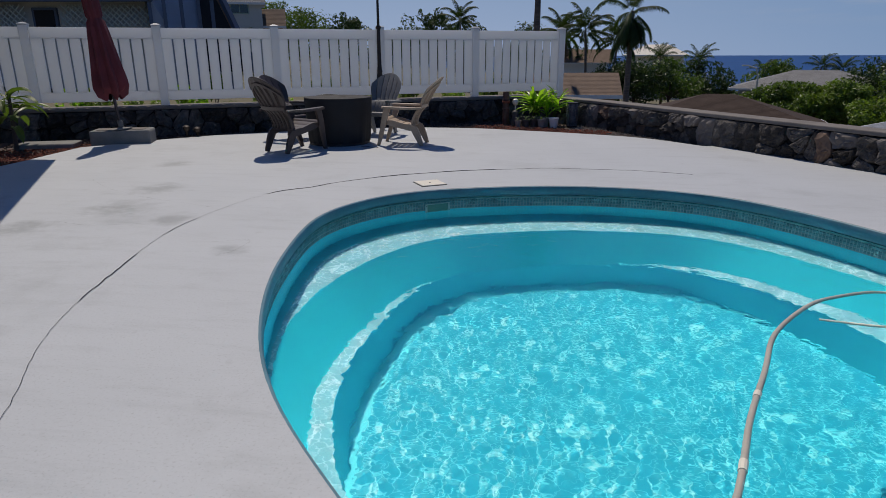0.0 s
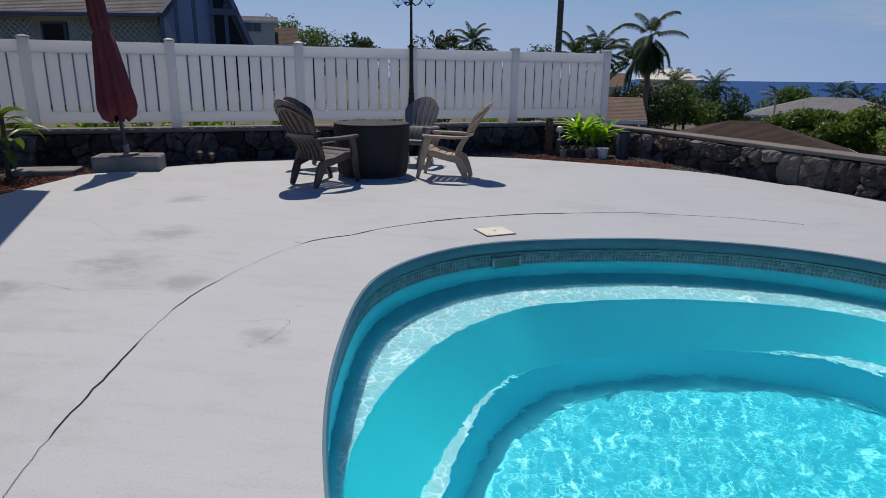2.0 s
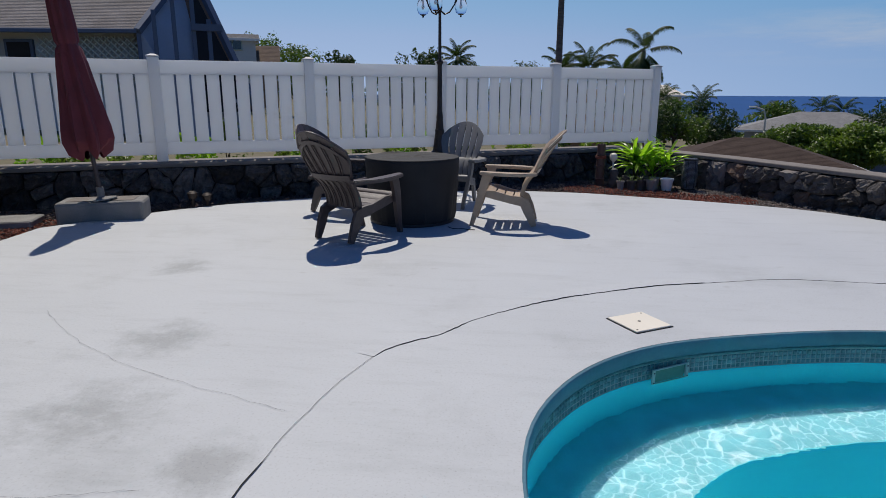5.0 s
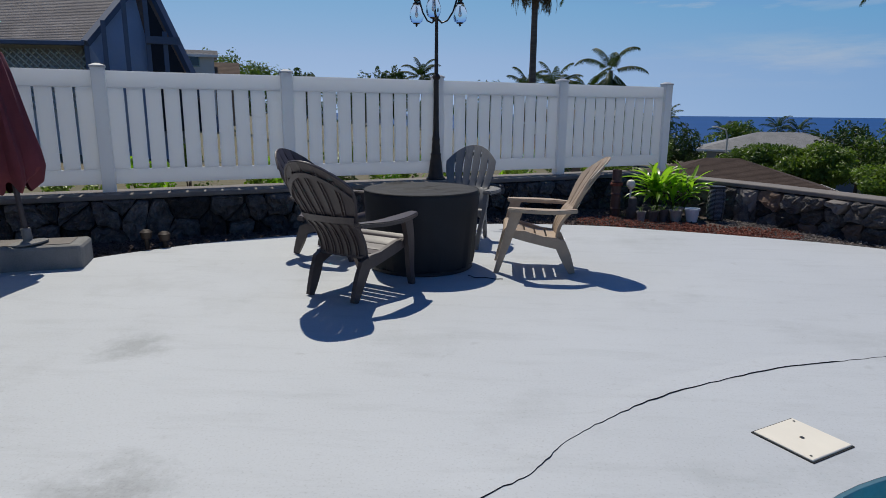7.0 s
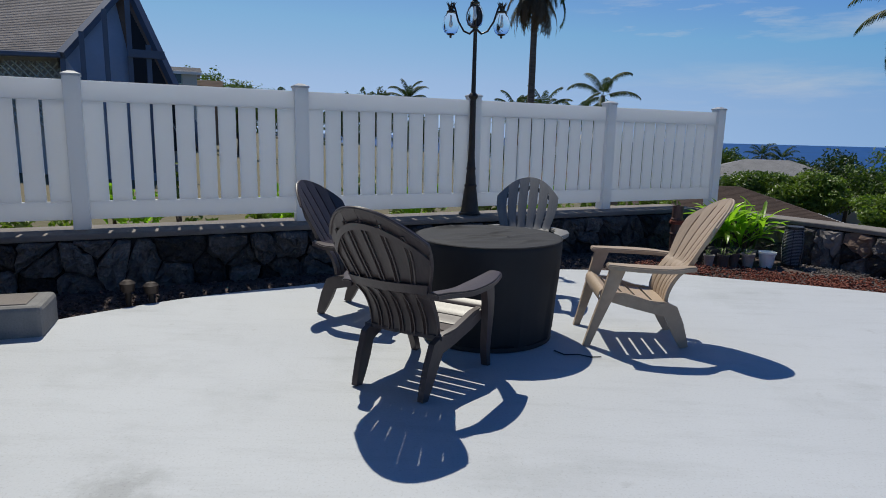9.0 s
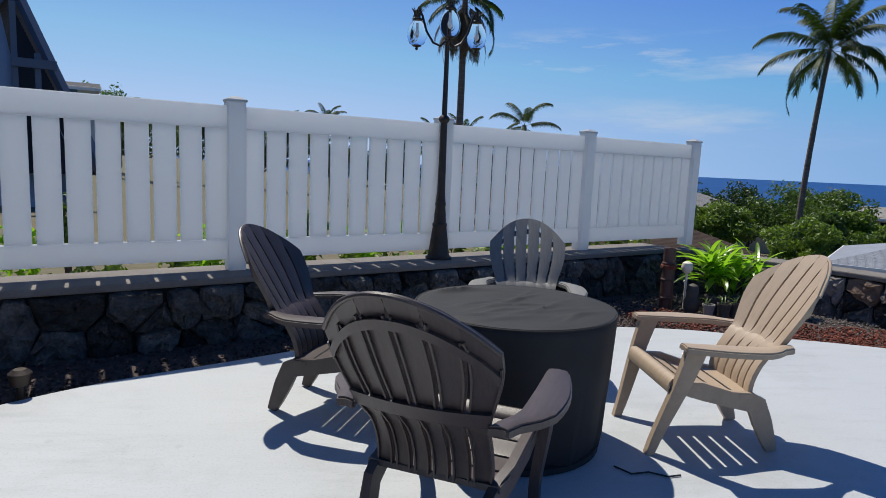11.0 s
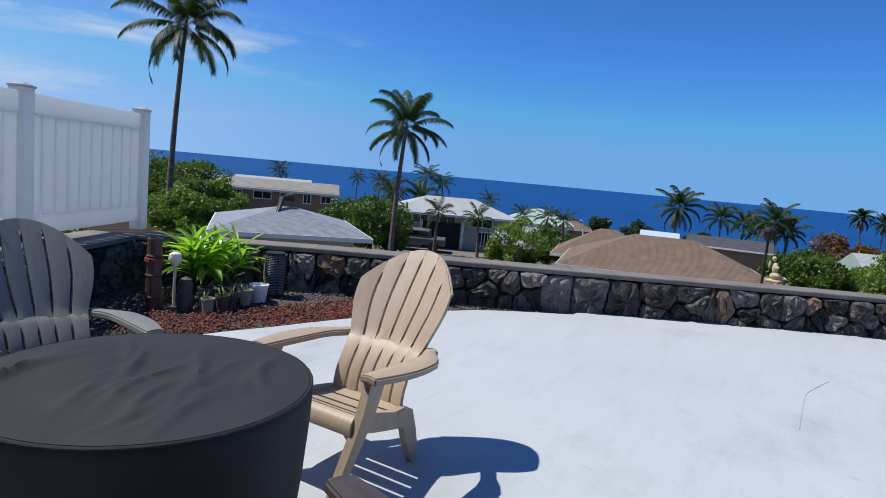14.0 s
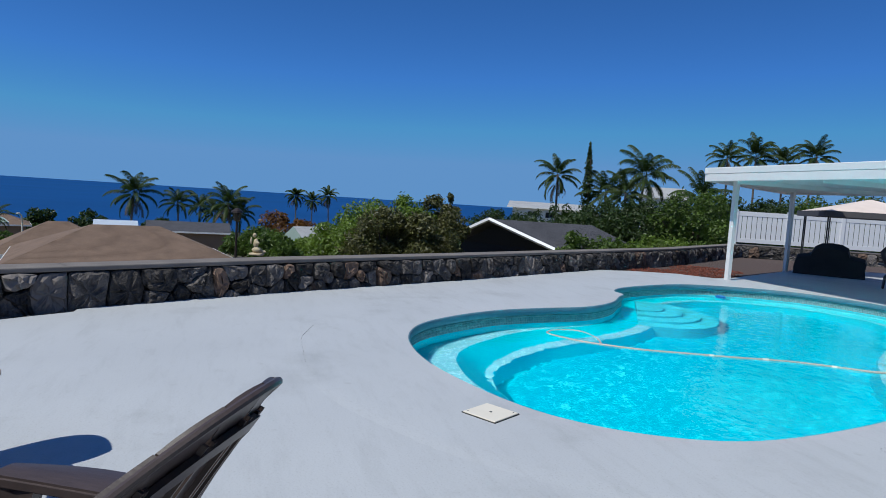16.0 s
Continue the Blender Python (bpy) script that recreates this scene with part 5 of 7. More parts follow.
# little pale statue on the wall cap, one plain shape
bm = bmesh.new()
box(bm, (0, 0, 0.012), (0.13, 0.10, 0.024), bevel=0.006)
for c, r, s in (((0, 0, 0.055), 0.045, (1.2, 0.9, 0.75)), ((0.012, 0, 0.12), 0.034, (0.8, 0.75, 1.6)), ((0.03, 0.0, 0.205), 0.020, (1, 1, 1.2)), ((-0.055, -0.02, 0.04), 0.022, (1.9, 0.8, 0.8)), ((0.05, 0.03, 0.15), 0.012, (0.8, 0.8, 3.2)), ((-0.02, 0.03, 0.13), 0.011, (2.2, 0.8, 1.6))):
    bmesh.ops.create_icosphere(bm, subdivisions=2, radius=r, matrix=Matrix.Translation(c) @ Matrix.Diagonal((*s, 1)))
thing("statue", bm, material("golden_stone", (0.62, 0.50, 0.31), rough=0.7, var=0.2, scale=20, fine=90, bump=0.2), "small cream garden statue seated on the wall cap", "statue", m=pose(5.10, 7.72, 0.4165, 0, 0, 60) @ Matrix.Scale(1.27, 4), smooth=True)

# ---- pool hose and float ----
bm = bmesh.new()
hp = [(0.88, 1.40, -0.04), (1.10, 1.66, -0.10), (1.32, 1.88, -0.112), (1.62, 2.29, -0.112), (1.86, 2.87, -0.114), (2.06, 3.30, -0.116), (2.26, 3.74, -0.116), (2.57, 4.14, -0.116), (2.80, 4.32, -0.118), (3.13, 4.44, -0.12), (3.30, 4.22, -0.12), (3.22, 3.95, -0.12), (2.9, 3.92, -0.14), (2.55, 4.05, -0.20)]
hq = []
for i in range(len(hp) - 1):
    for s in range(5):
        t = s / 5
        a, b, c, d = [Vector(hp[min(max(i + k, 0), len(hp) - 1)]) for k in (-1, 0, 1, 2)]
        hq.append(a * (-0.5 * t + t * t - 0.5 * t ** 3) + b * (1 - 2.5 * t * t + 1.5 * t ** 3) + c * (0.5 * t + 2 * t * t - 1.5 * t ** 3) + d * (-0.5 * t * t + 0.5 * t ** 3))
hose = base("pool_hose", "cream pool cleaner hose floating on the water", "hose", m=pose(0, 0, -0.085))
tube(bm, hq, 0.014, 10)
part("tube", bm, M_HOSE, hose, smooth=True)
for i in (11, 17, 22):
    bm = bmesh.new()
    tube(bm, [hq[i], (hq[i] + hq[i + 1]) / 2], 0.0170, 10)
    part("joint_ring", bm, M_LIDMAT, hose)
bm = bmesh.new()
lathe(bm, [(0.06, -0.02), (0.09, 0.0), (0.09, 0.03), (0.05, 0.045)], 16, (6.02, -0.75, WATER_Z))
thing("chlorine_float", bm, material("blue_plastic", (0.02, 0.16, 0.5), rough=0.35), "small blue floating pool dispenser", "float", smooth=True)
# ---- patio cover, fence, gazebo and grill at the pool's far end ----
# bright teal-white colour stands in for light bounced up from the pool
M_BOUNCE_SOFFIT = material("bounce_lit_soffit", (0.78, 0.84, 0.82), rough=0.6, var=0.04, scale=2, fine=20, bump=0.1)
ROOF = [(7.56, -1.50), (9.95, -6.3), (-1.5, -6.9), (-1.5, -1.46)]
cover = base("patio_cover", "white flat patio roof on slim square posts", "patio roof")
part("roof_deck", prism(bmesh.new(), ROOF, 2.10, 2.26), M_BOUNCE_SOFFIT, cover, "soffit coloured pale green-white for light off the pool")
for (x0, y0), (x1, y1) in zip(ROOF, ROOF[1:] + ROOF[:1]):
    a, b = Vector((x0, y0)), Vector((x1, y1))
    m = Matrix.Translation((a.x, a.y, 0)) @ Matrix.Rotation(math.atan2(b.y - a.y, b.x - a.x), 4, "Z")
    ln = (b - a).length
    part("gutter", boxed((ln / 2, -0.02, 2.275), (ln + 0.10, 0.09, 0.13), m, bevel=0.01), M_WHITE_PAINT, cover)
    part("fascia", boxed((ln / 2, 0.0, 2.13), (ln + 0.05, 0.04, 0.15), m, bevel=0.006), M_WHITE_PAINT, cover)
for x, y in ((7.20, -1.98), (9.46, -6.0), (-1.0, -1.98), (-1.0, -6.2)):
    part("post", boxed((x, y, 1.04), (0.10, 0.10, 2.14), bevel=0.008), M_WHITE_PAINT, cover)
for x in (6.0, 4.0, 2.0, 0.0):
    part("rafter", boxed((x + 0.8, -3.9, 2.06), (0.06, 4.6, 0.10), bevel=0.005), M_BOUNCE_SOFFIT, cover)

far_fm = Matrix.Translation((14.75, -9.2, 0)) @ Matrix.Rotation(math.atan2(-4.4, -2.0), 4, "Z")
fence2 = base("privacy_fence", "white vinyl fence behind the patio roof", "fence", m=far_fm)
for k in range(6):
    fence_post(fence2, 1.83 * k, 0.40, 1.66, M_RAIL)
    if k < 5:
        fence_panel_parts(fence2, 1.83 * k + 0.0635, 1.83 * (k + 1) - 0.0635, 0.48, 1.60, 10, M_RAIL)

gz = base("gazebo", "black-framed garden gazebo with a cream tiered canopy", "gazebo", m=pose(9.2, -8.45, 0, 0, 0, -35))
for sx in (-1.25, 1.25):
    for sy in (-1.25, 1.25):
        for o in (0, 0.16):
            bm = bmesh.new()
            tube(bm, [(sx - math.copysign(o, sx), sy, 0), (sx - math.copysign(o, sx), sy, 1.62)], 0.018, 8)
            part("post", bm, M_BLACK, gz)
M_CANVAS = material("cream_canvas", (0.78, 0.66, 0.58), rough=0.8, var=0.06, scale=3, fine=60, bump=0.1)
M_VALANCE = material("grey_valance", (0.10, 0.095, 0.10), rough=0.8, var=0.1, bump=0.1)
for r0, z0, r1, z1 in ((1.42, 1.66, 0.45, 1.93), (0.55, 1.90, 0.03, 2.06)):
    bm = bmesh.new()
    bmesh.ops.create_cone(bm, cap_ends=True, segments=4, radius1=r0 * 1.414, radius2=r1 * 1.414, depth=z1 - z0, matrix=Matrix.Translation((0, 0, (z0 + z1) / 2)) @ Matrix.Rotation(radians(45), 4, "Z"))
    part("canopy_tier", bm, M_CANVAS, gz)
for k in range(4):
    part("valance", boxed((0, 1.42, 1.60), (2.84, 0.02, 0.15), Matrix.Rotation(radians(90 * k), 4, "Z")), M_VALANCE, gz)

bm = bmesh.new()
rings = []
for x, h in ((-0.98, 0.50), (-0.92, 0.62), (-0.55, 0.70), (-0.46, 0.92), (-0.3, 1.02), (0.0, 1.05), (0.3, 1.02), (0.46, 0.92), (0.55, 0.70), (0.92, 0.62), (0.98, 0.50)):
    rings.append([bm.verts.new((x + 0.02 * math.sin(7 * x + 9 * z), y + 0.02 * math.sin(9 * x + 5 * z), z)) for y, z in ((-0.33, 0.0), (-0.32, h * 0.5), (-0.30, h * 0.85), (-0.16, h), (0.16, h), (0.30, h * 0.85), (0.32, h * 0.5), (0.33, 0.0))])
for r0, r1 in zip(rings, rings[1:]):
    for k in range(8):
        bm.faces.new((r0[k], r0[(k + 1) % 8], r1[(k + 1) % 8], r1[k]))
bm.faces.new(rings[0])
bm.faces.new(rings[-1][::-1])
bmesh.ops.recalc_face_normals(bm, faces=bm.faces)
thing("covered_grill", bm, M_COVER, "grill under a black cover beneath the gazebo", "grill", m=pose(8.67, -6.6, 0, 0, 0, 38) @ Matrix.Diagonal((0.80, 1, 0.80, 1)), smooth=True)
copy_thing(chair_a, facing(5.98, -5.35, -0.8, 0.6))
# ---- the hillside, the sea and what stands below ----
EYE = Vector((-3.0, 7.8))
DOWN = Vector((math.sin(radians(68)), math.cos(radians(68))))
SEA_Z = -20.5


def ground_z(x, y):
    d = (Vector((x, y)) - Vector((3.5, 10.0))).dot(DOWN)
    z = -1.9 - 0.075 * d if d > 0 else -1.9 + 0.075 * -d
    if d < 0:
        z = -1.9 + 1.6 * smooth01(0, 7, -d) + 0.05 * max(0, -d - 7)
    z += 0.25 * noise.noise((x * 0.05, y * 0.05, 0))
    return max(z, SEA_Z - 3)


def at_az(az, d):
    return (EYE.x + d * math.sin(radians(az)), EYE.y + d * math.cos(radians(az)))




def in_lot(x, y):
    p = Vector((x, y))
    north = (p - P6).dot(FN) > -0.6
    east = (p - Vector((4.73, 7.42))).dot(Vector((0.8895, 0.457))) < 0.3
    return north and east and y > -16 and x > -14


bm = bmesh.new()
radii = [0.0] + [2.0 * 1.135 ** k for k in range(62)]
NA = 96
prev = None
for r in radii[1:]:
    ring = []
    for k in range(NA):
        a = 2 * math.pi * k / NA
        x, y = r * math.sin(a), 4 + r * math.cos(a)
        z = -1.5 if in_lot(x, y) else ground_z(x, y)
        ring.append(bm.verts.new((x, y, z)))
    if prev:
        for k in range(NA):
            bm.faces.new((prev[k], prev[(k + 1) % NA], ring[(k + 1) % NA], ring[k]))
    prev = ring
thing("ground", bm, M_GROUND, "dry green hillside that falls to the sea", "ground", kind="structure", smooth=True)
bm = bmesh.new()
ring = [bm.verts.new((4900 * math.sin(2 * math.pi * k / 128), 4900 * math.cos(2 * math.pi * k / 128), SEA_Z)) for k in range(128)]
bm.faces.new(ring[::-1])
bmesh.ops.recalc_face_normals(bm, faces=bm.faces)
thing("sea", bm, M_SEA, "deep blue sea out to the horizon", "water", kind="structure")


# ---- trees ----
def frond_geo(vs, fs, base_p, az, length, rise, droop, rg, nl=26, leaf=0.55, width=0.045):
    """A palm frond: an arching rib with two combs of hanging leaflets."""
    d = Vector((math.cos(az), math.sin(az), 0))
    side = Vector((-d.y, d.x, 0))
    p = Vector(base_p)
    el = rise
    pts = []
    for i in range(nl + 1):
        pts.append(p.copy())
        p = p + (d * math.cos(el) + Vector((0, 0, math.sin(el)))) * length / nl
        el -= droop / nl * (0.25 + 1.5 * i / nl)
    twist = rg.uniform(-0.5, 0.5)
    for i in range(nl):
        a, b = pts[i], pts[i + 1]
        i0 = len(vs)
        w = 0.016 * length / 3 * (1 - i / nl) + 0.005
        up = Vector((0, 0, w))
        vs += [tuple(a + side * w), tuple(a - up), tuple(b - up * 0.9), tuple(b + side * w * 0.9), tuple(a - side * w), tuple(b - side * w * 0.9)]
        fs += [(i0, i0 + 1, i0 + 2, i0 + 3), (i0 + 1, i0 + 4, i0 + 5, i0 + 2)]
        if i < nl * 0.16:
            continue
        u = i / nl
        ll = leaf * (math.sin(math.pi * (0.10 + 0.80 * u)) ** 0.6)
        fw = (b - a).normalized()
        for sg in (-1, 1):
            for h in (0, 0.33, 0.66):
                q = a + (b - a) * h
                sag = 0.25 + 0.55 * rg.random() + sg * twist * 0.5
                out = (side * sg * 0.85 + fw * (0.35 + 0.7 * u) + Vector((0, 0, -sag))).normalized()
                lq = ll * rg.uniform(0.75, 1.1)
                mid = q + out * lq * 0.5
                tip = mid + (out + Vector((0, 0, -0.55 - 0.5 * rg.random()))).normalized() * lq * 0.55
                wv = fw * width * length / 3
                i0 = len(vs)
                vs += [tuple(q - wv * 0.35), tuple(q + wv * 0.35), tuple(mid + wv * 0.45), tuple(mid - wv * 0.45), tuple(tip)]
                fs.append((i0, i0 + 1, i0 + 2, i0 + 3))
                fs.append((i0 + 3, i0 + 2, i0 + 4))


def pyd(name, vs, fs, mat, parent=None, label=""):
    me = bpy.data.meshes.new(name)
    me.from_pydata(vs, [], fs)
    me.materials.append(mat)
    ob = new(name, me)
    if parent:
        ob.parent = parent
    return tagged(ob, label)


def palm(x, y, zb, zc, crown_r, seed, label, lean=(0, 0), trunk_r=0.16, n=20, skirt=0, leaf=0.21, fan=False, skirt_mat=None):
    rg = random.Random(seed)
    h = zc - zb
    p = base("palm_tree", label, "palm tree", "palms", m=pose(x, y, zb))
    bm = bmesh.new()
    pts, rr = [], []
    for i in range(15):
        t = i / 14
        pts.append((lean[0] * (t * t - 1), lean[1] * (t * t - 1), h * t - (0.4 if i == 0 else 0)))
        rr.append(trunk_r * (1.5 - 0.5 * min(t / 0.12, 1)) * (1 - 0.38 * t) * (1 + 0.05 * (i % 2)))
    tube(bm, pts, rr, 10)
    part("trunk", bm, M_TRUNK, p, smooth=True)
    vs, fs = [], []
    for k in range(n):
        t = k / n
        az = k * 2.399 + rg.uniform(-0.3, 0.3)
        rise = 1.40 - 2.0 * t ** 1.15 + rg.uniform(-0.15, 0.15)
        frond_geo(vs, fs, (0, 0, h - 0.12 * t), az, crown_r * rg.uniform(0.88, 1.12), rise, 1.0 + 0.9 * rg.random(), rg, nl=18 if crown_r < 2.2 else 30, leaf=crown_r * leaf, width=0.052 if not fan else 0.11)
    pyd("crown", vs, fs, M_FROND, p)
    if skirt:
        vs, fs = [], []
        for k in range(skirt):
            az = rg.uniform(0, 6.28)
            frond_geo(vs, fs, (0, 0, h - 0.2 - rg.random() * 0.5), az, crown_r * rg.uniform(0.6, 0.9), -0.5 - rg.random() * 0.5, 1.2, rg, nl=16, leaf=crown_r * 0.2, width=0.07)
        tagged(pyd("dry_skirt", vs, fs, skirt_mat or M_FROND_DRY, p), "hanging withered fronds", kind="stuff")
    return p


def leaf_cloud(vs, fs, blobs, n, size, rg):
    """Leaves in small clumps over the skins of ellipsoid blobs: (centre, radii)."""
    wts = [b[1][0] * b[1][1] + b[1][0] * b[1][2] for b in blobs]
    for _ in range(n):
        (c, r) = rg.choices(blobs, wts)[0]
        d = Vector((rg.gauss(0, 1), rg.gauss(0, 1), rg.gauss(0, 1))).normalized()
        k = 0.50 + 0.55 * rg.random() ** 0.5 + 0.5 * noise.noise((d.x * 2.3 + c[0], d.y * 2.3 + c[1], d.z * 2.3))
        p = Vector((c[0] + d.x * r[0] * k, c[1] + d.y * r[1] * k, c[2] + d.z * r[2] * k))
        nn = (d * 0.7 + Vector((rg.gauss(0, 0.7), rg.gauss(0, 0.7), rg.gauss(0, 0.7) + 0.3))).normalized()
        u = nn.orthogonal().normalized()
        u.rotate(Matrix.Rotation(rg.uniform(0, 6.28), 3, nn))
        w = nn.cross(u)
        s = size * rg.uniform(0.6, 1.4)
        i0 = len(vs)
        vs += [tuple(p - u * s), tuple(p + w * s * 0.45 + nn * s * 0.15), tuple(p + u * s), tuple(p - w * s * 0.45 + nn * s * 0.15)]
        fs.append((i0, i0 + 1, i0 + 2, i0 + 3))


def tree(x, y, zb, h, rad, seed, mat, label, n=2200, leaf=0.16, name="tree", blobs=7):
    """A forked trunk under a crown of many uneven leaf clumps, with thin sprays at its top."""
    rg = random.Random(seed)
    t = base(name, label, "tree" if name == "tree" else "shrub", m=pose(x, y, zb))
    bm = bmesh.new()
    tube(bm, [(0, 0, -0.5), (rg.uniform(-0.1, 0.1) * h, rg.uniform(-0.1, 0.1) * h, h * 0.3), (0, 0, h * 0.6)], [0.05 * h * 0.6, 0.035 * h * 0.6, 0.015 * h], 8)
    bl = []
    for k in range(blobs):
        a, q = rg.uniform(0, 6.28), rad * math.sqrt(rg.random()) * 0.85
        dome = 1 - 0.42 * (q / rad) ** 2
        c = (q * math.cos(a), q * math.sin(a), h * dome * rg.uniform(0.36, 0.94))
        r = rad * rg.uniform(0.17, 0.40)
        bl.append((c, (r, r * rg.uniform(0.8, 1.2), max(0.2, min(r * rg.uniform(0.6, 1.0), h * 1.02 - c[2])))))
        if k % 2 == 0:
            tube(bm, [(0, 0, h * rg.uniform(0.2, 0.35)), (c[0] * 0.5, c[1] * 0.5, c[2] * 0.75), (c[0] * 0.9, c[1] * 0.9, c[2])], [0.012 * h, 0.008 * h, 0.004 * h], 5)
    for k in range(max(2, blobs // 8)):
        a, q = rg.uniform(0, 6.28), rad * 0.6 * rg.random()
        top = h * rg.uniform(0.84, 0.98)
        bl.append(((q * math.cos(a), q * math.sin(a), top - 0.13 * rad), (0.14 * rad, 0.14 * rad, 0.2 * rad)))
    part("trunk", bm, M_BARK, t)
    vs, fs = [], []
    leaf_cloud(vs, fs, bl, n, leaf, rg)
    pyd("crown", vs, fs, mat, t)
    return t


def z_el(el, d):
    return 1.3 + d * math.tan(radians(el))


# single palms, by direction, distance and the height of the crown
palm(1.25, 31.5, ground_z(1.25, 31.5), 7.6, 2.3, 31, "tall palm with a thick skirt of dry hanging fronds", trunk_r=0.17, n=14, skirt=46)
# skirt takes the darker frond colour in place of its backlit shade
palm(7.75, 47.0, ground_z(7.75, 47), 3.9, 2.6, 32, "palm with few ragged arching fronds and a skirt darkened as if backlit", trunk_r=0.22, n=9, skirt=80, skirt_mat=M_FROND)
palm(20.75, 36.8, ground_z(20.75, 36.8) - 0.5, z_el(9.9, 37.5), 3.6, 33, "tall coconut palm with a slender leaning trunk", lean=(0.42, -0.33), trunk_r=0.17, n=23, leaf=0.21)
x, y = at_az(58.1, 36)
palm(x, y, ground_z(x, y), z_el(3.8, 36), 2.7, 34, "coconut palm with a full green crown", lean=(0.3, -0.2), trunk_r=0.16, n=25, leaf=0.21)
PALMS = [(82.3, 85, -1.0, 3.6), (85.6, 85, -1.6, 2.6), (87.4, 90, -1.8, 2.6), (89.6, 80, -1.5, 3.2), (90.6, 82, -2.2, 2.8), (88.6, 88, -2.3, 2.6), (95.3, 110, -0.4, 2.2), (96.8, 110, -0.75, 2.0), (98.1, 110, -0.25, 2.1),
         (118.6, 55, 3.0, 2.3), (126.2, 48, 3.2, 2.9), (122.9, 50, 1.6, 2.4), (132.5, 70, 5.0, 2.3), (134.6, 70, 5.2, 2.8), (136.6, 72, 4.7, 2.8), (138.9, 70, 5.3, 2.4), (130.8, 44, 1.7, 2.2), (124.6, 46, 1.7, 2.2),
         (47.2, 90, -1.1, 2.0), (54.0, 95, -1.1, 1.7), (56.0, 90, -1.2, 2.0), (56.9, 80, -1.7, 2.0), (60.2, 70, -0.4, 2.0), (61.6, 72, -0.9, 1.8), (66.0, 75, -2.1, 1.5), (61.6, 44, -3.6, 1.5), (65.2, 45, -3.7, 1.4), (57.3, 60, -2.2, 2.0),
         (59.8, 60, -2.4, 2.2), (69.2, 60, -3.2, 1.6), (71.4, 60, -3.1, 1.6), (72.8, 60, -3.3, 1.6), (27.5, 75, -1.2, 1.9), (29.0, 75, -1.4, 1.9), (23.6, 70, -1.6, 1.7), (-3.0, 60, 3.0, 2.3), (-26.6, 40, 5.4, 1.6), (12.5, 55, 1.2, 3.0), (9.6, 52, 2.0, 2.6), (7.0, 58, 1.8, 2.8), (16.0, 58, -0.6, 2.0), (19.0, 62, -0.7, 2.0)]
for i, (az, d, el, r) in enumerate(PALMS):
    x, y = at_az(az, d)
    palm(x, y, ground_z(x, y) - 0.3, z_el(el, d), r, 100 + i, "green palm standing among the houses below", trunk_r=0.13, n=20, fan=94 < az < 99, skirt=10 if 94 < az < 99 else 6 if i % 3 == 0 else 0, lean=(((i * 7) % 5 - 2) * 0.25, ((i * 3) % 5 - 2) * 0.2))

# pencil-thin column tree
rgc = random.Random(5)
cx, cy = at_az(121.4, 50)
cyp = base("column_tree", "narrow dark column-shaped tree", "tree", m=pose(cx, cy, ground_z(cx, cy)))
ht = z_el(5.7, 50) - ground_z(cx, cy)
part("trunk", tube(bmesh.new(), [(0, 0, -0.3), (0, 0, ht * 0.9)], [0.15, 0.03], 8), M_BARK, cyp)
vs, fs = [], []
for k in range(18):
    t = k / 17
    leaf_cloud(vs, fs, [((0.25 * t, 0, ht * (0.25 + 0.72 * t)), (0.62 * (1 - t) ** 0.7 + 0.06, 0.62 * (1 - t) ** 0.7 + 0.06, ht * 0.05))], 130, 0.12, rgc)
pyd("crown", vs, fs, M_LEAF_DARK, cyp)

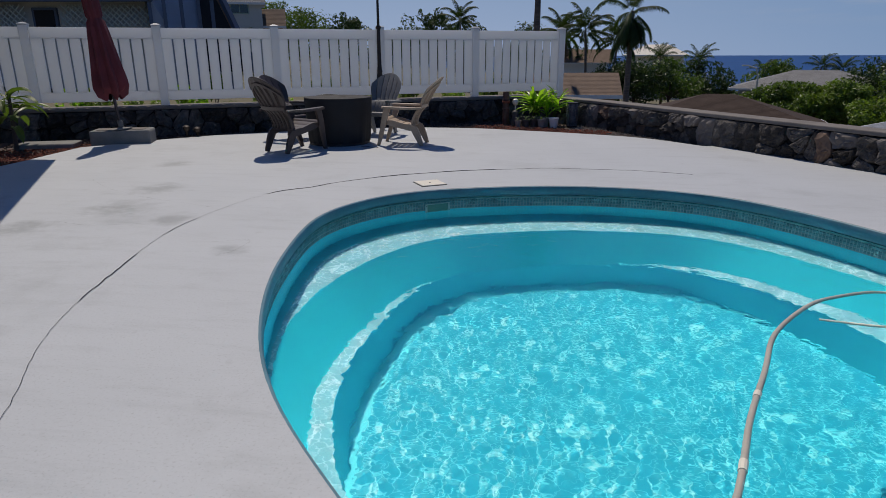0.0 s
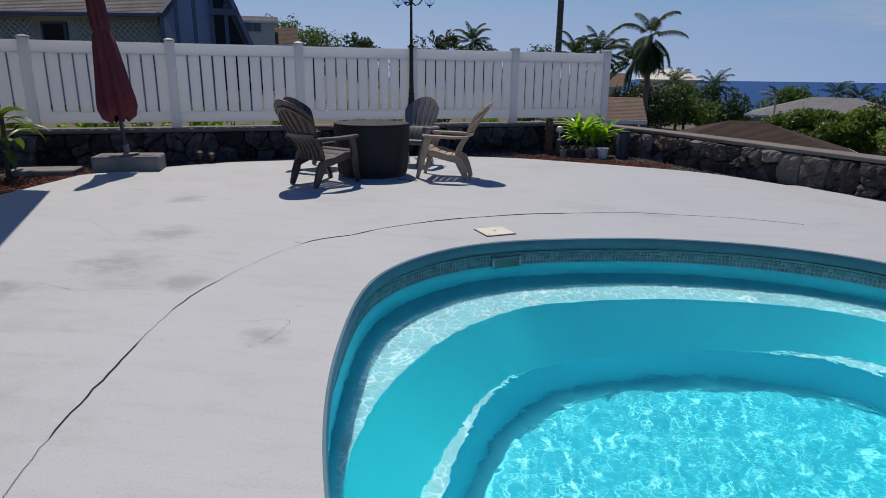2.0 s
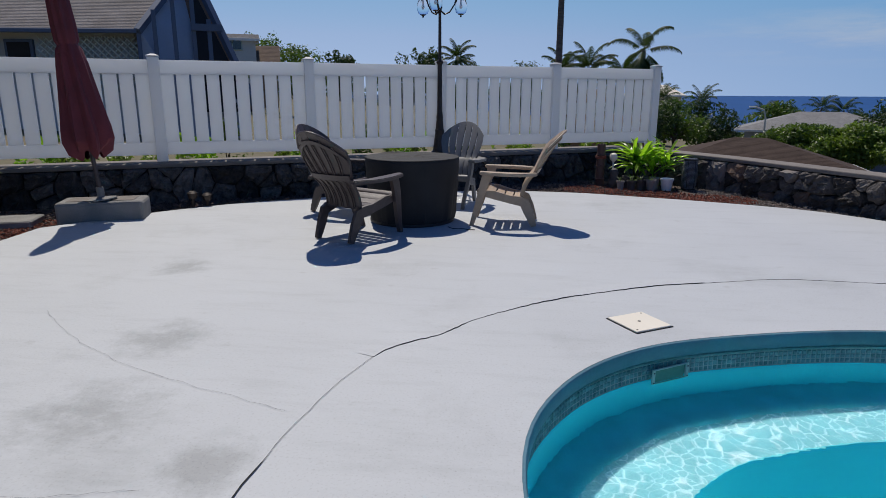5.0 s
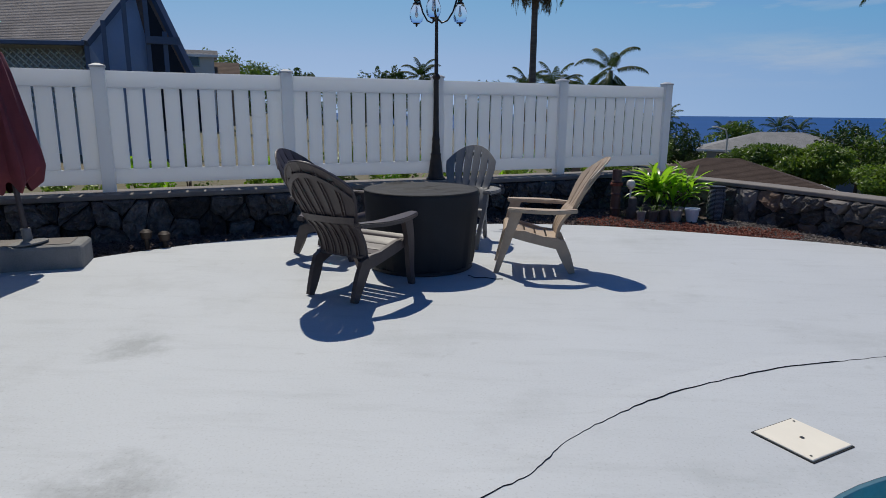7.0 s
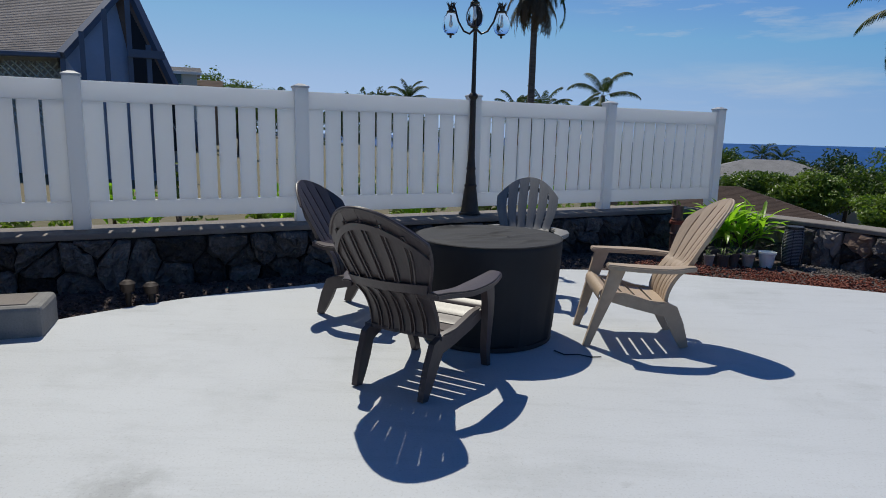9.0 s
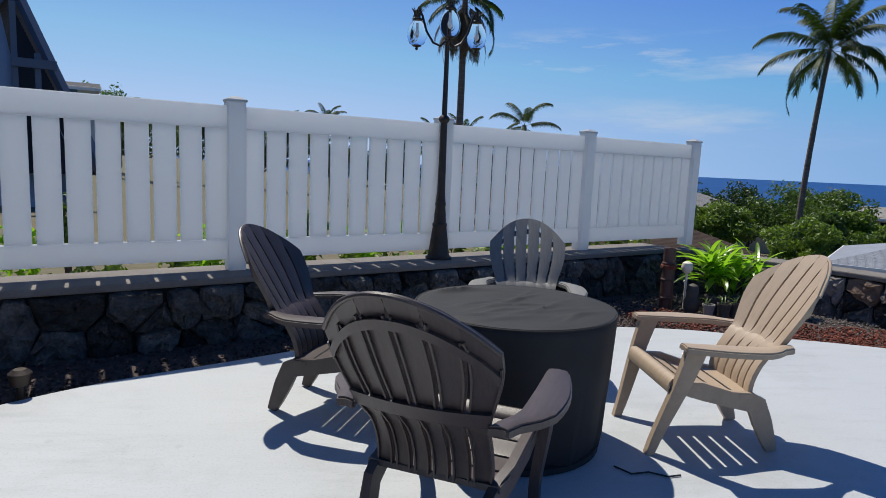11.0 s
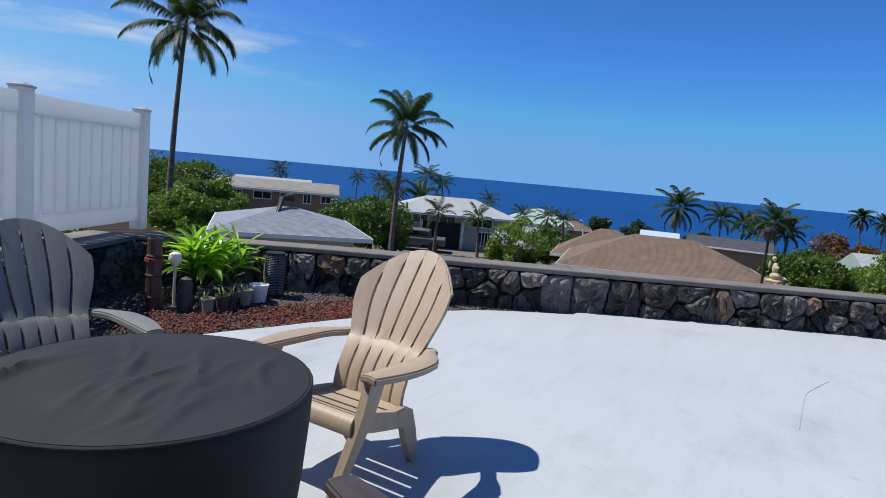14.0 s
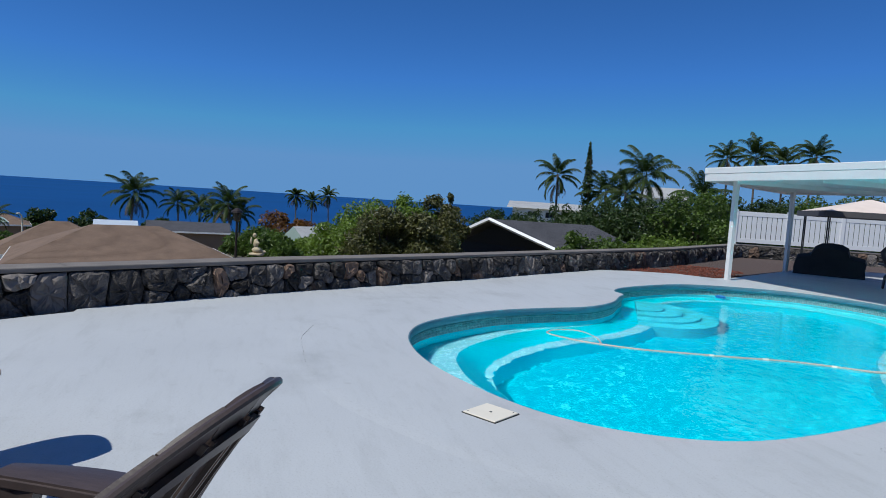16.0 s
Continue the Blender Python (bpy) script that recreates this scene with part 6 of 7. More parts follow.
# broad trees: azimuth, distance, elevation of the crown, radius, tint
TREES = [(102.0, 30, -0.2, 2.4, 2), (105.0, 29, 0.3, 2.0, 2), (107.6, 30, 0.7, 1.5, 3), (109.0, 32, 0.8, 0.9, 3), (103.2, 27, -0.6, 1.8, 3), (106.3, 27, -1.2, 1.6, 3), (99.6, 31, -2.0, 1.8, 2), (113.5, 60, -0.2, 2.6, 0), (100.8, 32, -1.6, 1.6, 2),
         (119.5, 42, 0.4, 2.4, 0), (122.8, 40, 1.2, 2.8, 0), (125.5, 40, 1.8, 3.0, 0), (128.0, 40, 1.5, 2.8, 0), (130.5, 38, 2.0, 2.8, 1), (133.0, 42, 2.0, 3.0, 0), (136.5, 42, 2.2, 3.2, 0), (140.5, 42, 2.4, 3.2, 1), (145, 42, 2.4, 3.2, 0), (150, 40, 2.2, 3.2, 0),
         (116.2, 50, -0.2, 2.2, 0), (120.5, 30, -1.9, 1.5, 1), (127.5, 31, -1.9, 1.6, 2), (124.3, 31, -2.2, 1.5, 1),
         (34.5, 52, -0.6, 3.2, 0), (36.5, 50, -0.3, 3.0, 1), (38.8, 55, -0.6, 2.8, 1), (33.0, 45, -2.4, 2.2, 2), (41.0, 38, -2.7, 1.8, 1), (39.3, 40, -3.2, 1.8, 2), (53.8, 40, -3.1, 2.2, 1), (55.6, 38, -2.7, 2.2, 1), (57.0, 42, -3.2, 2.0, 1), (69.5, 45, -3.6, 2.0, 2), (71.8, 44, -3.8, 2.0, 1),
         (92.6, 60, -3.4, 2.4, 1), (95.0, 60, -3.9, 2.2, 0), (91.0, 60, -3.8, 2.0, 1), (97.2, 45, -4.0, 2.0, 2), (96.4, 47, -4.3, 1.6, 1), (98.6, 46, -3.9, 1.5, 1), (76.0, 90, -2.7, 2.4, 0), (79.0, 95, -2.5, 2.6, 0), (84.4, 95, -2.9, 2.6, 0), (72.5, 90, -3.0, 2.4, 0),
         (-21.3, 60, 3.7, 3.4, 1), (-18.2, 60, 3.2, 3.2, 1), (-14.0, 70, 2.4, 3.0, 0), (-8.6, 75, 2.5, 3.4, 0), (-5.6, 75, 2.8, 2.4, 0), (-2.5, 70, 2.0, 3.0, 0), (3.0, 70, 1.2, 3.4, 0), (8.5, 60, 0.4, 3.0, 0),
         (13.0, 50, -0.6, 3.0, 0), (15.0, 50, -0.6, 3.0, 0), (17.5, 55, -0.3, 3.0, 1), (19.6, 60, -0.4, 3.0, 0), (24.8, 68, -0.6, 3.0, 1), (27.5, 50, -2.6, 2.4, 1), (29.5, 45, -2.7, 2.2, 1), (26.4, 46, -3.2, 2.0, 1), (31.3, 45, -2.6, 2.2, 2), (30.8, 62, -1.2, 2.6, 0), (-24.6, 46, 3.0, 2.4, 2),
         (40.8, 46, -0.9, 2.6, 1), (42.2, 41, -2.4, 1.8, 2), (39.6, 33, -3.3, 1.8, 2), (68.2, 41, -4.3, 1.5, 2), (70.4, 41, -4.9, 1.3, 1), (93.4, 40, -4.0, 1.6, 1)]
TINT = [(M_LEAF_DARK, "dense dark green broad-leaved tree on the slope"), (M_LEAF, "mid-green broad-leaved tree on the slope"), (M_LEAF_LIGHT, "light green bushy tree on the slope"), (M_LEAF_OLIVE, "olive green tree with sparse twiggy crown")]
for i, (az, d, el, r, tint) in enumerate(TREES):
    x, y = at_az(az, d)
    zb = ground_z(x, y)
    zt = max(z_el(el + (1.5 if az < 6 else 0), d), zb + 2.0)
    tree(x, y, zb, zt - zb, r, 300 + i, TINT[tint][0], TINT[tint][1], n=9500 if d < 48 else 5000, leaf=0.034 + 0.0019 * d, blobs=26)
x, y = at_az(94.2, 85)
tree(x, y, ground_z(x, y), z_el(-1.9, 85) - ground_z(x, y), 4.6, 77, M_ORANGE_FLOWER, "wide tree covered in orange blossom", n=2600, leaf=0.26, blobs=10)

# pale blossom over the shrub beside the sage house
x, y = at_az(69.0, 39)
zb = ground_z(x, y)
pm = tree(x, y, zb, z_el(-3.9, 39) - zb, 1.7, 78, M_LEAF_LIGHT, "pale flowering frangipani tree with thin branches", n=2200, leaf=0.09, blobs=16)
rgf = random.Random(79)
vs, fs = [], []
hh = z_el(-3.9, 39) - zb
leaf_cloud(vs, fs, [((rgf.uniform(-1.3, 1.3), rgf.uniform(-1.3, 1.3), hh * rgf.uniform(0.55, 0.95)), (0.3, 0.3, 0.2)) for _ in range(16)], 420, 0.07, rgf)
pyd("blossom", vs, fs, M_WHITE_PAINT, pm, "clusters of white blossom")

# low woods down the slope, far off
rgw = random.Random(9)
vs, fs = [], []
for k in range(420):
    az = rgw.uniform(8, 150)
    d = rgw.uniform(95, 235)
    x, y = at_az(az, d)
    zg = ground_z(x, y)
    top = z_el(-3.7 - 0.5 * rgw.random() if az < 112 else -1.6, d)
    hh = max(1.5, min(top - zg, 9))
    r = rgw.uniform(2.5, 5)
    leaf_cloud(vs, fs, [((x, y, zg + hh * 0.5), (r, r, hh * 0.5))], 170, 0.55, rgw)
w = pyd("far_woods", vs, fs, M_LEAF_DARK)
tagged(w, "dark green woods on the slope above the shore", "woods", kind="stuff")

# shrubs just behind the fence
for i in range(22):
    s = 0.3 + 0.62 * i
    x, y = fence_at(s, -0.75 - 0.35 * ((i * 7) % 3))
    tree(x, y, -0.25, 0.80 + 0.12 * ((i * 5) % 3), 0.45, 600 + i, (M_LEAF_LIGHT, M_LEAF, M_LEAF_TI)[i % 3], "low leafy shrub behind the fence", n=520, leaf=0.05, name="shrub", blobs=5)
bm = bmesh.new()
prism(bm, [fence_at(14, -0.25), fence_at(14, -6.0), fence_at(-0.6, -6.0), fence_at(-0.6, -0.25)], -1.6, 0.1)
thing("upper_bank", bm, M_GROUND, "grassy bank behind the fence", "bank", kind="structure")
# big-leaved plant at the bed's end
rgp = random.Random(15)
pl = base("large_leaf_plant", "dark green large-leaved plant beside the deck", "plant", m=pose(-5.95, 8.3, LOT_Z))
for k in range(16):
    bm = bmesh.new()
    strap_leaf(bm, (rgp.uniform(-0.1, 0.1), rgp.uniform(-0.1, 0.1), rgp.uniform(0.3, 0.75)), rgp.uniform(0, 6.28), rgp.uniform(0.35, 0.55), 0.14, rgp.uniform(0.2, 0.9), 1.5)
    part("leaf", bm, M_LEAF, pl, smooth=True)
bm = bmesh.new()
tube(bm, [(0, 0, -0.02), (0.02, 0.03, 0.8)], [0.03, 0.02], 8)
part("stem", bm, M_BARK, pl)
# ---- houses ----
M_BROWNROOF = material("brown_shingle", (0.20, 0.135, 0.095), rough=0.9, var=0.2, scale=1.5, fine=14, bump=0.5, bump_dist=0.03, island=0.05)
M_GREYROOF = material("grey_shingle", (0.21, 0.208, 0.208), rough=0.75, var=0.2, scale=1.5, fine=14, bump=0.5, bump_dist=0.03, island=0.06)
M_DARKROOF = material("charcoal_shingle", (0.075, 0.075, 0.085), rough=0.85, var=0.2, scale=1.5, fine=14, bump=0.5, bump_dist=0.03, island=0.05)
M_ORANGEROOF = material("orange_tile", (0.36, 0.14, 0.07), rough=0.85, var=0.2, scale=2, fine=14, bump=0.4, bump_dist=0.03)
M_METALROOF = material("pale_metal_roof", (0.47, 0.47, 0.46), rough=0.5, var=0.08, scale=1, fine=10, bump=0.2)
# brown darkened in its colour, for a roof that stands against the light
M_BACKLIT_BROWNROOF = material("backlit_brown_shingle", (0.075, 0.052, 0.042), rough=0.95, var=0.25, scale=1.5, fine=14, bump=0.5, bump_dist=0.03, spec=0.2)
M_OLDROOF = material("weathered_shingle", (0.36, 0.31, 0.27), rough=0.9, var=0.25, scale=1.5, fine=14, bump=0.5, bump_dist=0.03)
M_TANWALL = material("tan_siding", (0.30, 0.20, 0.135), rough=0.85, var=0.1, scale=1, fine=12, bump=0.2)
M_GREENWALL = material("sage_siding", (0.33, 0.42, 0.37), rough=0.8, var=0.08, scale=1, fine=12, bump=0.2)
M_BLUEWALL = material("blue_grey_siding", (0.36, 0.41, 0.50), rough=0.8, var=0.1, scale=1, fine=12, bump=0.2)
M_BLUETRIM = material("slate_blue_trim", (0.09, 0.125, 0.19), rough=0.7, var=0.1, scale=2, fine=20, bump=0.1)
M_GREYWALL = material("grey_siding", (0.56, 0.57, 0.55), rough=0.8, var=0.08, scale=1, fine=12, bump=0.2)
M_DRABROOF = material("drab_roof", (0.30, 0.285, 0.25), rough=0.85, var=0.15, scale=1.5, fine=14, bump=0.4, bump_dist=0.03)
# near-black colour stands in for shade inside openings and under eaves
M_INTERIOR_SHADE = material("interior_shade", (0.02, 0.02, 0.022), rough=0.9, var=0.1, bump=0)


def shingles(parent, quad, mat, rows):
    """Overlapping courses on a roof slope: quad is eave start, eave end, ridge end, ridge start."""
    a, b, c, d = [Vector(p) for p in quad]
    nrm = (b - a).cross(d - a).normalized()
    if nrm.z < 0:
        nrm = -nrm
    bm = bmesh.new()
    rows = int(rows * 2.2)
    prev = None
    for k in range(rows + 1):
        t = k / rows
        p, q = a + (d - a) * t, b + (c - b) * t
        lo = (bm.verts.new(p - nrm * 0.02), bm.verts.new(q - nrm * 0.02)) if prev is None else None
        if prev is not None:
            under = (bm.verts.new(p + nrm * 0.02), bm.verts.new(q + nrm * 0.02))
            bm.faces.new((prev[0], prev[1], under[1], under[0]))
            lo = under
        if k < rows:
            top = (bm.verts.new(p + nrm * 0.026), bm.verts.new(q + nrm * 0.026))
            bm.faces.new((lo[0], lo[1], top[1], top[0]))
            prev = top
    return part("roof_slope", bm, mat, parent)


def hip_house(name, x, y, ang, lx, ly, z0, ze, zr, over, wall_mat, roof_mat, label, rows=12, ridge=0.4, gable=False):
    """A house with a hipped (or gabled) roof; local x is its length. Windows are added by the caller."""
    h = base(name, label, "house", m=pose(x, y, 0, 0, 0, ang))
    part("wall", boxed((0, 0, (z0 + ze) / 2), (lx, ly, ze - z0), bevel=0.02), wall_mat, h)
    ex, ey = lx / 2 + over, ly / 2 + over
    rx = lx / 2 + over if gable else max(0.02, lx * ridge / 2)
    zf = ze - 0.12
    A, B, C, D = (-ex, -ey, zf), (ex, -ey, zf), (ex, ey, zf), (-ex, ey, zf)
    R0, R1 = (-rx, 0, zr), (rx, 0, zr)
    bm = bmesh.new()
    va = [bm.verts.new(p) for p in (A, B, C, D, R0, R1)]
    for f in ((0, 1, 5, 4), (2, 3, 4, 5), (1, 2, 5), (3, 0, 4), (3, 2, 1, 0)):
        bm.faces.new([va[i] for i in f])
    part("roof", bm, wall_mat if gable else roof_mat, h)
    shingles(h, (A, B, R1, R0), roof_mat, rows)
    shingles(h, (C, D, R0, R1), roof_mat, rows)
    if not gable:
        shingles(h, (B, C, R1, R1), roof_mat, rows)
        shingles(h, (D, A, R0, R0), roof_mat, rows)
    for c, s in (((0, -ey, zf - 0.05), (2 * ex, 0.04, 0.16)), ((0, ey, zf - 0.05), (2 * ex, 0.04, 0.16))) + ((((ex, 0, zf - 0.05), (0.04, 2 * ey, 0.16)), ((-ex, 0, zf - 0.05), (0.04, 2 * ey, 0.16))) if not gable else ()):
        part("fascia", boxed(c, s), M_WHITE_PAINT, h)
    return h


def window(parent, x, y, z, w, hgt, side=-1, frame_mat=None, mull=1):
    """A framed window in a wall that faces local -y (side -1) or +y."""
    fr = part("window", boxed((x, y + side * 0.02, z), (w + 0.16, 0.08, hgt + 0.16), bevel=0.01), frame_mat or M_WHITE_PAINT, parent)
    part("pane", boxed((x, y + side * 0.05, z), (w, 0.04, hgt)), M_PANE, fr)
    for k in range(mull):
        part("mullion", boxed((x - w / 2 + w * (k + 1) / (mull + 1), y + side * 0.07, z), (0.05, 0.03, hgt)), frame_mat or M_WHITE_PAINT, fr)


def oriented(az, d, turn=0.0):
    """Plan place at an azimuth and distance, and the angle at which local -y faces the terrace."""
    x, y = at_az(az, d)
    return x, y, -az + turn


# grey shingle roof just under the wall
# the sun's glare on the shingles is put into this paler base colour
M_SHEENROOF = material("glare_paled_shingle", (0.36, 0.37, 0.40), rough=0.45, color2=(0.20, 0.205, 0.22), scale=3.0, fine=9, bump=0.5, bump_dist=0.03)
x, y, a = oriented(48.3, 27, 4)
h = hip_house("house", x, y, a, 4.7, 6.0, -5.0, z_el(-6.25, 25) + 0.1, z_el(-4.25, 27), 0.6, M_GREYWALL, M_SHEENROOF, "low house with a grey shingle hip roof paled for sun glare", 16, ridge=0.12)
part("roof_pipe", tube(bmesh.new(), [(-0.5, -1.0, z_el(-3.9, 27) - 0.55), (-0.25, -0.2, z_el(-3.9, 27) + 0.18), (0.15, 0.0, z_el(-3.9, 27) + 0.25)], [0.07, 0.12, 0.2], 10), M_BLACK, h, "dark solar tank on the roof")
for px, py, pz in ((1.3, -1.6, -0.75), (-1.9, -1.8, -0.85)):
    part("vent_pipe", tube(bmesh.new(), [(px, py, z_el(-3.95, 27) + pz - 0.3), (px, py, z_el(-3.95, 27) + pz + 0.25)], 0.06, 8), M_BLACK, h)
# long tan house behind it
x, y, a = oriented(47.2, 56, -4)
h = hip_house("house", x, y, a, 9.6, 7.0, -6.0, z_el(-2.7, 52.5), z_el(-1.95, 56), 0.35, M_TANWALL, M_DRABROOF, "two-storey tan house with white windows and a pale roof", 8, gable=True)
for wx, ww in ((-4.2, 0.5), (-2.9, 0.7), (-0.9, 1.3), (1.0, 1.0), (2.6, 0.5), (4.1, 0.7)):
    window(h, wx, -3.5, z_el(-3.35, 52.5), ww, 0.75 if ww < 0.6 else 0.5)
    window(h, wx, -3.5, z_el(-5.2, 54), ww, 0.9)
x, y, a = oriented(46.8, 80, -3)
hip_house("house", x, y, a, 8.0, 6.0, -6.0, z_el(-2.2, 78), z_el(-1.75, 80), 0.5, M_GREYWALL, M_METALROOF, "house with a low pale roof", 6, gable=True)
x, y, a = oriented(36.0, 62, 10)
h = hip_house("house", x, y, a, 6.5, 5.0, -7.0, z_el(-3.9, 60), z_el(-2.9, 62), 0.5, M_LIDMAT, M_ORANGEROOF, "small house with an orange tiled roof", 8, ridge=0.5)
for wx in (-2, 0.2, 2.1):
    window(h, wx, -2.5, z_el(-4.6, 60), 0.9, 0.9)
# sage house with garage, porch stair and pickup
x, y, a = oriented(62.6, 52, 6)
ZB = z_el(-6.55, 50)
h = hip_house("house", x, y, a, 8.6, 7.0, ZB - 1, z_el(-3.45, 50), z_el(-2.15, 52), 0.7, M_GREENWALL, M_METALROOF, "two-storey sage green house with a white roof and garage", 10, ridge=0.45)
for wx, ww in ((-2.6, 1.1), (-0.5, 1.2), (2.2, 1.5)):
    window(h, wx, -3.5, z_el(-4.0, 50), ww, 0.8)
window(h, 2.6, -3.5, z_el(-5.5, 50), 1.2, 1.0, mull=4)
# dark panel on the solid wall, coloured as the garage's inner shade
part("garage", boxed((-0.9, -3.52, ZB + 1.0), (2.9, 0.12, 2.0)), M_INTERIOR_SHADE, h, "dark panel for the shade inside the garage")
for wx in (-2.5, 0.7):
    part("garage_post", boxed((wx, -3.58, ZB + 1.05), (0.22, 0.12, 2.1)), M_WHITE_PAINT, h)
st = base("porch_stair", "white porch stair with railings", "stair", m=h.matrix_world @ Matrix.Translation((4.2, -4.6, ZB)))
for k in range(5):
    part("step", boxed((0, -0.25 * k, 1.0 - 0.2 * k), (1.2, 0.28, 0.06)), M_WHITE_PAINT, st)
for sx in (-0.6, 0.6):
    part("rail", tube(bmesh.new(), [(sx, 0.1, 1.9), (sx, -1.1, 0.95)], 0.05, 6), M_WHITE_PAINT, st)
    for k in range(5):
        part("baluster", boxed((sx, -0.25 * k, 1.3 - 0.2 * k), (0.06, 0.06, 1.0)), M_WHITE_PAINT, st)
x, y = at_az(61.5, 47)
bm = bmesh.new()
prism(bm, [at_az(56.5, 42), at_az(69.5, 42), at_az(70, 51), at_az(57, 51)], ZB - 0.9, ZB - 0.02)
thing("driveway", bm, M_ASPHALT, "pale paved driveway before the sage house", "driveway", kind="structure")
tk = base("pickup_truck", "grey pickup truck parked on the driveway", "truck", m=pose(*at_az(59.6, 46), ZB + 0.02, 0, 0, -64))
M_CAR = material("grey_car_paint", (0.16, 0.16, 0.17), rough=0.3, var=0.05, bump=0)
bm = boxed((0, 0, 0.72), (4.6, 1.75, 0.55), bevel=0.1, seg=2)
part("body", bm, M_CAR, tk)
bm = boxed((0.25, 0, 1.25), (1.9, 1.55, 0.6), bevel=0.16, seg=2)
part("cab", bm, M_CAR, tk)
part("side_window", boxed((0.25, -0.79, 1.28), (1.5, 0.03, 0.34)), M_PANE, tk)
for wx in (-1.45, 1.45):
    for wy in (-0.82, 0.82):
        wh = part("wheel", lathe(bmesh.new(), [(0.2, -0.11), (0.36, -0.10), (0.38, 0), (0.36, 0.10), (0.2, 0.11)], 18), M_BLACK, tk)
        wh.matrix_basis = pose(wx, wy, 0.38, 90, 0, 0)
# pale-roofed house in the trees
x, y, a = oriented(70.5, 66, 0)
hip_house("house", x, y, a, 6.0, 5.0, -9.0, z_el(-3.6, 64), z_el(-2.4, 66), 0.6, M_WHITE_PAINT, material("pale_green_roof", (0.38, 0.50, 0.42), rough=0.7, var=0.1), "house with a pale green hip roof among palms", 8, ridge=0.2)
# broad brown hip roof
x, y, a = oriented(81.5, 34, 4)
h = hip_house("house", x, y, a, 8.4, 7.4, -6.0, z_el(-6.6, 31), z_el(-3.7, 34.5), 0.7, M_LIDMAT, M_BROWNROOF, "low house with a broad brown shingle hip roof", 18, ridge=0.35)
x, y, a = oriented(76.8, 40, 0)
hip_house("house", x, y, a, 5.0, 5.0, -6.0, z_el(-5.9, 38), z_el(-3.6, 40), 0.6, M_LIDMAT, M_BROWNROOF, "wing with a brown shingle hip roof", 14, ridge=0.2)
x, y, a = oriented(81.0, 75, 0)
hip_house("house", x, y, a, 3.6, 4.0, -8.0, z_el(-3.7, 74), z_el(-3.3, 75), 0.3, M_GREYWALL, material("blue_white_roof", (0.55, 0.62, 0.70), rough=0.5, var=0.05), "house with a pale bluish metal roof", 6, gable=True)
x, y, a = oriented(86.5, 70, 0)
hip_house("house", x, y, a, 7.0, 5.0, -8.0, z_el(-3.9, 68), z_el(-3.2, 70), 0.5, M_TANWALL, M_DARKROOF, "house with a dark roof behind palms", 6, gable=True)
x, y, a = oriented(73.2, 85, 0)
hip_house("house", x, y, a, 5.0, 5.0, -9.0, z_el(-3.8, 83), z_el(-3.1, 85), 0.5, M_TANWALL, M_BROWNROOF, "house with a small brown roof far down the slope", 6, ridge=0.3)
# pale gable among the bushes
x, y, a = oriented(97.3, 52, 35)
hip_house("house", x, y, a, 4.0, 3.4, -8.0, z_el(-4.4, 52), z_el(-3.1, 52), 0.4, M_GREENWALL, M_METALROOF, "small house with a pale gable roof", 8, gable=True)
# charcoal gable with white barge boards
x, y = at_az(118.2, 33)
gx = base("house", "house with a charcoal shingle gable roof and white trim", "house", m=pose(x, y, 0, 0, 0, -118.2 + 14))
zr, ze = z_el(-1.45, 33), z_el(-3.9, 31)
A, B, R0, R1 = (-0.1, -3.0, ze), (4.6, -3.0, ze), (-3.1, 0.4, zr), (2.4, 0.4, zr)
C, D = (4.6, 3.8, ze), (-4.9, 3.8, ze)
shingles(gx, (A, B, R1, R0), M_DARKROOF, 18)
shingles(gx, (C, D, R0, R1), M_DARKROOF, 18)
part("wall", boxed((2.6, 0.6, ze - 2.2), (3.0, 5.6, 4.4)), M_WHITE_PAINT, gx)
# flat sheet closes the gable, coloured dark for the carport's inner shade
bm = bmesh.new()
va = [bm.verts.new(p) for p in ((0.4, -2.6, ze - 2.0), (0.4, -2.6, ze - 0.1), (-2.5, 0.4, zr - 0.2), (-4.2, 3.4, ze - 0.1), (-4.2, 3.4, ze - 2.0))]
bm.faces.new(va)
part("gable_wall", bm, M_INTERIOR_SHADE, gx, "dark sheet for the shade inside the carport")
for p, q in ((A, R0), (D, R0)):
    part("barge_board", tube(bmesh.new(), [Vector(p) + Vector((-0.05, 0, 0.0)), Vector(q) + Vector((-0.05, 0, 0.0))], 0.11, 4), M_WHITE_PAINT, gx)
bm = bmesh.new()
va = [bm.verts.new(p) for p in (B, C, R1)]
bm.faces.new(va)
part("hip_end", bm, M_DARKROOF, gx)
# white house with flat eaves
x, y, a = oriented(118.2, 75, 0)
h = hip_house("house", x, y, a, 8.5, 6.0, -4.0, z_el(0.0, 73), z_el(0.38, 75), 0.6, M_WHITE_PAINT, M_METALROOF, "white two-storey house among trees", 6, gable=True)
for wx in (-2, 0, 2):
    window(h, wx, -3.0, z_el(-0.7, 73), 1.0, 0.6)
x, y, a = oriented(127.8, 60, 20)
hip_house("house", x, y, a, 3.0, 3.0, -3.0, z_el(1.6, 59), z_el(2.3, 60), 0.3, M_WHITE_PAINT, M_METALROOF, "white gable roof above the trees", 5, gable=True)
# brown and grey roofs past the fence's end
hip_house("house", 10.2, 33.5, -14, 9.0, 7.5, -6.0, -2.1, -0.75, 0.7, M_TANWALL, M_BACKLIT_BROWNROOF, "low house with a brown hip roof darkened as if backlit", 16, ridge=0.15)
h = hip_house("house", 26.0, 61.7, -22, 11.5, 7.0, -7.0, -1.7, -0.35, 0.8, M_BLUEWALL, M_GREYROOF, "two-storey house with a grey hip roof", 12, ridge=0.3)
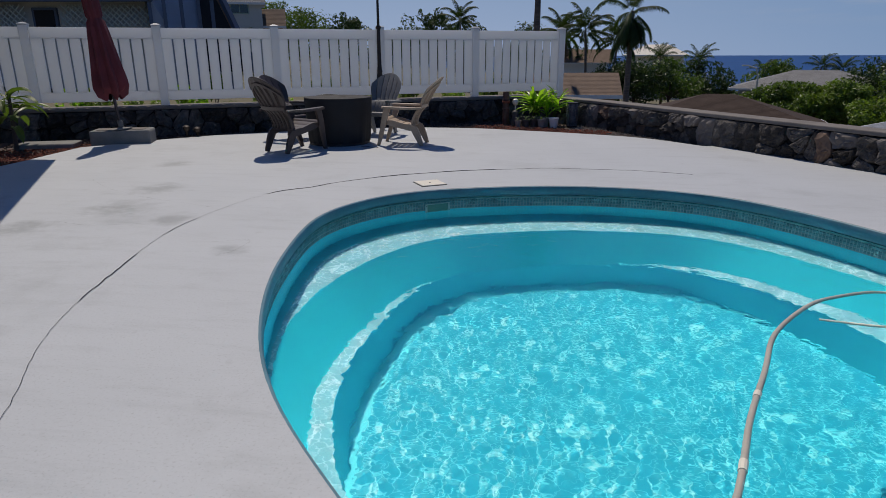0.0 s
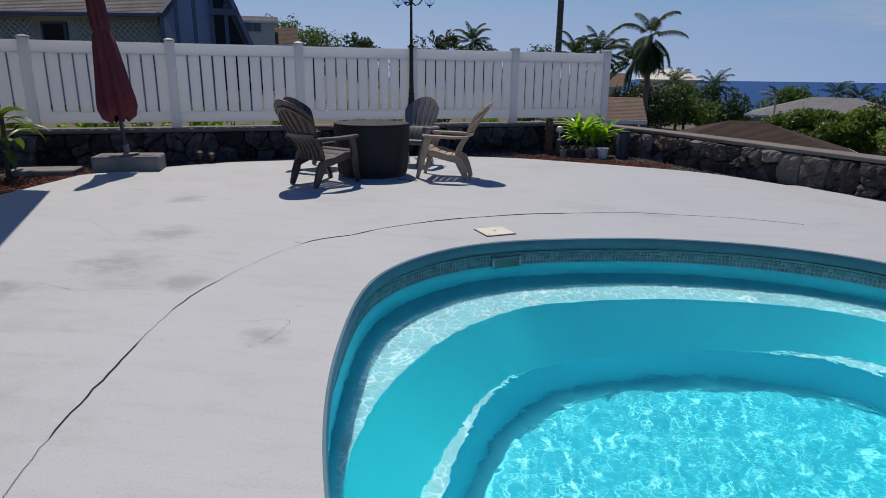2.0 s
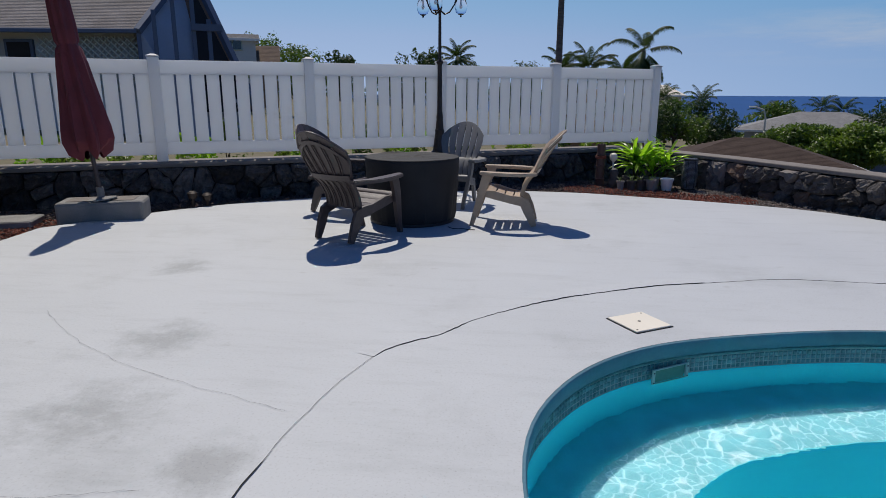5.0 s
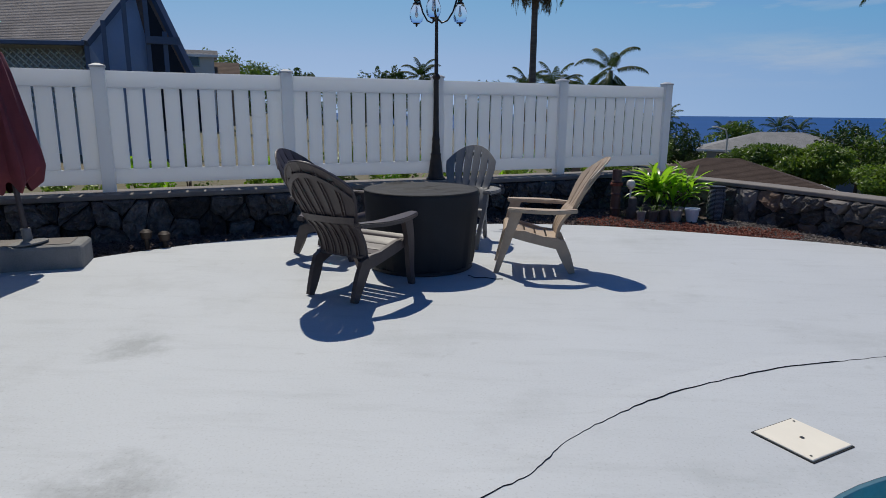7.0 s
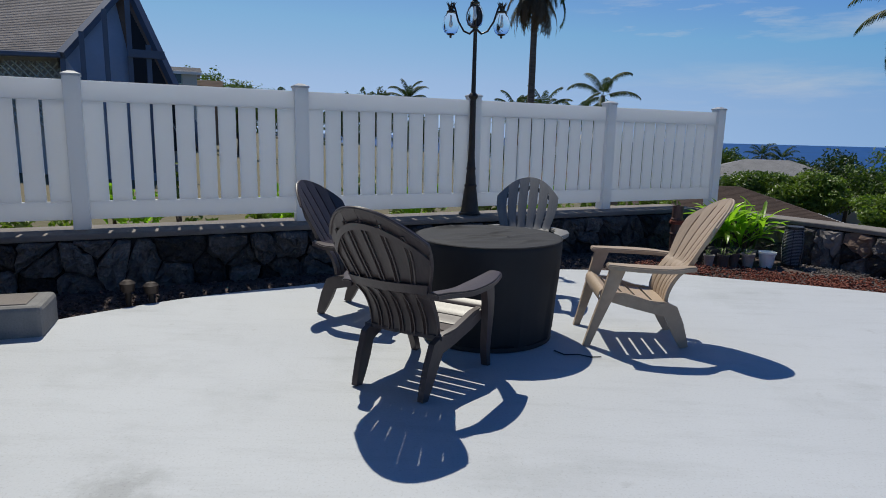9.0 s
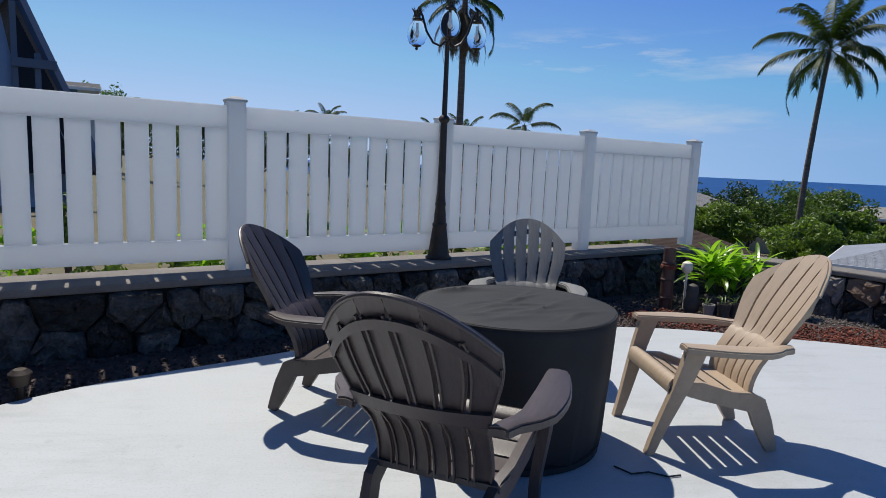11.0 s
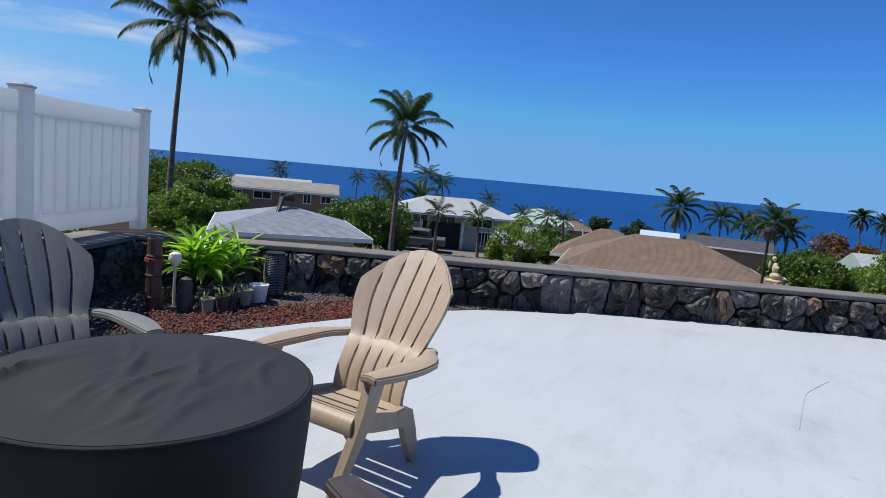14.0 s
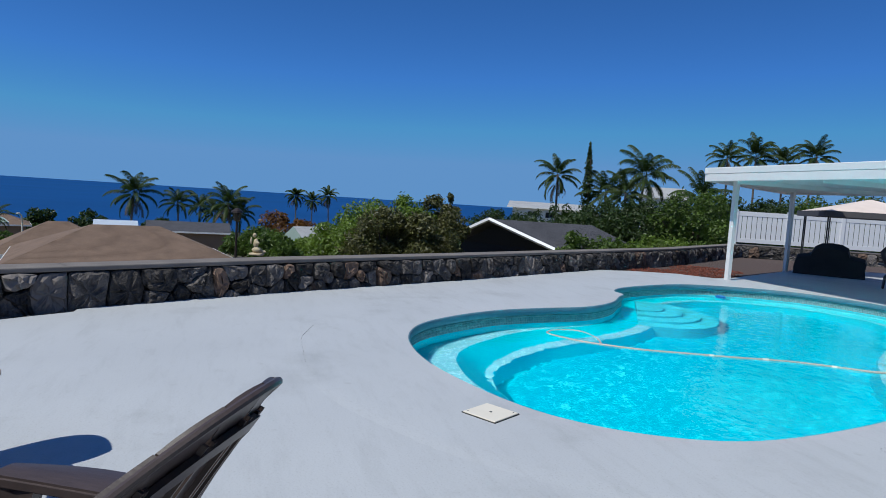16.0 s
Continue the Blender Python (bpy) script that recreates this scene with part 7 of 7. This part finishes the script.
for wx in (-4.4, -2.4, -0.6, 1.2, 2.8):
    window(h, wx, -3.5, -2.6, 1.0, 0.8)
hip_house("garden_hut", 3.0, 31.0, 0, 3.4, 3.0, -4.0, -0.45, 0.32, 0.3, M_TANWALL, M_BROWNROOF, "small open hut with a weathered brown shingle roof", 8, gable=True)
x, y, a = oriented(9.0, 60, 0)
hip_house("house", x, y, a, 4.5, 4.0, -4.0, z_el(-0.9, 58), z_el(0.2, 60), 0.5, M_WHITE_PAINT, M_BROWNROOF, "white house with a brown tiled roof", 10, gable=True)
x, y, a = oriented(14.5, 75, 0)
hip_house("house", x, y, a, 6.0, 5.0, -4.0, z_el(-0.2, 73), z_el(0.6, 75), 0.5, M_LIDMAT, M_LIDMAT, "house with a pale cream roof", 6, ridge=0.4)

# steep-roofed house behind the fence
HM = pose(-11.8, 21.7, 0, 0, 0, 31)
hs = base("house", "blue-grey steep-roofed house with brown shingles behind the fence", "house", m=HM)
# local x runs along the gable front (from the eave corner at 0 to its far foot), y back; the long eave runs to the left
WID, ZE, ZP, XP, DEP = 3.6, 3.0, 4.95, 1.75, 9.0
B, RP, FT = Vector((0, 0, ZE)), Vector((XP, 2.0, ZP + 0.34)), Vector((WID - 0.25, 0, 0.6))
back = Vector((-9.0, 3.6, 0))
shingles(hs, (B + back, B, RP, RP + back), M_OLDROOF, 22)
shingles(hs, (FT, FT + back, RP + back, RP), M_BROWNROOF, 26)
bw = back.normalized() * 0.3
bm = bmesh.new()
va = [bm.verts.new(p + bw) for p in (Vector((0.25, 0, -1.5)), Vector((WID - 0.6, 0, -1.5)), Vector((WID - 0.6, 0, 0.9)), RP - Vector((0, 0, 0.25)), Vector((0.25, 0, ZE + 0.1)))]
bm.faces.new(va)
part("gable_wall", bm, M_BLUEWALL, hs)
for xx, zt in ((0.30, 3.1), (0.75, 3.6), (1.3, 4.2), (1.85, 4.5), (2.3, 3.4)):
    part("batten", boxed((xx + bw.x, bw.y - 0.05, zt / 2), (0.12, 0.10, zt)), M_BLUETRIM, hs)
for p, q, r in ((B, RP, 0.13), (FT, RP, 0.13)):
    bm = bmesh.new()
    tube(bm, [p + Vector((0, -0.03, -0.03)), q + Vector((0, -0.03, -0.03))], r, 4)
    part("barge_board", bm, M_BLUETRIM, hs, "slate blue barge board")
# flat dark triangle before the gable wall paints the overhang's shade
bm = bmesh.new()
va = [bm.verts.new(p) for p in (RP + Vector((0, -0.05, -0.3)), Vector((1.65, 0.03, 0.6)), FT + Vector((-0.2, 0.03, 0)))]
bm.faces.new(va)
part("soffit", bm, M_INTERIOR_SHADE, hs, "flat dark sheet for the shade under the deep gable")
part("tie_beam", boxed((1.95, 0.0, 3.15), (0.9, 0.16, 0.2)), M_BLUETRIM, hs)
e_ang = math.atan2(3.6, -9.0)
em = Matrix.Rotation(e_ang - math.pi, 4, "Z")
LEN = back.length
part("eave_gutter", boxed((-LEN / 2, -0.02, ZE - 0.03), (LEN, 0.14, 0.13), em, bevel=0.02), M_BLUETRIM, hs)
part("wall", boxed((-LEN / 2 - 0.2, 0.95, 0.9), (LEN - 0.5, 0.2, 4.2), em), M_GREYWALL, hs, "pale grey siding")
for wx in (-3.9,):
    part("window_frame", boxed((wx, 0.80, 2.3), (0.85, 0.12, 0.95), em, bevel=0.01), M_BLUETRIM, hs)
    part("window_opening", boxed((wx, 0.73, 2.3), (0.66, 0.04, 0.78), em), M_INTERIOR_SHADE, hs)
M_LATTICE = material("pale_lattice", (0.50, 0.55, 0.52), rough=0.7, var=0.08, bump=0.1)
for x0, x1 in ((-3.3, -0.15), (-9.0, -4.5)):
    bm = bmesh.new()
    k = x0 - 1.3
    while k < x1 + 1.3:
        for sg in (1, -1):
            p0 = Vector((k, 0.62 + 0.02 * sg, 1.2))
            p1 = Vector((k + sg * 1.65, 0.62 + 0.02 * sg, 2.85))
            lo = sorted((p0, p1), key=lambda p: p.x)
            if lo[1].x < x0 or lo[0].x > x1:
                continue
            if lo[0].x < x0:
                lo[0] = lo[0] + (lo[1] - lo[0]) * ((x0 - lo[0].x) / (lo[1].x - lo[0].x))
            if lo[1].x > x1:
                lo[1] = lo[0] + (lo[1] - lo[0]) * ((x1 - lo[0].x) / (lo[1].x - lo[0].x))
            tube(bm, lo, 0.03, 4)
        k += 0.2
    bmesh.ops.transform(bm, matrix=em, verts=bm.verts)
    part("lattice", bm, M_LATTICE, hs, "pale diagonal lattice screen")

# unseen house, added so that its eave throws shade on the deck's edge
own = base("house", "unseen house added so its eave shades the deck's edge", "house")
part("roof", prism(bmesh.new(), [(-5.38, 9.10), (-3.2, 5.53), (-5.2, 2.2), (-12.0, 2.2), (-12.0, 9.10)], 3.0, 3.16), M_WHITE_PAINT, own)
part("wall", prism(bmesh.new(), [(-9.2, 8.3), (-9.2, 2.4), (-12.0, 2.4), (-12.0, 8.3)], -0.1, 3.0), M_GREYWALL, own)
x, y, a = oriented(-23.2, 46, 0)
h = hip_house("house", x, y, a, 2.8, 3.0, 0.0, z_el(4.7, 45), z_el(5.0, 46), 0.3, M_GREYWALL, M_DARKROOF, "small grey-green house with a flat roof and window", 4, gable=True)
window(h, -0.2, -1.5, z_el(4.1, 45), 1.2, 0.7, frame_mat=M_GREENWALL)
x, y, a = oriented(-20.6, 48, 0)
hip_house("house", x, y, a, 1.6, 2.4, 0.0, z_el(2.6, 47), z_el(4.0, 48), 0.3, M_TANWALL, M_BROWNROOF, "small house with a brown roof", 6, gable=True)

# street lamps and a road sign pole down the slope
for az, d, el in ((74.6, 62, -3.0), (24.6, 55, -1.2)):
    x, y = at_az(az, d)
    sl = base("street_lamp", "pale curved street lamp beside the road", "street lamp", m=pose(x, y, ground_z(x, y)))
    hh = z_el(el, d) - ground_z(x, y)
    part("pole", tube(bmesh.new(), [(0, 0, -0.2), (0, 0, hh * 0.8), (-0.2, 0, hh * 0.95), (-0.9, 0, hh)], [0.09, 0.07, 0.06, 0.05], 8), M_LIDMAT, sl)
    part("lamp_head", boxed((-1.1, 0, hh), (0.5, 0.2, 0.1), bevel=0.03), M_LIDMAT, sl)
x, y = at_az(89.5, 14)
gl = base("garden_lamp", "green-grey garden lamp on a pole beyond the wall", "lamp", m=pose(x, y, ground_z(x, y)))
hh = z_el(-1.9, 14) - ground_z(x, y)
part("pole", tube(bmesh.new(), [(0, 0, -0.2), (0, 0, hh - 0.28)], 0.025, 8), M_BRONZE, gl)
part("lantern", lathe(bmesh.new(), [(0.02, hh - 0.30), (0.07, hh - 0.26), (0.10, hh - 0.10), (0.04, hh - 0.09)], 12), M_PANE, gl)
part("cap", lathe(bmesh.new(), [(0.13, hh - 0.10), (0.12, hh - 0.06), (0.03, hh)], 12), M_BRONZE, gl)
